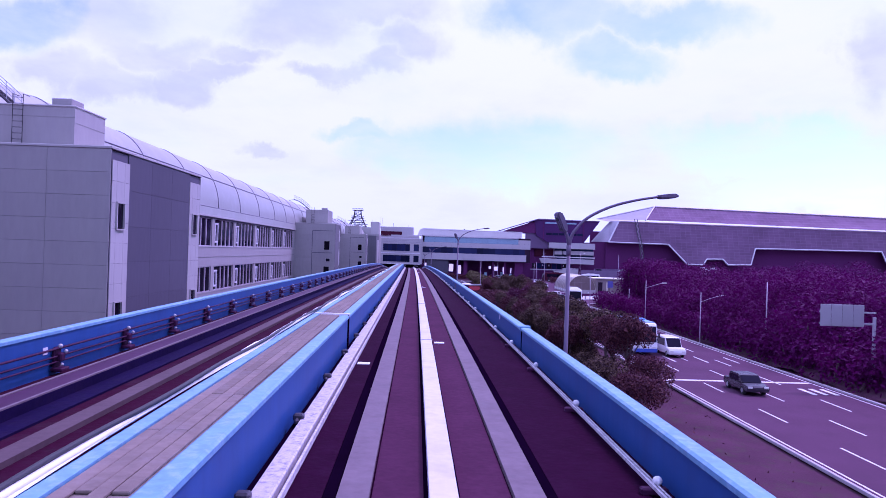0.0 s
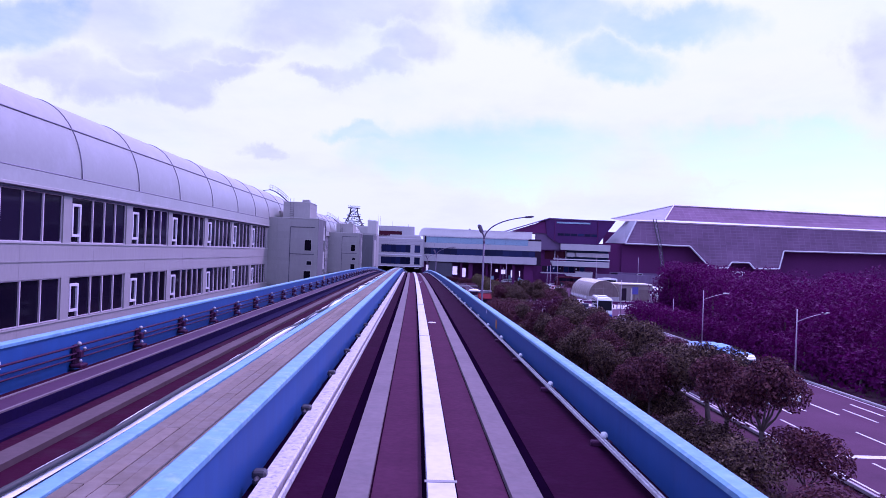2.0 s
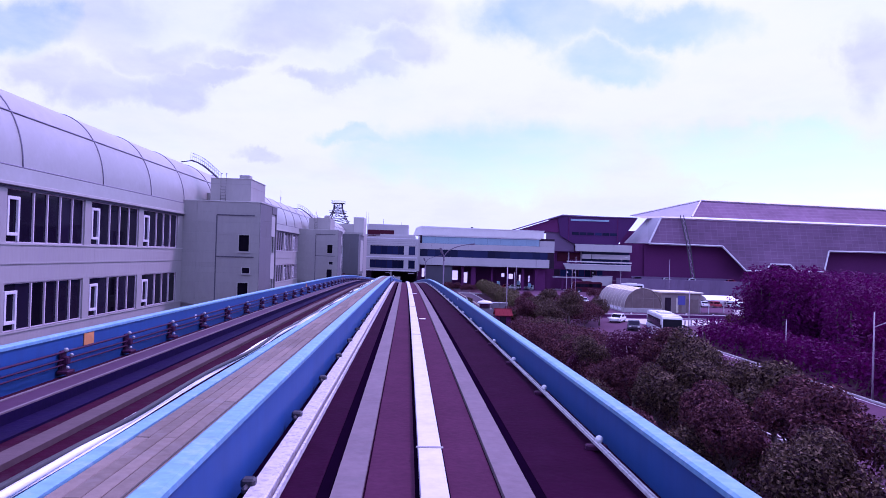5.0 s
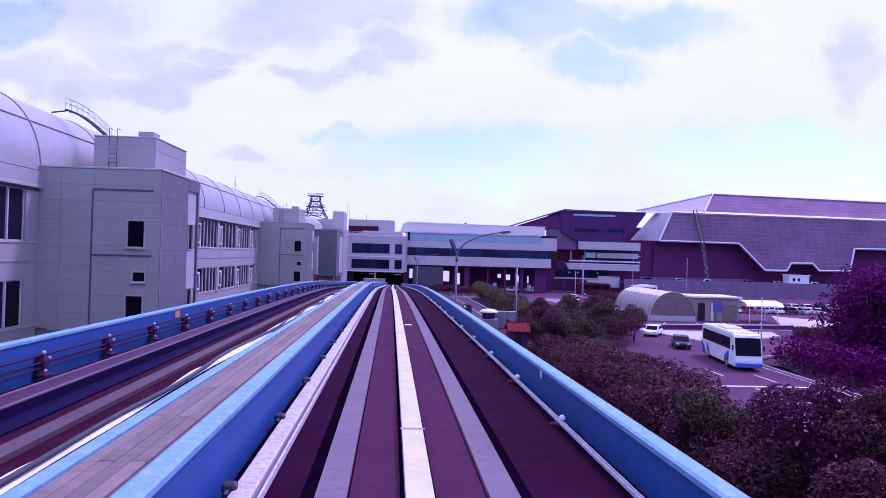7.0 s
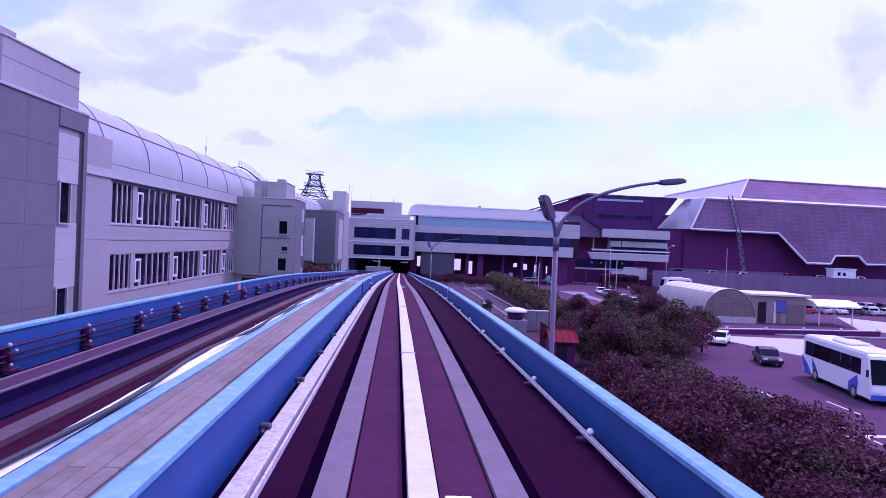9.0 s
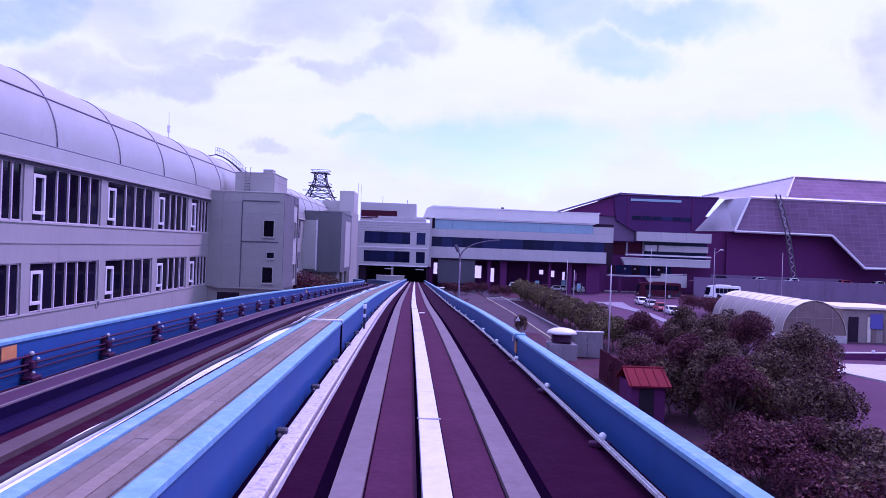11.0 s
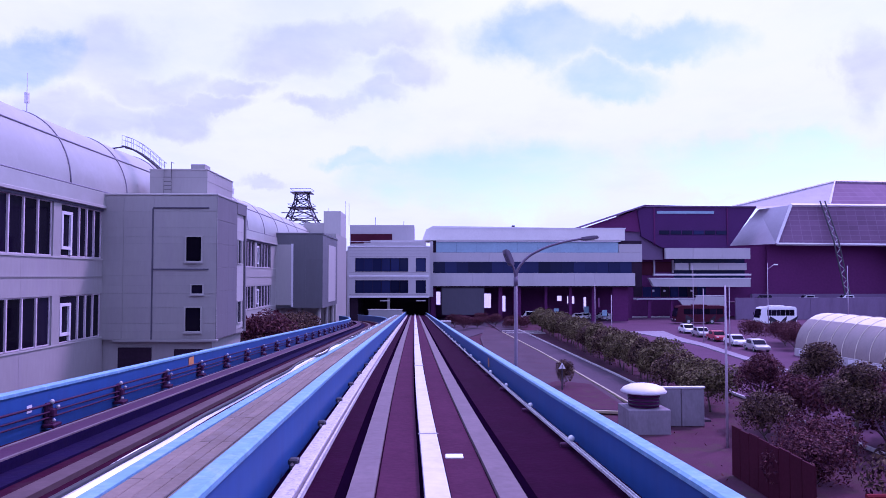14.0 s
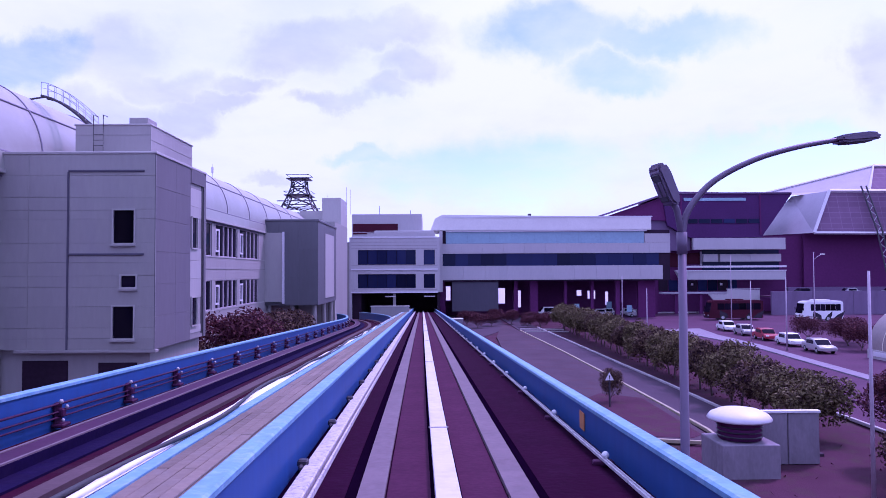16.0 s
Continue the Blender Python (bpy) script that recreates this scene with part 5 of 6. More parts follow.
part("roof_edge", boxes((-1.6, 37.4, BY - 0.5, BY - 0.35, 18.75, 18.95)), "frame", bridge)
# bridge body and underside coloured near-black for the shade beneath
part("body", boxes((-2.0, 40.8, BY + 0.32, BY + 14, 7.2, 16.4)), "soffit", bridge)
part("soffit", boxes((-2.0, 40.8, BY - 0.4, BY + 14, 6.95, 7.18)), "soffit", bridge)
part("hanging_wall", boxes((0.1, 8.7, BY - 0.1, BY + 0.4, 1.4, 6.9), bevel=0.03), "dark_panel", bridge, "grey hanging wall panel")
for x, w in ((-1.6, 0.5), (12.1, 0.4), (15.5, 0.75), (21.4, 0.25), (26.4, 0.3), (31.2, 0.4), (36.6, 1.6)):
    part("column", boxes((x - w, x + w, BY + 1.2, BY + 2.2, -0.3, 6.94), bevel=0.05), "t_wall", bridge, "dark column")
part("roof_lamp", boxes((14.3, 14.9, BY - 0.2, BY + 0.4, 19.1, 19.45), bevel=0.05), "dark_steel", bridge)
# back wall of the undercroft, open to the bright apron behind in a few tall gaps
GAPS = [(-0.82, 0.08, 3.0, 5.8), (9.3, 11.1, 2.3, 5.4), (13.0, 14.3, 1.5, 4.9), (25.6, 26.6, 3.8, 4.9), (27.8, 29.4, 3.2, 4.8), (31.4, 32.0, 1.9, 4.6), (34.6, 35.0, 2.4, 4.4)]
edge = -2.2
for g0, g1, z0, z1 in GAPS + [(42.0, 42.0, 0, 0)]:
    part("back_wall", boxes((edge, g0, 296.0, 296.3, -0.3, 7.0)), "t_wall", bridge)
    if g1 > g0:
        part("back_wall", boxes((g0, g1, 296.0, 296.3, z1, 7.0)), "t_wall", bridge)
        part("back_wall", boxes((g0, g1, 296.0, 296.3, -0.3, z0)), "t_wall", bridge)
    edge = g1
flat("apron", [(-60, 300), (60, 300), (120, 620), (-120, 620)], 0.05, "kerb", "pale sunlit concrete apron beyond the terminal", "pavement")
# elevated approach road before the terminal, with its parapet
approach = thing("approach_road", "grey-violet retaining wall carrying the raised approach road", "wall", kind="structure")
for i in range(16):
    x = 62.4 + 8.0 * i
    part("wall_panel", boxes((x + 0.02, x + 7.98, 290.0, 290.5, -0.2, 4.6 + 0.05 * (i % 2)), bevel=0.02), "approach", approach)
part("deck", boxes((62.4, 190.4, 290.52, 296.4, 3.4, 3.7)), "asphalt", approach)
part("deck_slab", boxes((43.2, 62.38, 296.0, 299.0, 4.0, 4.35), bevel=0.03), "t_facet", approach, "thin pale deck edge")
part("ramp_wall", prism([(52.0, 3.95), (53.6, 2.1), (62.36, 1.7), (62.36, 4.75), (56.0, 4.9), (55.6, 3.95)], "y", 295.0, 295.4), "bridge", approach, "pale slanted ramp wall")
part("ramp_coping", boxes((55.8, 62.38, 294.9, 295.5, 4.92, 5.05)), "t_trim", approach)
for x in (46.0, 51.0, 57.0, 61.5):
    part("column", boxes((x - 0.3, x + 0.3, 296.4, 297.0, -0.2, 3.98)), "t_wall", approach)
box = thing("concrete_box", "small pale concrete box beside the guideway", "box")
part("body", boxes((-0.9, 1.1, 258.6, 259.8, -0.1, 1.6), bevel=0.04), "vent_base", box)
part("lid", boxes((-1.0, 1.2, 258.5, 259.9, 1.6, 1.72), bevel=0.02), "frame", box)
block = thing("end_wall", "grey concrete end wall where the second track turns off", "wall")
part("wall", boxes((-11.0, -6.3, 240.0, 240.6, -0.2, 4.4), bevel=0.03), "wall", block)
part("coping", boxes((-11.1, -6.2, 239.9, 240.7, 4.4, 4.5), bevel=0.02), "light_panel", block)


# ---- the terminal hall ----
terminal = thing("terminal", "large dark violet terminal with sweeping tiled roof and pale trim", "building")
part("canopy", prism([(44.5, 24.7), (46.2, 25.3), (71.8, 24.8), (65.2, 15.6), (50.2, 15.6), (45.5, 18.2)], "y", 300.0, 318.0), "purple_metal", terminal, "dark violet wedge-shaped canopy")
part("canopy_wing", prism([(30.2, 20.0), (46.2, 25.32), (46.2, 24.95), (31.4, 20.0)], "y", 299.2, 316.0), "t_side", terminal, "thin edge of the canopy wing")
part("canopy_soffit", prism([(32.6, 20.0), (46.0, 24.6), (46.0, 19.2), (40.0, 19.4)], "y", 300.4, 316.0), "t_wall", terminal, "brown underside of the canopy wing")
part("canopy_edge", boxes((46.2, 71.6, 299.7, 300.0, 24.75, 25.05), bevel=0.03), "t_side", terminal, "thin canopy edge")
part("canopy_window", boxes((49.0, 62.0, 299.85, 299.98, 23.3, 23.9)), "pale_blue_glass", terminal)
for k in range(6):
    part("canopy_window", boxes((49.5 + 2.6 * k, 51.8 + 2.6 * k, 299.85, 299.98, 18.6, 19.5)), "blue_glass", terminal)
for x in (48.4, 65.0):
    part("canopy_rib", boxes((x - 0.15, x + 0.15, 299.8, 299.99, 16.2, 24.6)), "t_wall", terminal)
part("canopy_post", boxes((41.2, 50.6, 301.0, 302.9, 12.9, 19.3), bevel=0.05), "t_side", terminal, "grey-violet wall under the wing")
for z0, z1, x0, x1, y, m in ((13.1, 15.5, 50.7, 70.0, 299.5, "bridge"), (10.6, 12.2, 53.5, 56.7, 301.5, "bridge"), (10.6, 12.2, 57.0, 70.0, 301.5, "bridge"), (9.35, 9.75, 48.0, 70.0, 299.2, "t_trim"), (3.9, 5.2, 70.0, 104.0, 299.0, "t_side")):
    n = max(1, round((x1 - x0) / 6))
    for i in range(n):
        a, b = x0 + (x1 - x0) * i / n, x0 + (x1 - x0) * (i + 1) / n
        part("deck_panel", boxes((a + 0.02, b - 0.02, y, y + 1.0, z0, z1), bevel=0.02), m, terminal)
part("deck_prow", prism([(46.8, 8.8), (47.8, 6.9), (69.6, 6.8), (69.6, 8.6)], "y", 298.8, 300.2), "bridge", terminal, "pale deck front with a pointed end")
part("deck_edge", boxes((46.7, 69.7, 298.7, 298.9, 8.62, 8.82)), "t_trim", terminal)
for x0, x1, z0, z1 in ((45.3, 48.9, 9.5, 12.5), (49.6, 53.2, 10.2, 12.5)):
    part("wall_recess", boxes((x0, x1, 302.75, 302.95, z0, z1)), "dark_red", terminal, "dark red-brown recess")
    part("recess_post", boxes((x1 + 0.05, x1 + 0.4, 302.5, 302.9, z0 - 0.3, z1 + 0.3)), "t_facet", terminal, "pale post")
for i in range(8):
    part("shop_window", boxes((44.4 + 2.1 * i, 46.3 + 2.1 * i, 302.8, 302.95, 4.5, 6.7)), "blue_glass" if i % 3 else "soffit", terminal)
for x in (48.6, 51.2, 57.4):
    part("wall_lamp", boxes((x, x + 0.5, 302.6, 302.78, 5.6, 6.1), bevel=0.05), "frame", terminal)
part("canopy_hall", boxes((41.5, 76.0, 303.0, 330.0, 0, 16.0)), "t_wall", terminal)
part("hall_glass", boxes((53.7, 70.0, 302.6, 302.9, 8.6, 13.1)), "blue_glass", terminal)


def roof_y(z):
    return 298.0 + (z - 16.0) * 0.3


def roof_face(pts, thick=0.5):
    """A tilted roof skin: points (x, z) on the sloping front."""
    bm = bmesh.new()
    lo = [bm.verts.new((x, roof_y(z), z)) for x, z in pts]
    hi = [bm.verts.new((x, roof_y(z) + thick, z)) for x, z in pts]
    k = len(pts)
    bm.faces.new(lo)
    bm.faces.new(hi[::-1])
    for i in range(k):
        bm.faces.new((lo[i], lo[(i + 1) % k], hi[(i + 1) % k], hi[i]))
    return bm


EAVE = [(75.2, 16.4), (100.2, 16.2), (107.4, 8.2), (114.2, 8.3), (115.8, 10.6), (122.6, 10.7), (124.4, 8.5), (134.0, 8.7), (136.6, 15.6), (190.0, 16.0), (192.0, 9.0), (260.0, 9.0)]
TOPZ = [(260.0, 24.0), (141.0, 24.9), (80.0, 25.4)]
part("lower_roof", roof_face(EAVE + TOPZ), "t_roof", terminal, "brown-violet tiled roof slope")


def trim_line(pts3, r=0.28):
    return tube(pts3, r, 4)


for (x0, z0), (x1, z1) in zip(EAVE, EAVE[1:]):
    part("trim", trim_line([(x0, roof_y(z0) - 0.2, z0), (x1, roof_y(z1) - 0.2, z1)], 0.3), "t_trim", terminal, "pale eaves trim")
part("trim", trim_line([(80.0, roof_y(25.4) - 0.2, 25.4), (75.2, roof_y(16.4) - 0.2, 16.4)], 0.4), "t_trim", terminal, "pale hip trim")
part("trim", trim_line([(80.0, roof_y(25.4) - 0.2, 25.4), (141.0, roof_y(24.9) - 0.2, 24.9), (260.0, roof_y(24.0) - 0.2, 24.0)], 0.4), "t_trim", terminal, "pale ridge trim")
bm = bmesh.new()
q = [bm.verts.new(p) for p in ((75.2, 298.2, 16.4), (80.0, 300.9, 25.4), (80.6, 318.0, 26.0), (72.4, 318.0, 16.8))]
bm.faces.new(q)
part("side_roof", bm, "t_facet", terminal, "pale side slope of the roof")
# upper tier
bm = bmesh.new()
q = [bm.verts.new(p) for p in ((94.0, 310.0, 26.6), (100.6, 319.0, 33.2), (270.0, 319.0, 30.2), (270.0, 308.0, 24.6))]
bm.faces.new(q)
part("upper_roof", bm, "t_roof", terminal, "brown-violet tiled upper roof")
bm = bmesh.new()
q = [bm.verts.new(p) for p in ((94.0, 310.0, 26.6), (100.6, 319.0, 33.2), (75.5, 322.0, 27.0), (78.0, 312.0, 25.6))]
bm.faces.new(q)
part("upper_side_roof", bm, "t_facet", terminal, "pale end slope of the upper roof")
part("trim", trim_line([(94.0, 309.8, 26.6), (100.6, 318.8, 33.3), (270.0, 318.8, 30.3)], 0.38), "t_trim", terminal)
part("trim", trim_line([(75.5, 321.8, 27.1), (100.6, 318.8, 33.3)], 0.25), "t_trim", terminal)
part("roof_deck", boxes((80.0, 262.0, 301.2, 322.0, 23.6, 24.0)), "soffit", terminal)
part("hall_wall", boxes((75.0, 262.0, 302.0, 302.5, 0, 16.3)), "t_wall", terminal, "dark recessed hall wall")
part("hall_wall", boxes((84.0, 262.0, 302.0, 302.5, 16.3, 23.6)), "t_wall", terminal, "dark recessed hall wall")
part("hall_back", boxes((76.0, 262.0, 336.0, 336.5, 0, 22.0)), "t_wall", terminal)
# inclined lattice strut
strut = thing("roof_strut", "dark inclined steel truss leaning on the terminal roof", "truss")
for dx in (0.0, 1.1):
    part("chord", tube([(86.3 + dx, 299.9, 26.3), (87.6 + dx, 296.9, 16.9), (89.5 + dx, 294.5, 0.0)], 0.16, 6), "dark_steel", strut)
for i in range(22):
    t = i / 22
    z = 25.5 - 25 * t
    def px(z):
        return 86.3 + (26.3 - z) / 9.4 * 1.3 if z > 16.9 else 87.6 + (16.9 - z) / 16.9 * 1.9
    def py(z):
        return 299.9 - (26.3 - z) / 9.4 * 3.0 if z > 16.9 else 296.9 - (16.9 - z) / 16.9 * 2.4
    part("lattice_bar", tube([(px(z) + (1.1 if i % 2 else 0), py(z), z), (px(z - 1.1) + (0 if i % 2 else 1.1), py(z - 1.1), z - 1.1)], 0.08, 5), "grey_steel", strut)


# ---- trees and shrubs ----
def leaf_cloud(rng, blobs, count, size, flat=0.8):
    """Folded leaf clumps scattered through overlapping lobes: mostly near their skins, thinner inside."""
    g = np.random.default_rng(rng.randrange(1 << 30))
    lobes = np.array(blobs)
    w = lobes[:, 3] ** 2
    pick = lobes[g.choice(len(lobes), count, p=w / w.sum())]

    def unit(v):
        return v / np.maximum(np.linalg.norm(v, axis=1, keepdims=True), 1e-6)

    d = unit(g.normal(0, 1, (count, 3)) * (1, 1, 0.9) + (0, 0, 0.25))
    reach = pick[:, 3] * (0.55 + 0.5 * g.random(count) ** 0.6) * math.sqrt(2 + flat * flat) / 1.6
    p = pick[:, :3] + d * reach[:, None]
    s = (size * g.uniform(0.6, 1.35, count))[:, None]
    n = unit(d + 0.7 * (g.normal(0, 1, (count, 3)) + (0, 0, 0.4)))
    b = unit(np.cross(n, g.normal(0, 1, (count, 3)) * (1, 1, 0.7)))
    a = np.cross(b, n)
    corners = np.stack((p - a * s, p - b * s * 0.5 + n * s * 0.16, p + a * s, p + b * s * 0.5 + n * s * 0.16), 1).reshape(-1, 3)
    k = 4 * np.arange(count)[:, None]
    tris = np.stack((k + [0, 1, 2], k + [0, 2, 3]), 1).reshape(-1, 3)
    me = bpy.data.meshes.new("crown")
    me.from_pydata(corners, [], tris)
    return me


def tree(seed, height, spread, leaves, size, leaf_mat, label, group, trunk_h=0.38, name="tree", cat="tree"):
    rng = random.Random(seed)
    ob = thing(name, label, cat, group)
    th = height * trunk_h
    lean = Vector((rng.uniform(-0.2, 0.2), rng.uniform(-0.2, 0.2), 0))
    fork = Vector((lean.x, lean.y, th))
    bm = tube([(0, 0, -0.25), (lean.x * 0.5, lean.y * 0.4, th * 0.5), tuple(fork)], [0.035 * height, 0.026 * height, 0.022 * height], 8)
    blobs = []
    n = rng.randint(6, 8)
    for i in range(n):
        a = 2 * math.pi * (i + rng.uniform(-0.3, 0.3)) / n
        rr = spread * rng.uniform(0.35, 0.62)
        tip = Vector((math.cos(a) * rr, math.sin(a) * rr, height * rng.uniform(0.55, 0.82)))
        mid = (fork + tip) / 2 + Vector((0, 0, -0.05 * height))
        bm_tube(bm, [fork, mid, tip], [0.014 * height, 0.009 * height, 0.004 * height], 5, False)
        blobs.append((tip.x, tip.y, tip.z, spread * rng.uniform(0.32, 0.46)))
    for _ in range(3):
        blobs.append((rng.uniform(-0.25, 0.25) * spread, rng.uniform(-0.25, 0.25) * spread, height * rng.uniform(0.74, 0.9), spread * rng.uniform(0.28, 0.4)))
    part("trunk", bm, "trunk", ob, smooth=True)
    me = leaf_cloud(rng, blobs, leaves, size)
    me.materials.append(M[leaf_mat])
    c = new("crown", me)
    c.parent = ob
    return ob


KINDS = [tree(s, 5.6, 2.25, 6800, 0.093, m, "dark green leafy roadside tree with dense rounded crown", "roadside trees") for s, m in ((1, "leaf"), (2, "leaf"), (3, "leaf_red"), (4, "leaf"))]
LIGHTS = [tree(s, 5.0, 2.6, 4200, 0.12, "leaf_light", "yellowish green roadside tree with loose crown", "roadside trees") for s in (11, 12)]
HEDGE = [tree(s, 2.9, 2.4, 5000, 0.115, m, "small clipped round tree on a short trunk in a hedge row", "hedge trees", 0.3) for s, m in ((21, "leaf_light"), (22, "leaf_light"), (23, "leaf"))]
BUSH = [tree(s, 2.6, 2.4, 4800, 0.09, m, "dense low dark green bush on the verge", "bushes", 0.12, "bush", "bush") for s, m in ((31, "leaf"), (32, "leaf_red"), (33, "leaf_red"))]

FLOWERING = tree(41, 5.4, 2.9, 13000, 0.078, "leaf_flower", "broad dark tree flecked with pale blossoms on the verge", "roadside trees", 0.3)
FLOWERING.matrix_basis = pose(17.6, 104.0, 0, 0, 0, 0) @ Matrix.Diagonal((0.8, 0.8, 0.8, 1))
rng = random.Random(5)


def plant(src, x, y, s, z=0.0, sz=None):
    ob = copy_thing(src, pose(x, y, z, 0, 0, rng.uniform(0, 360)))
    ob.scale = (s, s, sz or s)
    return ob


# first of each kind gets a place of its own
for src, (x, y, s) in zip(KINDS + LIGHTS + HEDGE + BUSH, ((12.3, 112.0, 0.8), (12.6, 81.0, 0.8), (12.5, 66.5, 0.78), (12.2, 96.5, 0.8), (14.8, 152.0, 0.8), (15.4, 160.0, 0.8), (16.5, 187.4, 0.95), (16.6, 190.2, 0.98), (16.4, 193.1, 0.96), (13.0, 52.0, 1.0), (14.0, 46.0, 1.0), (-19.0, 207.0, 1.9))):
    src.matrix_basis = pose(x, y, 0, 0, 0, 0) @ Matrix.Diagonal((s, s, s, 1))

# tall crowns up to the bend, low round ones past it, then tall again
y = 57.0
while y < 108:
    plant(rng.choice(KINDS), rng.uniform(14.6, 16.8), y, rng.uniform(0.94, 1.08))
    if rng.random() < 0.55:
        plant(rng.choice(KINDS), rng.uniform(11.8, 13.4), y + rng.uniform(0, 3), rng.uniform(0.75, 0.92))
    if rng.random() < 0.8:
        plant(rng.choice(BUSH[:2]), rng.uniform(8.0, 11.5), y + rng.uniform(-2, 2), rng.uniform(0.6, 1.0))
    plant(rng.choice(BUSH[:2]), rng.uniform(13.4, 14.6), y + rng.uniform(-2, 2), rng.uniform(0.7, 1.0))
    y += rng.uniform(3.0, 3.9)
plant(FLOWERING, 14.6, 107.5, 1.0)
plant(FLOWERING, 16.2, 111.5, 0.85)
plant(FLOWERING, 12.2, 113.0, 0.62)
while y < 147:
    plant(rng.choice(BUSH), rng.uniform(14.2, 15.8), y, rng.uniform(0.9, 1.15))
    plant(rng.choice(BUSH), rng.uniform(10.6, 13.2), y + rng.uniform(-1, 1), rng.uniform(0.9, 1.2))
    if rng.random() < 0.5:
        plant(rng.choice(KINDS), rng.uniform(12.6, 14.6), y + rng.uniform(-1, 1), rng.uniform(0.52, 0.62))
    y += rng.uniform(2.6, 3.4)
while y < 162:
    plant(rng.choice(KINDS), rng.uniform(13.0, 16.5), y, rng.uniform(0.8, 0.92))
    plant(rng.choice(BUSH[:2]), rng.uniform(13.0, 14.2), y + rng.uniform(-2, 2), rng.uniform(0.7, 1.0))
    y += rng.uniform(2.6, 3.4)
plant(BUSH[1], 17.2, 54.5, 1.0)
plant(BUSH[0], 8.5, 197.6, 0.42, 0.0, 0.75)
for x, y, s in ((3.5, 262.0, 0.8), (6.0, 266.0, 0.7), (9.5, 270.0, 0.8), (2.2, 268.0, 0.8), (7.5, 274.0, 0.8), (11.2, 262.5, 0.62), (13.6, 264.0, 0.7), (12.4, 267.5, 0.75), (15.2, 269.0, 0.7)):
    plant(BUSH[1], x, y, s)
for x, y, s in ((18.0, 167.0, 1.0), (20.5, 160.0, 1.0), (22.5, 171.0, 1.0), (16.8, 158.0, 0.75), (24.5, 178.0, 0.9), (19.0, 175.0, 0.85), (17.5, 182.0, 0.8), (22.0, 184.0, 0.9), (27.0, 169.0, 0.8)):
    plant(rng.choice(KINDS), x, y, s)
for x, y, s in ((15.0, 152.0, 1.0), (14.0, 146.0, 0.9), (12.8, 168.0, 0.9), (15.5, 164.0, 1.1), (14.9, 171.0, 0.9), (16.0, 178.0, 0.9)):
    plant(rng.choice(BUSH[:2]), x, y, s)
y = 195.8
while y < 263:
    plant(rng.choice(HEDGE), 16.5 + rng.uniform(-0.3, 0.3), y, rng.uniform(0.86, 1.0), 0.0, rng.uniform(1.02, 1.18))
    y += rng.uniform(2.4, 3.0)
for x, y, s in ((26.0, 172.5, 1.2), (24.0, 166.0, 1.3), (21.5, 176.0, 1.3), (19.5, 180.5, 1.1), (25.5, 183.0, 1.1), (28.2, 176.5, 0.9), (22.0, 163.0, 1.2), (42.5, 227.0, 1.0), (44.0, 232.0, 1.1), (46.0, 236.0, 1.0), (43.0, 239.0, 1.0), (48.0, 230.0, 0.9)):
    plant(rng.choice(BUSH), x, y, s)
for k in range(6):
    plant(BUSH[1], 46.5 + 2.0 * k, 164.6 + 0.75 * k, 0.9)
# dark clump under the concourse
for x, y, s in ((-18.2, 213.0, 2.1), (-17.4, 220.0, 2.0), (-18.6, 226.0, 2.0), (-16.8, 198.0, 1.7), (-15.5, 205.0, 1.6), (-20.5, 199.0, 1.6)):
    plant(BUSH[0], x, y, s * 0.8)

# the wood across the road, as one mass
rng = random.Random(9)
blobs = []
for i in range(520):
    y = rng.uniform(20, 152)
    x = 37.6 + 46 * rng.random() ** 1.5
    if x < 34 + 0.055 * max(0, y - 70) or (y > 122 and x < 41.5):
        continue
    h = rng.uniform(6.5, 9.6) + max(0, x - 60) * 0.05
    if x < 41:
        h = rng.uniform(3.6, 7.5)
        blobs.append((x - rng.uniform(0.2, 1.0), y + rng.uniform(-2, 2), rng.uniform(0.8, 1.6), rng.uniform(1.2, 1.9)))
    blobs.append((x, y, h - 2.6, rng.uniform(1.9, 3.2)))
    blobs.append((x + rng.uniform(-1, 1), y + rng.uniform(-1, 1), max(1.4, h - 5.2), rng.uniform(1.8, 2.8)))
# thick undergrowth closes the wood down to the kerb
for i in range(58):
    for x in (35.9, 37.6):
        for z in (0.7, 2.0):
            blobs.append((x + rng.uniform(-0.3, 0.3), 59.0 + 1.6 * i + rng.uniform(-0.5, 0.5), z + rng.uniform(-0.2, 0.2), rng.uniform(1.1, 1.4)))
# taller trees close the far end of the wood
for i in range(60):
    x, y = rng.uniform(41.0, 50.0), rng.uniform(139.0, 150.5)
    for z in (1.6, 4.0, rng.uniform(6.0, 8.2)):
        blobs.append((x + rng.uniform(-0.6, 0.6), y + rng.uniform(-0.6, 0.6), z, rng.uniform(1.6, 2.3)))
me = leaf_cloud(rng, blobs, 380000, 0.22)
me.materials.append(M["leaf_dark"])
tagged(new("wood", me), "dense dark wood of tall trees beside the road", "trees", kind="stuff")
bm = bmesh.new()
for x, y, z, r in blobs[::3]:
    bm_tube(bm, [(x, y, -0.2), (x + rng.uniform(-0.4, 0.4), y + rng.uniform(-0.4, 0.4), z)], [0.17, 0.07], 5, False)
solid("wood_trunks", bm, "trunk", "slender dark trunks within the wood", "trees", kind="stuff")
bm = bmesh.new()
bmesh.ops.create_grid(bm, x_segments=24, y_segments=40, size=1.0)
for v in bm.verts:
    x, y = 62 + v.co.x * 27, 82 + v.co.y * 70
    edge = min(1.0, (x - 35) / 6, (152 - y) / 8)
    v.co = Vector((x, y, -0.05 + 1.6 * max(0, edge) + 0.5 * noise.noise(Vector((x, y, 0)) * 0.2)))
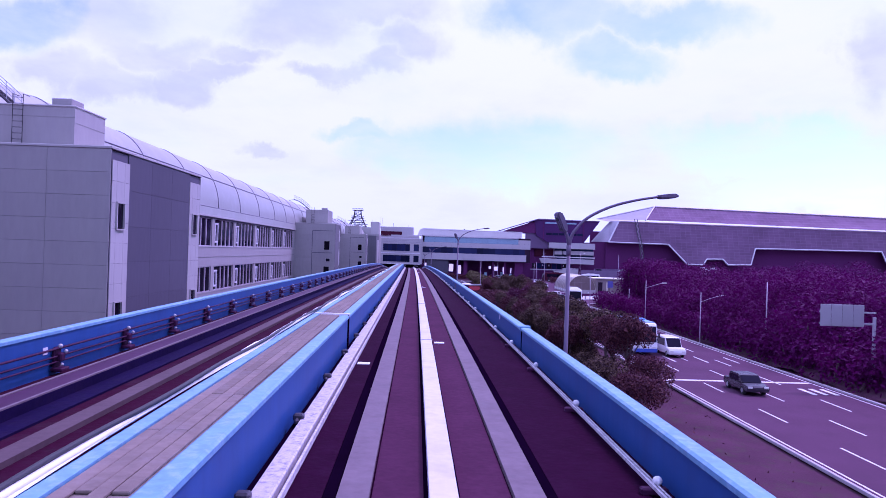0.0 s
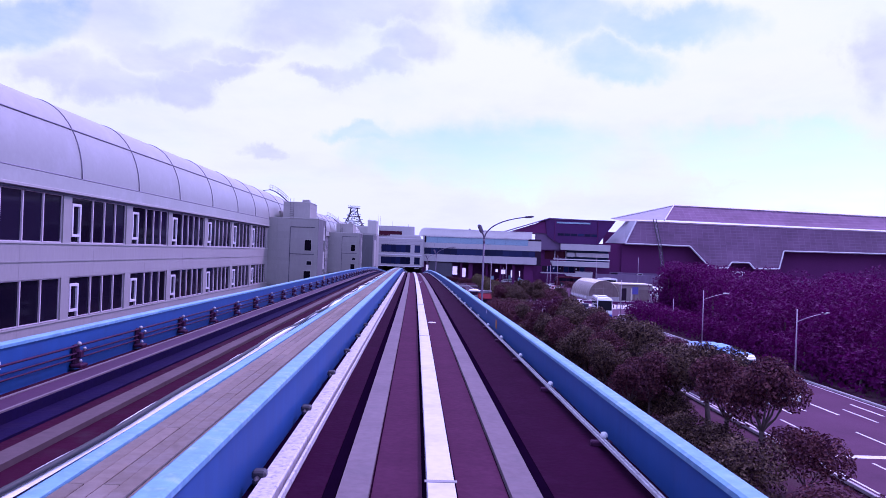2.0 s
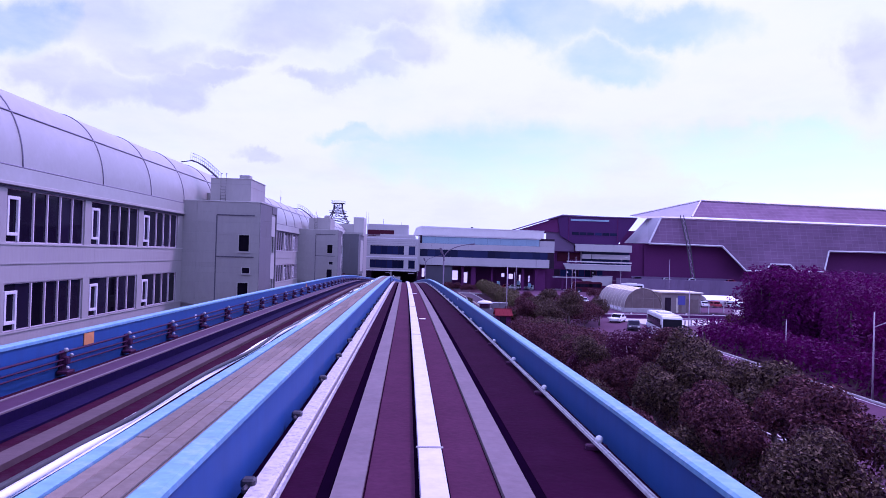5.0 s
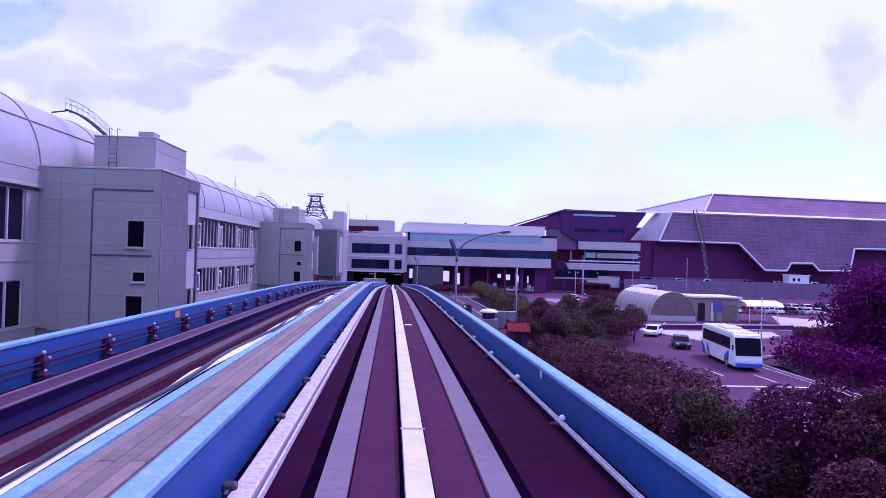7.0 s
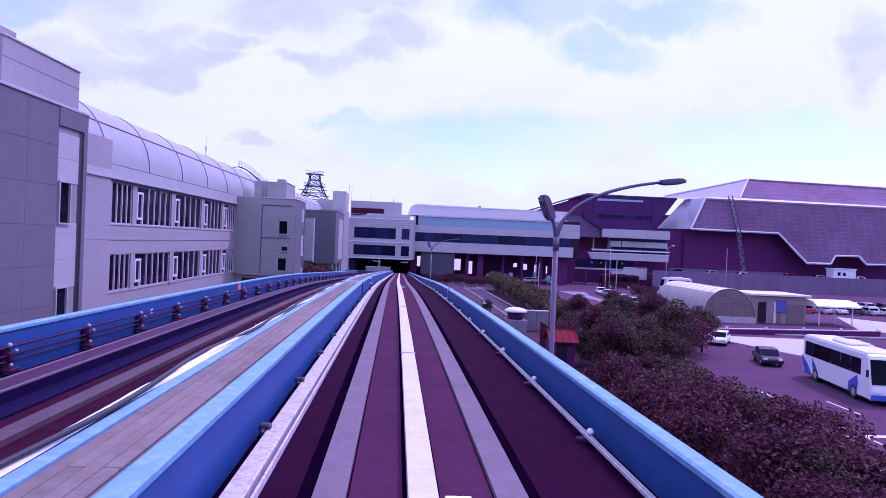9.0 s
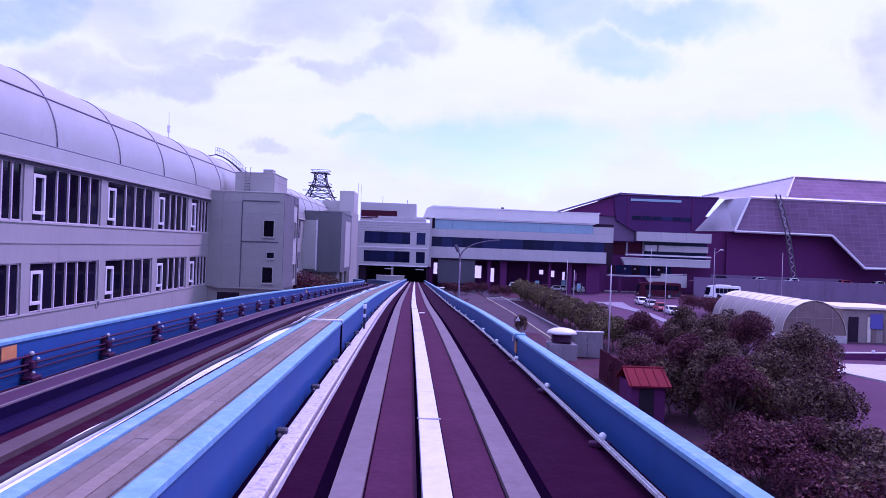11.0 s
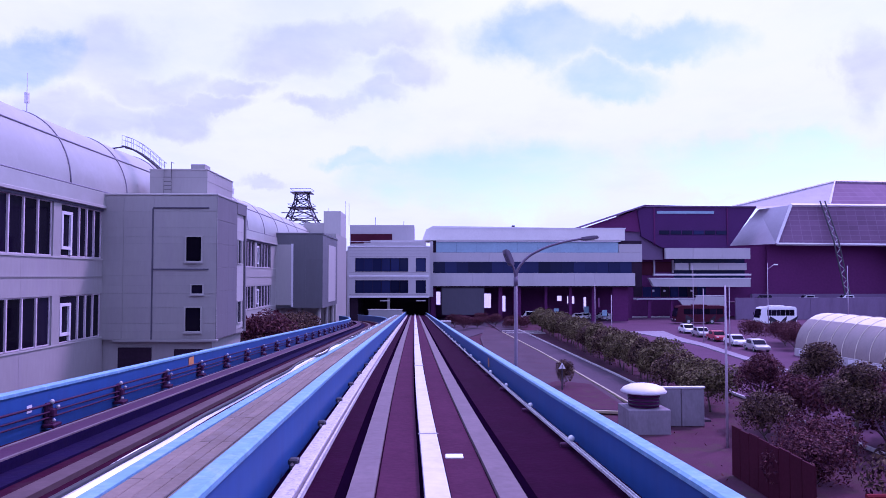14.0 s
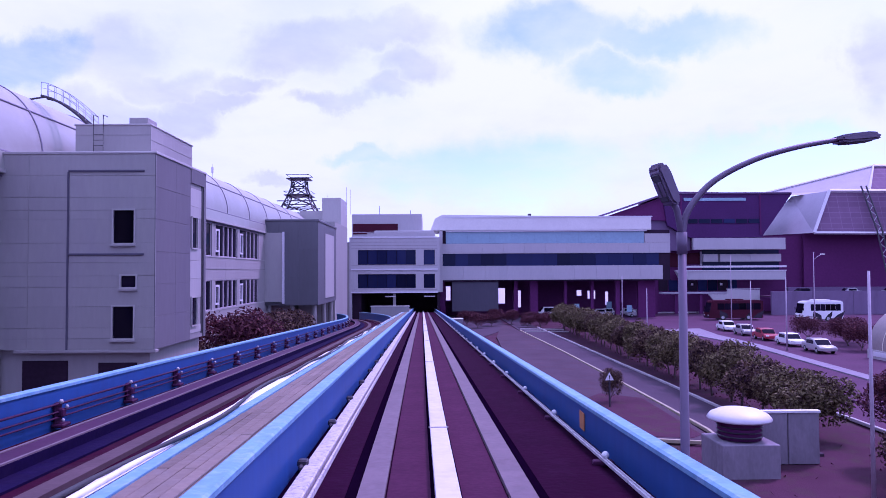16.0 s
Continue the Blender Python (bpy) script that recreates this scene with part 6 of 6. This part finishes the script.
solid("wood_floor", bm, "soil", "dark leaf-strewn bank under the wood", "bank", kind="structure")
# distant tree line beyond everything
blobs = [((-480 if i < 45 else 40) + i * 9 + rng.uniform(-3, 3), 470 + rng.uniform(-20, 20), rng.uniform(3, 7), rng.uniform(5, 8)) for i in range(70)]
me = leaf_cloud(rng, blobs, 9000, 1.5)
me.materials.append(M["leaf_dark"])
tagged(new("far_trees", me), "far dark line of trees", "trees", kind="stuff")
# tufts of grass on the verge
verts, faces = [], []
for _ in range(4500):
    x, y = rng.choice(((rng.uniform(3.5, 19.5), rng.uniform(20, 186)), (rng.uniform(1.0, 11.0), rng.uniform(186, 250)), (rng.uniform(34, 38), rng.uniform(30, 150)), (rng.uniform(16.3, 19.5), rng.uniform(190, 290))))
    a, h, w = rng.uniform(0, 6.28), rng.uniform(-0.04, 0.05), rng.uniform(0.03, 0.08)
    k = len(verts)
    verts += [(x - w * math.cos(a), y - w * math.sin(a), -0.1), (x + w * math.cos(a), y + w * math.sin(a), -0.1), (x + rng.uniform(-0.1, 0.1), y + rng.uniform(-0.1, 0.1), h)]
    faces.append((k, k + 1, k + 2))
me = bpy.data.meshes.new("grass")
me.from_pydata(verts, [], faces)
me.materials.append(M["leaf_red"])
tagged(new("grass", me), "dry tufts of grass on the verges", "grass", kind="stuff")


# ---- vehicles ----
def wheel(parent, x, y, r=0.32, w=0.22):
    t = part("wheel", tube([(x - w / 2, y, r), (x + w / 2, y, r)], r, 14), "tyre", parent)
    part("rim", tube([(x - w / 2 - 0.008, y, r), (x + w / 2 + 0.008, y, r)], r * 0.58, 10), "grey_steel", t)


def car(x, y, rz, paint, label, kind="car"):
    """A car or van heading along its own +y: body, cabin, glass, lights and wheels."""
    ob = thing(kind, label, kind, "cars", (x, y, 0.03))
    ob.rotation_euler = (0, 0, radians(rz))
    van = kind == "van"
    L, W = (4.8, 1.8) if van else (4.4, 1.76)
    h1, h2 = (1.0, 1.95) if van else (0.86, 1.42)
    bm = prism([(-L / 2, 0.32), (L / 2, 0.32), (L / 2 + 0.02, 0.62), (L / 2 - 0.12, h1 - 0.12), (L / 2 - 0.9, h1), (-L / 2 + 0.1, h1 + 0.02), (-L / 2, h1 - 0.2)], "x", -W / 2, W / 2)
    bmesh.ops.bevel(bm, geom=list(bm.edges), offset=0.05, segments=2, affect="EDGES")
    part("body", bm, paint, ob)
    tail = -L / 2 + (0.08 if van else 0.75)
    bm = prism([(L / 2 - 1.0, h1 - 0.02), (L / 2 - 1.65, h2 - 0.06), (L / 2 - 1.9, h2), (tail + 0.25, h2), (tail, h1 - 0.02)], "x", -W / 2 + 0.09, W / 2 - 0.09)
    bmesh.ops.bevel(bm, geom=list(bm.edges), offset=0.05, segments=2, affect="EDGES")
    part("cabin", bm, paint, ob)
    za, zb = h1 + 0.05, h2 - 0.14
    for sx in (-1, 1):
        part("side_window", boxes((sx * (W / 2 - 0.085) - 0.012, sx * (W / 2 - 0.085) + 0.012, tail + 0.35, L / 2 - 1.75, za, zb)), "glass", ob)
        part("headlight", boxes((sx * 0.62 - 0.18, sx * 0.62 + 0.18, L / 2 - 0.02, L / 2 + 0.04, 0.58, 0.74), bevel=0.02), "lamp_glass", ob)
        part("tail_light", boxes((sx * 0.7 - 0.1, sx * 0.7 + 0.1, -L / 2 - 0.03, -L / 2 + 0.03, 0.62, 0.85), bevel=0.02), "red_paint", ob)
        for wy in (-L / 2 + 0.85, L / 2 - 0.85):
            wheel(ob, sx * (W / 2 - 0.1), wy)
    ws = part("windscreen", boxes((-W / 2 + 0.17, W / 2 - 0.17, -0.012, 0.012, 0, math.hypot(0.65, h2 - h1) - 0.1)), "glass", ob)
    ws.matrix_basis = pose(0, L / 2 - 1.0, h1 + 0.02, math.degrees(math.atan2(0.65, h2 - 0.06 - h1)), 0, 0)
    part("rear_window", boxes((-W / 2 + 0.2, W / 2 - 0.2, tail + 0.03, tail + 0.07, za, zb)), "glass", ob)
    return ob


def bus(x, y, rz, label, stripe, roof="white_paint", length=11.5, paint="white_paint"):
    """A coach heading along its own +y: raked nose, window band, sweeping stripes, roof unit and wheels."""
    ob = thing("coach", label, "bus", "coaches", (x, y, 0.03))
    ob.rotation_euler = (0, 0, radians(rz))
    L, W, H = length, 2.5, 3.4
    f = L / 2
    bm = prism([(-f, 0.35), (f, 0.35), (f + 0.06, 0.9), (f - 0.05, 1.35), (f - 0.5, H - 0.18), (f - 0.75, H), (-f + 0.12, H), (-f, H - 0.2)], "x", -W / 2, W / 2)
    bmesh.ops.bevel(bm, geom=list(bm.edges), offset=0.07, segments=2, affect="EDGES")
    part("body", bm, paint, ob)
    part("roof", boxes((-W / 2 + 0.1, W / 2 - 0.1, -f + 0.3, f - 0.95, H - 0.02, H + 0.08), bevel=0.05), roof, ob)
    part("roof_unit", boxes((-0.8, 0.8, -1.5, 1.2, H + 0.08, H + 0.28), bevel=0.06), roof, ob)
    n = 6
    for sx in (-1, 1):
        x0, x1 = sx * W / 2 - 0.012, sx * W / 2 + 0.012
        for i in range(n):
            a = -f + 0.45 + (L - 1.9) * i / n
            part("side_window", boxes((x0, x1, a + 0.02, a + (L - 1.9) / n - 0.02, 1.85, 2.95)), "glass", ob)
        # stripes that sweep up from the sill towards the tail and the nose
        for a, w, lift in ((-f + 0.35, 1.5, 0.9), (-f + 2.3, 0.9, 0.6), (f - 3.3, 1.3, -1.1)):
            part("stripe", prism([(a, 0.45), (a + w, 0.45), (a + w * 0.75 - lift * 0.5, 1.15), (a + w * 0.2 - lift, 1.78), (a - w * 0.45 - lift * 0.6 if a > 0 else max(-f + 0.08, a - lift * 0.6), 1.1)], "x", sx * W / 2 - 0.008, sx * W / 2 + 0.008), stripe, ob)
        part("skirt", boxes((x0, x1, -f + 0.2, f - 0.2, 0.36, 0.44)), "dark_paint", ob)
        part("headlight", boxes((sx * 0.85 - 0.22, sx * 0.85 + 0.22, f + 0.0, f + 0.08, 0.8, 0.98), bevel=0.02), "lamp_glass", ob)
        for wy in (-f + 2.6, f - 2.4):
            wheel(ob, sx * (W / 2 - 0.13), wy, 0.5, 0.3)
        part("mirror", boxes((sx * 1.42 - 0.08, sx * 1.42 + 0.08, f - 0.2, f - 0.1, 1.9, 2.4), bevel=0.02), "dark_paint", ob)
    screen_h = math.hypot(0.42, 1.62)
    ws = part("windscreen", boxes((-W / 2 + 0.1, W / 2 - 0.1, -0.012, 0.016, 0.0, screen_h)), "glass", ob)
    ws.matrix_basis = pose(0, f - 0.04, 1.42, math.degrees(math.atan2(0.45, 1.87)), 0, 0)
    part("rear_window", boxes((-W / 2 + 0.3, W / 2 - 0.3, -f - 0.014, -f + 0.012, 1.9, 2.8)), "glass", ob)
    part("bumper", boxes((-W / 2 + 0.05, W / 2 - 0.05, f - 0.02, f + 0.1, 0.36, 0.75), bevel=0.03), stripe, ob)
    return ob


car(26.4, 77.0, 180, "white_paint", "white van driving on the asphalt road", "van")
car(25.6, 56.8, 180, "dark_paint", "dark car with pale roof on the road")
car(31.8, 176.0, 150, "white_paint", "white car on the cross road")
car(30.7, 163.2, 166, "dark_paint", "dark car by the kerb before the traffic island")
bus(31.2, 151.5, 172, "white coach with blue markings on the road", "blue_vehicle")
bus(23.4, 80.0, 180, "long white bus with pale blue roof on the road", "blue_vehicle", "cyan_roof", 8.5)
bus(62.0, 272.0, 90, "white minibus standing on the forecourt", "dark_paint", "white_paint", 7.0)
car(6.6, 176.0, 10, "white_paint", "white van parked on the verge beside the guideway", "van").location = (7.4, 120.0, 0.0)
car(9.2, 127.0, 5, "red_paint", "red car parked on the verge under the trees").location = (9.4, 131.0, 0.0)
# red coach in darkened paint, which stands in for shade on it
bus(49.5, 277.0, 90, "red coach waiting by the terminal, its paint darkened for shade", "dark_paint", "dark_red", 9.5, "dark_red")
PAINTS = ["white_paint", "silver_paint", "dark_paint", "white_paint", "silver_paint", "red_paint"]
rng = random.Random(17)
for k in range(13):
    p = PAINTS[(k * 5 + 1) % 6]
    car(62 + 2.9 * k, 224 + rng.uniform(-0.3, 0.3), 0, p, {"white_paint": "white", "silver_paint": "silver", "dark_paint": "dark", "red_paint": "red"}[p] + " car parked in a row on the forecourt")
for k in range(12):
    p = PAINTS[k % 6]
    car(66 + 3.0 * k, 236 + rng.uniform(-0.3, 0.3), 180, p, {"white_paint": "white", "silver_paint": "silver", "dark_paint": "dark", "red_paint": "red"}[p] + " car parked in a row on the forecourt")
for k in range(5):
    p = PAINTS[(k * 2 + 1) % 6]
    car(37.4 + 0.4 * k, 226 + 7.0 * k, 176, p, {"white_paint": "white", "silver_paint": "silver", "dark_paint": "dark", "red_paint": "red"}[p] + " car parked along the forecourt path")
for k in range(5):
    p = PAINTS[(k + 3) % 6]
    car(18.5 + 4 * k, 292.0, 90, p, {"white_paint": "white", "silver_paint": "silver", "dark_paint": "dark", "red_paint": "red"}[p] + " car in the shade under the bridge")

for k, x in enumerate((70.0, 79.5, 88.0, 101.0, 109.5, 121.0, 133.0)):
    p = PAINTS[(k * 5 + 2) % 6]
    c = car(x, 293.4, 90, p, {"white_paint": "white", "silver_paint": "silver", "dark_paint": "dark", "red_paint": "red"}[p] + " car on the raised approach road")
    c.location.z = 3.7

car(18.2, 287.6, 92, "white_paint", "white van standing in the shade under the bridge", "van")
car(35.4, 287.0, 90, "silver_paint", "silver car standing in the shade under the bridge")
car(28.6, 290.0, 84, "white_paint", "white car standing in the shade under the bridge")
for x, y, h in ((23.6, 286.0, 2.6), (30.2, 288.0, 2.9), (33.4, 285.5, 2.3)):
    ob = thing("sign_board", "pale upright notice board on two posts under the bridge", "sign", "undercroft boards", (x, y, 0))
    for dx in (-0.45, 0.45):
        part("post", tube([(dx, 0, -0.1), (dx, 0, h)], 0.04, 6), "dark_steel", ob)
    part("board", boxes((-0.5, 0.5, -0.06, -0.04, h - 1.3, h), bevel=0.005), "pale_blue_glass", ob, "pale blue board")

# ---- barrel-roofed shed and its annex ----
shed = thing("barrel_shed", "pale barrel-roofed shed with glazed arched end", "shed")
sx0, sx1, sy0, sy1, r0 = 39.6, 47.2, 200.0, 221.0, 3.8
cxs = (sx0 + sx1) / 2
part("base_wall", boxes((sx0 - 0.1, sx1 + 0.1, sy0 - 0.1, sy1, 0, 0.9), bevel=0.03), "kerb", shed)
N = 9
for i in range(N):
    a, b = sy0 + (sy1 - sy0) * i / N, sy0 + (sy1 - sy0) * (i + 1) / N
    # pale crown and darker sides put the fall of light into the sheets
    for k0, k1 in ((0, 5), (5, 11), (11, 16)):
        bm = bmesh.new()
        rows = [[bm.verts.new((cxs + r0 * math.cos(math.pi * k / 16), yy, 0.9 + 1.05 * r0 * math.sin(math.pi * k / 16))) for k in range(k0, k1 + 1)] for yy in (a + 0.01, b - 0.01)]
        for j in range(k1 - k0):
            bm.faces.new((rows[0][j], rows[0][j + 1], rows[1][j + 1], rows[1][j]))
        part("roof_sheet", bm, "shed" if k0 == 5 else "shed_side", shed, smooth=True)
    part("hoop", tube([(cxs + (r0 + 0.03) * math.cos(math.pi * k / 20), a, 0.9 + 1.05 * (r0 + 0.03) * math.sin(math.pi * k / 20)) for k in range(21)], 0.035, 5), "shed", shed)
part("end_glass", prism([(cxs + 3.7 * math.cos(math.pi * k / 16), 0.9 + 1.05 * 3.7 * math.sin(math.pi * k / 16)) for k in range(17)], "y", sy0 + 0.05, sy0 + 0.12), "shed_end", shed, "milky glazed end wall")
for i in (-2, 0, 2):
    h = 1.05 * math.sqrt(max(0.1, 3.7**2 - (i * 1.05) ** 2))
    part("glazing_bar", boxes((cxs + i * 1.05 - 0.04, cxs + i * 1.05 + 0.04, sy0 - 0.02, sy0 + 0.05, 0.9, 0.9 + h)), "shed_side", shed)
for z in (2.9,):
    w = math.sqrt(3.7**2 - ((z - 0.9) / 1.05) ** 2)
    part("glazing_bar", boxes((cxs - w, cxs + w, sy0 - 0.015, sy0 + 0.045, z - 0.04, z + 0.04)), "shed_side", shed)
for i in range(6):
    part("side_vent", boxes((sx0 - 0.16, sx0 - 0.1, sy0 + 1.5 + 3.2 * i, sy0 + 3.9 + 3.2 * i, 0.3, 0.75)), "frame", shed)
annex = thing("shed_annex", "flat-roofed pale annex with dark doorway beside the shed", "shed")
part("wall", boxes((47.6, 55.4, 201.5, 209.0, 0, 4.0)), "shed_side", annex)
part("roof", boxes((47.2, 55.9, 201.0, 209.4, 4.0, 4.3), bevel=0.04), "shed", annex)
for x0, x1, m in ((48.3, 49.5, "soffit"), (50.6, 51.0, "shed"), (51.2, 51.7, "shed_end")):
    part("door", boxes((x0, x1, 201.42, 201.49, 0.1, 3.1)), m, annex)
part("notice_board", boxes((50.9, 52.4, 201.34, 201.41, 1.7, 3.5), bevel=0.01), "door_blue", annex, "blue notice board")
part("shutter", boxes((52.6, 55.1, 201.42, 201.49, 0.1, 2.9)), "shed_end", annex, "wide brown shutter")
canopy = thing("forecourt_canopy", "small white bowed canopy on thin posts", "canopy")
part("roof", prism([(200.0, 2.75), (200.0, 2.95), (200.9, 3.45), (203.0, 3.75), (205.1, 3.45), (206.0, 2.95), (206.0, 2.75)], "x", 56.2, 62.6), "white_steel", canopy, "bowed white roof")
for x in (57.0, 61.9):
    for y in (200.8, 205.2):
        part("post", tube([(x, y, 0), (x, y, 2.9)], 0.09, 8), "frame", canopy)
kiosk = thing("kiosk", "white box kiosk with two small dark windows on the raised road", "kiosk", at=(112.7, 291.4, 3.7))
part("wall", boxes((0, 6.2, 0, 3.6, 0, 3.2), bevel=0.04), "white_steel", kiosk)
part("roof", boxes((-0.25, 6.45, -0.25, 3.85, 3.2, 3.45), bevel=0.04), "frame", kiosk)
for x in (1.1, 2.6):
    part("window", boxes((x, x + 0.8, -0.05, 0.02, 1.5, 2.4)), "glass", kiosk)
low_wall = thing("low_wall", "low wall with face painted dark as shade, pale concrete coping and short posts", "wall", at=(31.5, 184.9, 0))
low_wall.rotation_euler = (0, 0, radians(9.5))
# face given a dark colour in place of the shade it lies in
part("wall", boxes((0, 27.5, 0, 0.3, -0.1, 0.6)), "t_wall", low_wall, "wall face with shade painted in")
for i in range(11):
    part("coping", boxes((2.5 * i + 0.01, 2.5 * i + 2.49, -0.06, 0.5, 0.6, 0.72), bevel=0.02), "kerb", low_wall, "pale concrete coping")
for i in range(6):
    part("post", boxes((5.4 * i + 0.1, 5.4 * i + 0.34, 0.1, 0.34, 0.72, 0.95), bevel=0.02), "frame", low_wall)
# pale traffic island in the mouth of the junction, with dark bollards
flat("traffic_island", [(32.0, 181.8), (33.0, 190.5), (34.2, 190.0), (34.4, 182.4), (44.4, 182.2), (52.0, 183.6), (50.6, 178.4), (47.0, 174.9), (36.5, 168.1)], 0.17, "kerb", "pale concrete traffic island at the junction", "pavement")
for i in range(7):
    b = thing("bollard", "short dark bollard on the pale traffic island", "bollard", "island bollards", (37.6 + 1.3 * i, 169.2 + 0.84 * i, 0.17))
    part("post", tube([(0, 0, 0), (0, 0, 0.75)], 0.09, 8), "dark_steel", b)
    part("cap", tube([(0, 0, 0.75), (0, 0, 0.8)], [0.11, 0.06], 8), "dark_steel", b)
flat("pale_paving", [(59.5, 195.0), (66.5, 192.0), (76.0, 204.5), (69.0, 216.5)], 0.1, "kerb", "pale concrete paving beside the small canopy", "pavement")
flat("forecourt_path", [(30.6, 206), (31.4, 216), (32.7, 232), (31.6, 244), (30.2, 256), (36.2, 257), (34.6, 246), (34.4, 234), (32.9, 218), (31.8, 205)], 0.15, "vent_base", "pale concrete path curving behind the hedge", "pavement")
fence = thing("fence", "dark red-brown close-boarded fence beside the tree clump", "fence")
for i in range(8):
    part("board", boxes((11.35, 11.43, 164.6 + 0.9 * i, 165.47 + 0.9 * i, -0.1, 2.15 + 0.03 * (i % 3)), bevel=0.01), "dark_red", fence)


# ---- posts, lamps and signs along the road ----
def road_lamp(x, y, h, arm=3.0):
    ob = thing("road_lamp", "slim pale single-arm road lamp beside the kerb", "street lamp", "road lamps", (x, y, 0))
    part("pole", tube([(0, 0, -0.2), (0, 0, h)], [0.09, 0.05], 8), "road_pole", ob, smooth=True)
    if arm:
        part("arm", tube([(0, 0, h - 1.2), (arm * 0.45, 0, h - 0.75), (arm, 0, h - 0.35)], 0.04, 6), "road_pole", ob, smooth=True)
        part("lamp_head", boxes((arm - 0.1, arm + 0.6, -0.14, 0.14, h - 0.42, h - 0.24), bevel=0.04), "lamp_glass", ob)
    return ob


for x, y, h, a in ((34.0, 88.5, 6.3, 2.4), (34.5, 112.5, 6.8, 2.6), (37.6, 78.8, 8.1, 0), (37.2, 131.3, 4.6, 0), (34.9, 152.5, 6.6, 0), (13.4, 177.2, 8.6, 0), (22.2, 236.0, 6.6, 0), (35.7, 238.4, 7.4, 0), (34.8, 227.6, 7.9, 0), (43.0, 262.0, 11.0, 0), (56.0, 262.0, 11.5, 1.2), (26.0, 262.0, 8.0, 0), (70.0, 262.0, 11.0, 0)):
    road_lamp(x, y, h, a)
sign = thing("road_sign", "grey road sign board on a bracket post, seen from behind", "sign", at=(37.2, 59.0, 0))
part("post", tube([(0, 0, -0.2), (0, 0, 6.0)], 0.14, 8), "grey_steel", sign)
part("bracket", boxes((-4.6, 0.1, -0.07, 0.07, 5.35, 5.5), (-4.6, 0.1, -0.07, 0.07, 6.3, 6.42)), "grey_steel", sign)
for i in range(4):
    part("board", boxes((-4.6 + 0.92 * i, -3.72 + 0.92 * i, -0.14, -0.08, 5.2, 7.0), bevel=0.01), "silver_paint", sign, "grey panel of the sign's back")

# mushroom vent on its concrete base, and the screen wall
vent = thing("roof_vent", "mushroom-capped ventilation shaft on a pale concrete base", "vent", at=(10.2, 181.6, 0))
part("base", boxes((-1.24, 1.24, -1.2, 1.2, -0.2, 1.3), bevel=0.04), "vent_base", vent)
part("neck", tube([(0, 0, 1.35), (0, 0, 2.2)], [0.9, 0.9], 16), "t_wall", vent, "dark louvred neck", True)
bm = bmesh.new()
rings = []
for r, z in ((0.9, 2.12), (1.32, 2.15), (1.36, 2.22), (1.2, 2.42), (0.85, 2.58), (0.4, 2.66), (0.02, 2.68)):
    rings.append([bm.verts.new((r * math.cos(2 * math.pi * k / 20), r * math.sin(2 * math.pi * k / 20), z)) for k in range(20)])
for a, b in zip(rings, rings[1:]):
    for k in range(20):
        bm.faces.new((a[k], a[(k + 1) % 20], b[(k + 1) % 20], b[k]))
part("cap", bm, "frame", vent, "pale domed cap", True)
for k in range(3):
    part("louvre", tube([(0.94 * math.cos(t), 0.94 * math.sin(t), 1.5 + 0.2 * k) for t in (2 * math.pi * j / 20 for j in range(21))], 0.035, 4), "dark_steel", vent)
screen = thing("screen_wall", "pale two-panel screen wall beside the vent", "wall", at=(11.35, 182.6, 0))
part("panel", boxes((0.05, 1.45, 0, 0.18, -0.1, 2.2), bevel=0.02), "vent_base", screen)
part("panel", boxes((1.5, 2.9, 0, 0.18, -0.1, 2.2), bevel=0.02), "vent_base", screen)
part("coping", boxes((0.0, 2.95, -0.06, 0.24, 2.2, 2.32), bevel=0.02), "frame", screen)
# red-roofed hut below the guideway
hut = thing("hut", "small dark hut with a pitched red sheet roof", "hut", at=(9.55, 156.9, 0))
part("wall", boxes((0.1, 2.1, 0.2, 2.6, -0.1, 2.2)), "t_wall", hut)
part("roof", prism([(-0.15, 2.05), (-0.15, 2.13), (1.4, 2.95), (2.95, 2.13), (2.95, 2.05), (1.4, 2.87)], "x", -0.1, 2.35), "red_roof", hut)
for i in range(5):
    x = 0.05 + 0.53 * i
    part("roof_batten", tube([(x, -0.12, 2.17), (x, 1.4, 2.97), (x, 2.92, 2.17)], 0.03, 4), "red_roof", hut)
part("ridge_cap", tube([(-0.12, 1.4, 2.96), (2.37, 1.4, 2.96)], 0.07, 6), "red_roof", hut)
part("door", boxes((0.6, 1.45, 0.14, 0.19, 0, 1.9)), "dark_paint", hut)
ws = thing("warning_sign", "small white triangular road sign on a short dark post", "sign", at=(7.95, 195.8, 0.05))
part("post", tube([(0, 0, -0.1), (0, 0, 1.75)], 0.06, 6), "dark_steel", ws)
part("board", prism([(-0.28, 1.7), (0.28, 1.7), (0, 2.2)], "y", -0.04, 0.0), "frame", ws)
part("symbol", boxes((-0.03, 0.03, -0.048, -0.041, 1.78, 2.02)), "dark_steel", ws)
island = flat("grass_island", [(5.2, 187.4), (10.0, 186.4), (11.2, 187.4), (11.4, 196), (10.6, 227), (9.3, 256), (8.2, 272), (5.1, 246), (3.0, 200)], 0.06, "dry_ground", "worn dusty paved island inside the kerb", "ground")
flat("grass_patch", [(6.0, 188.0), (10.2, 187.2), (10.9, 188.0), (10.9, 199.0), (8.5, 201.0), (5.0, 196.0)], 0.075, "soil", "brown worn grass at the island tip", "ground")
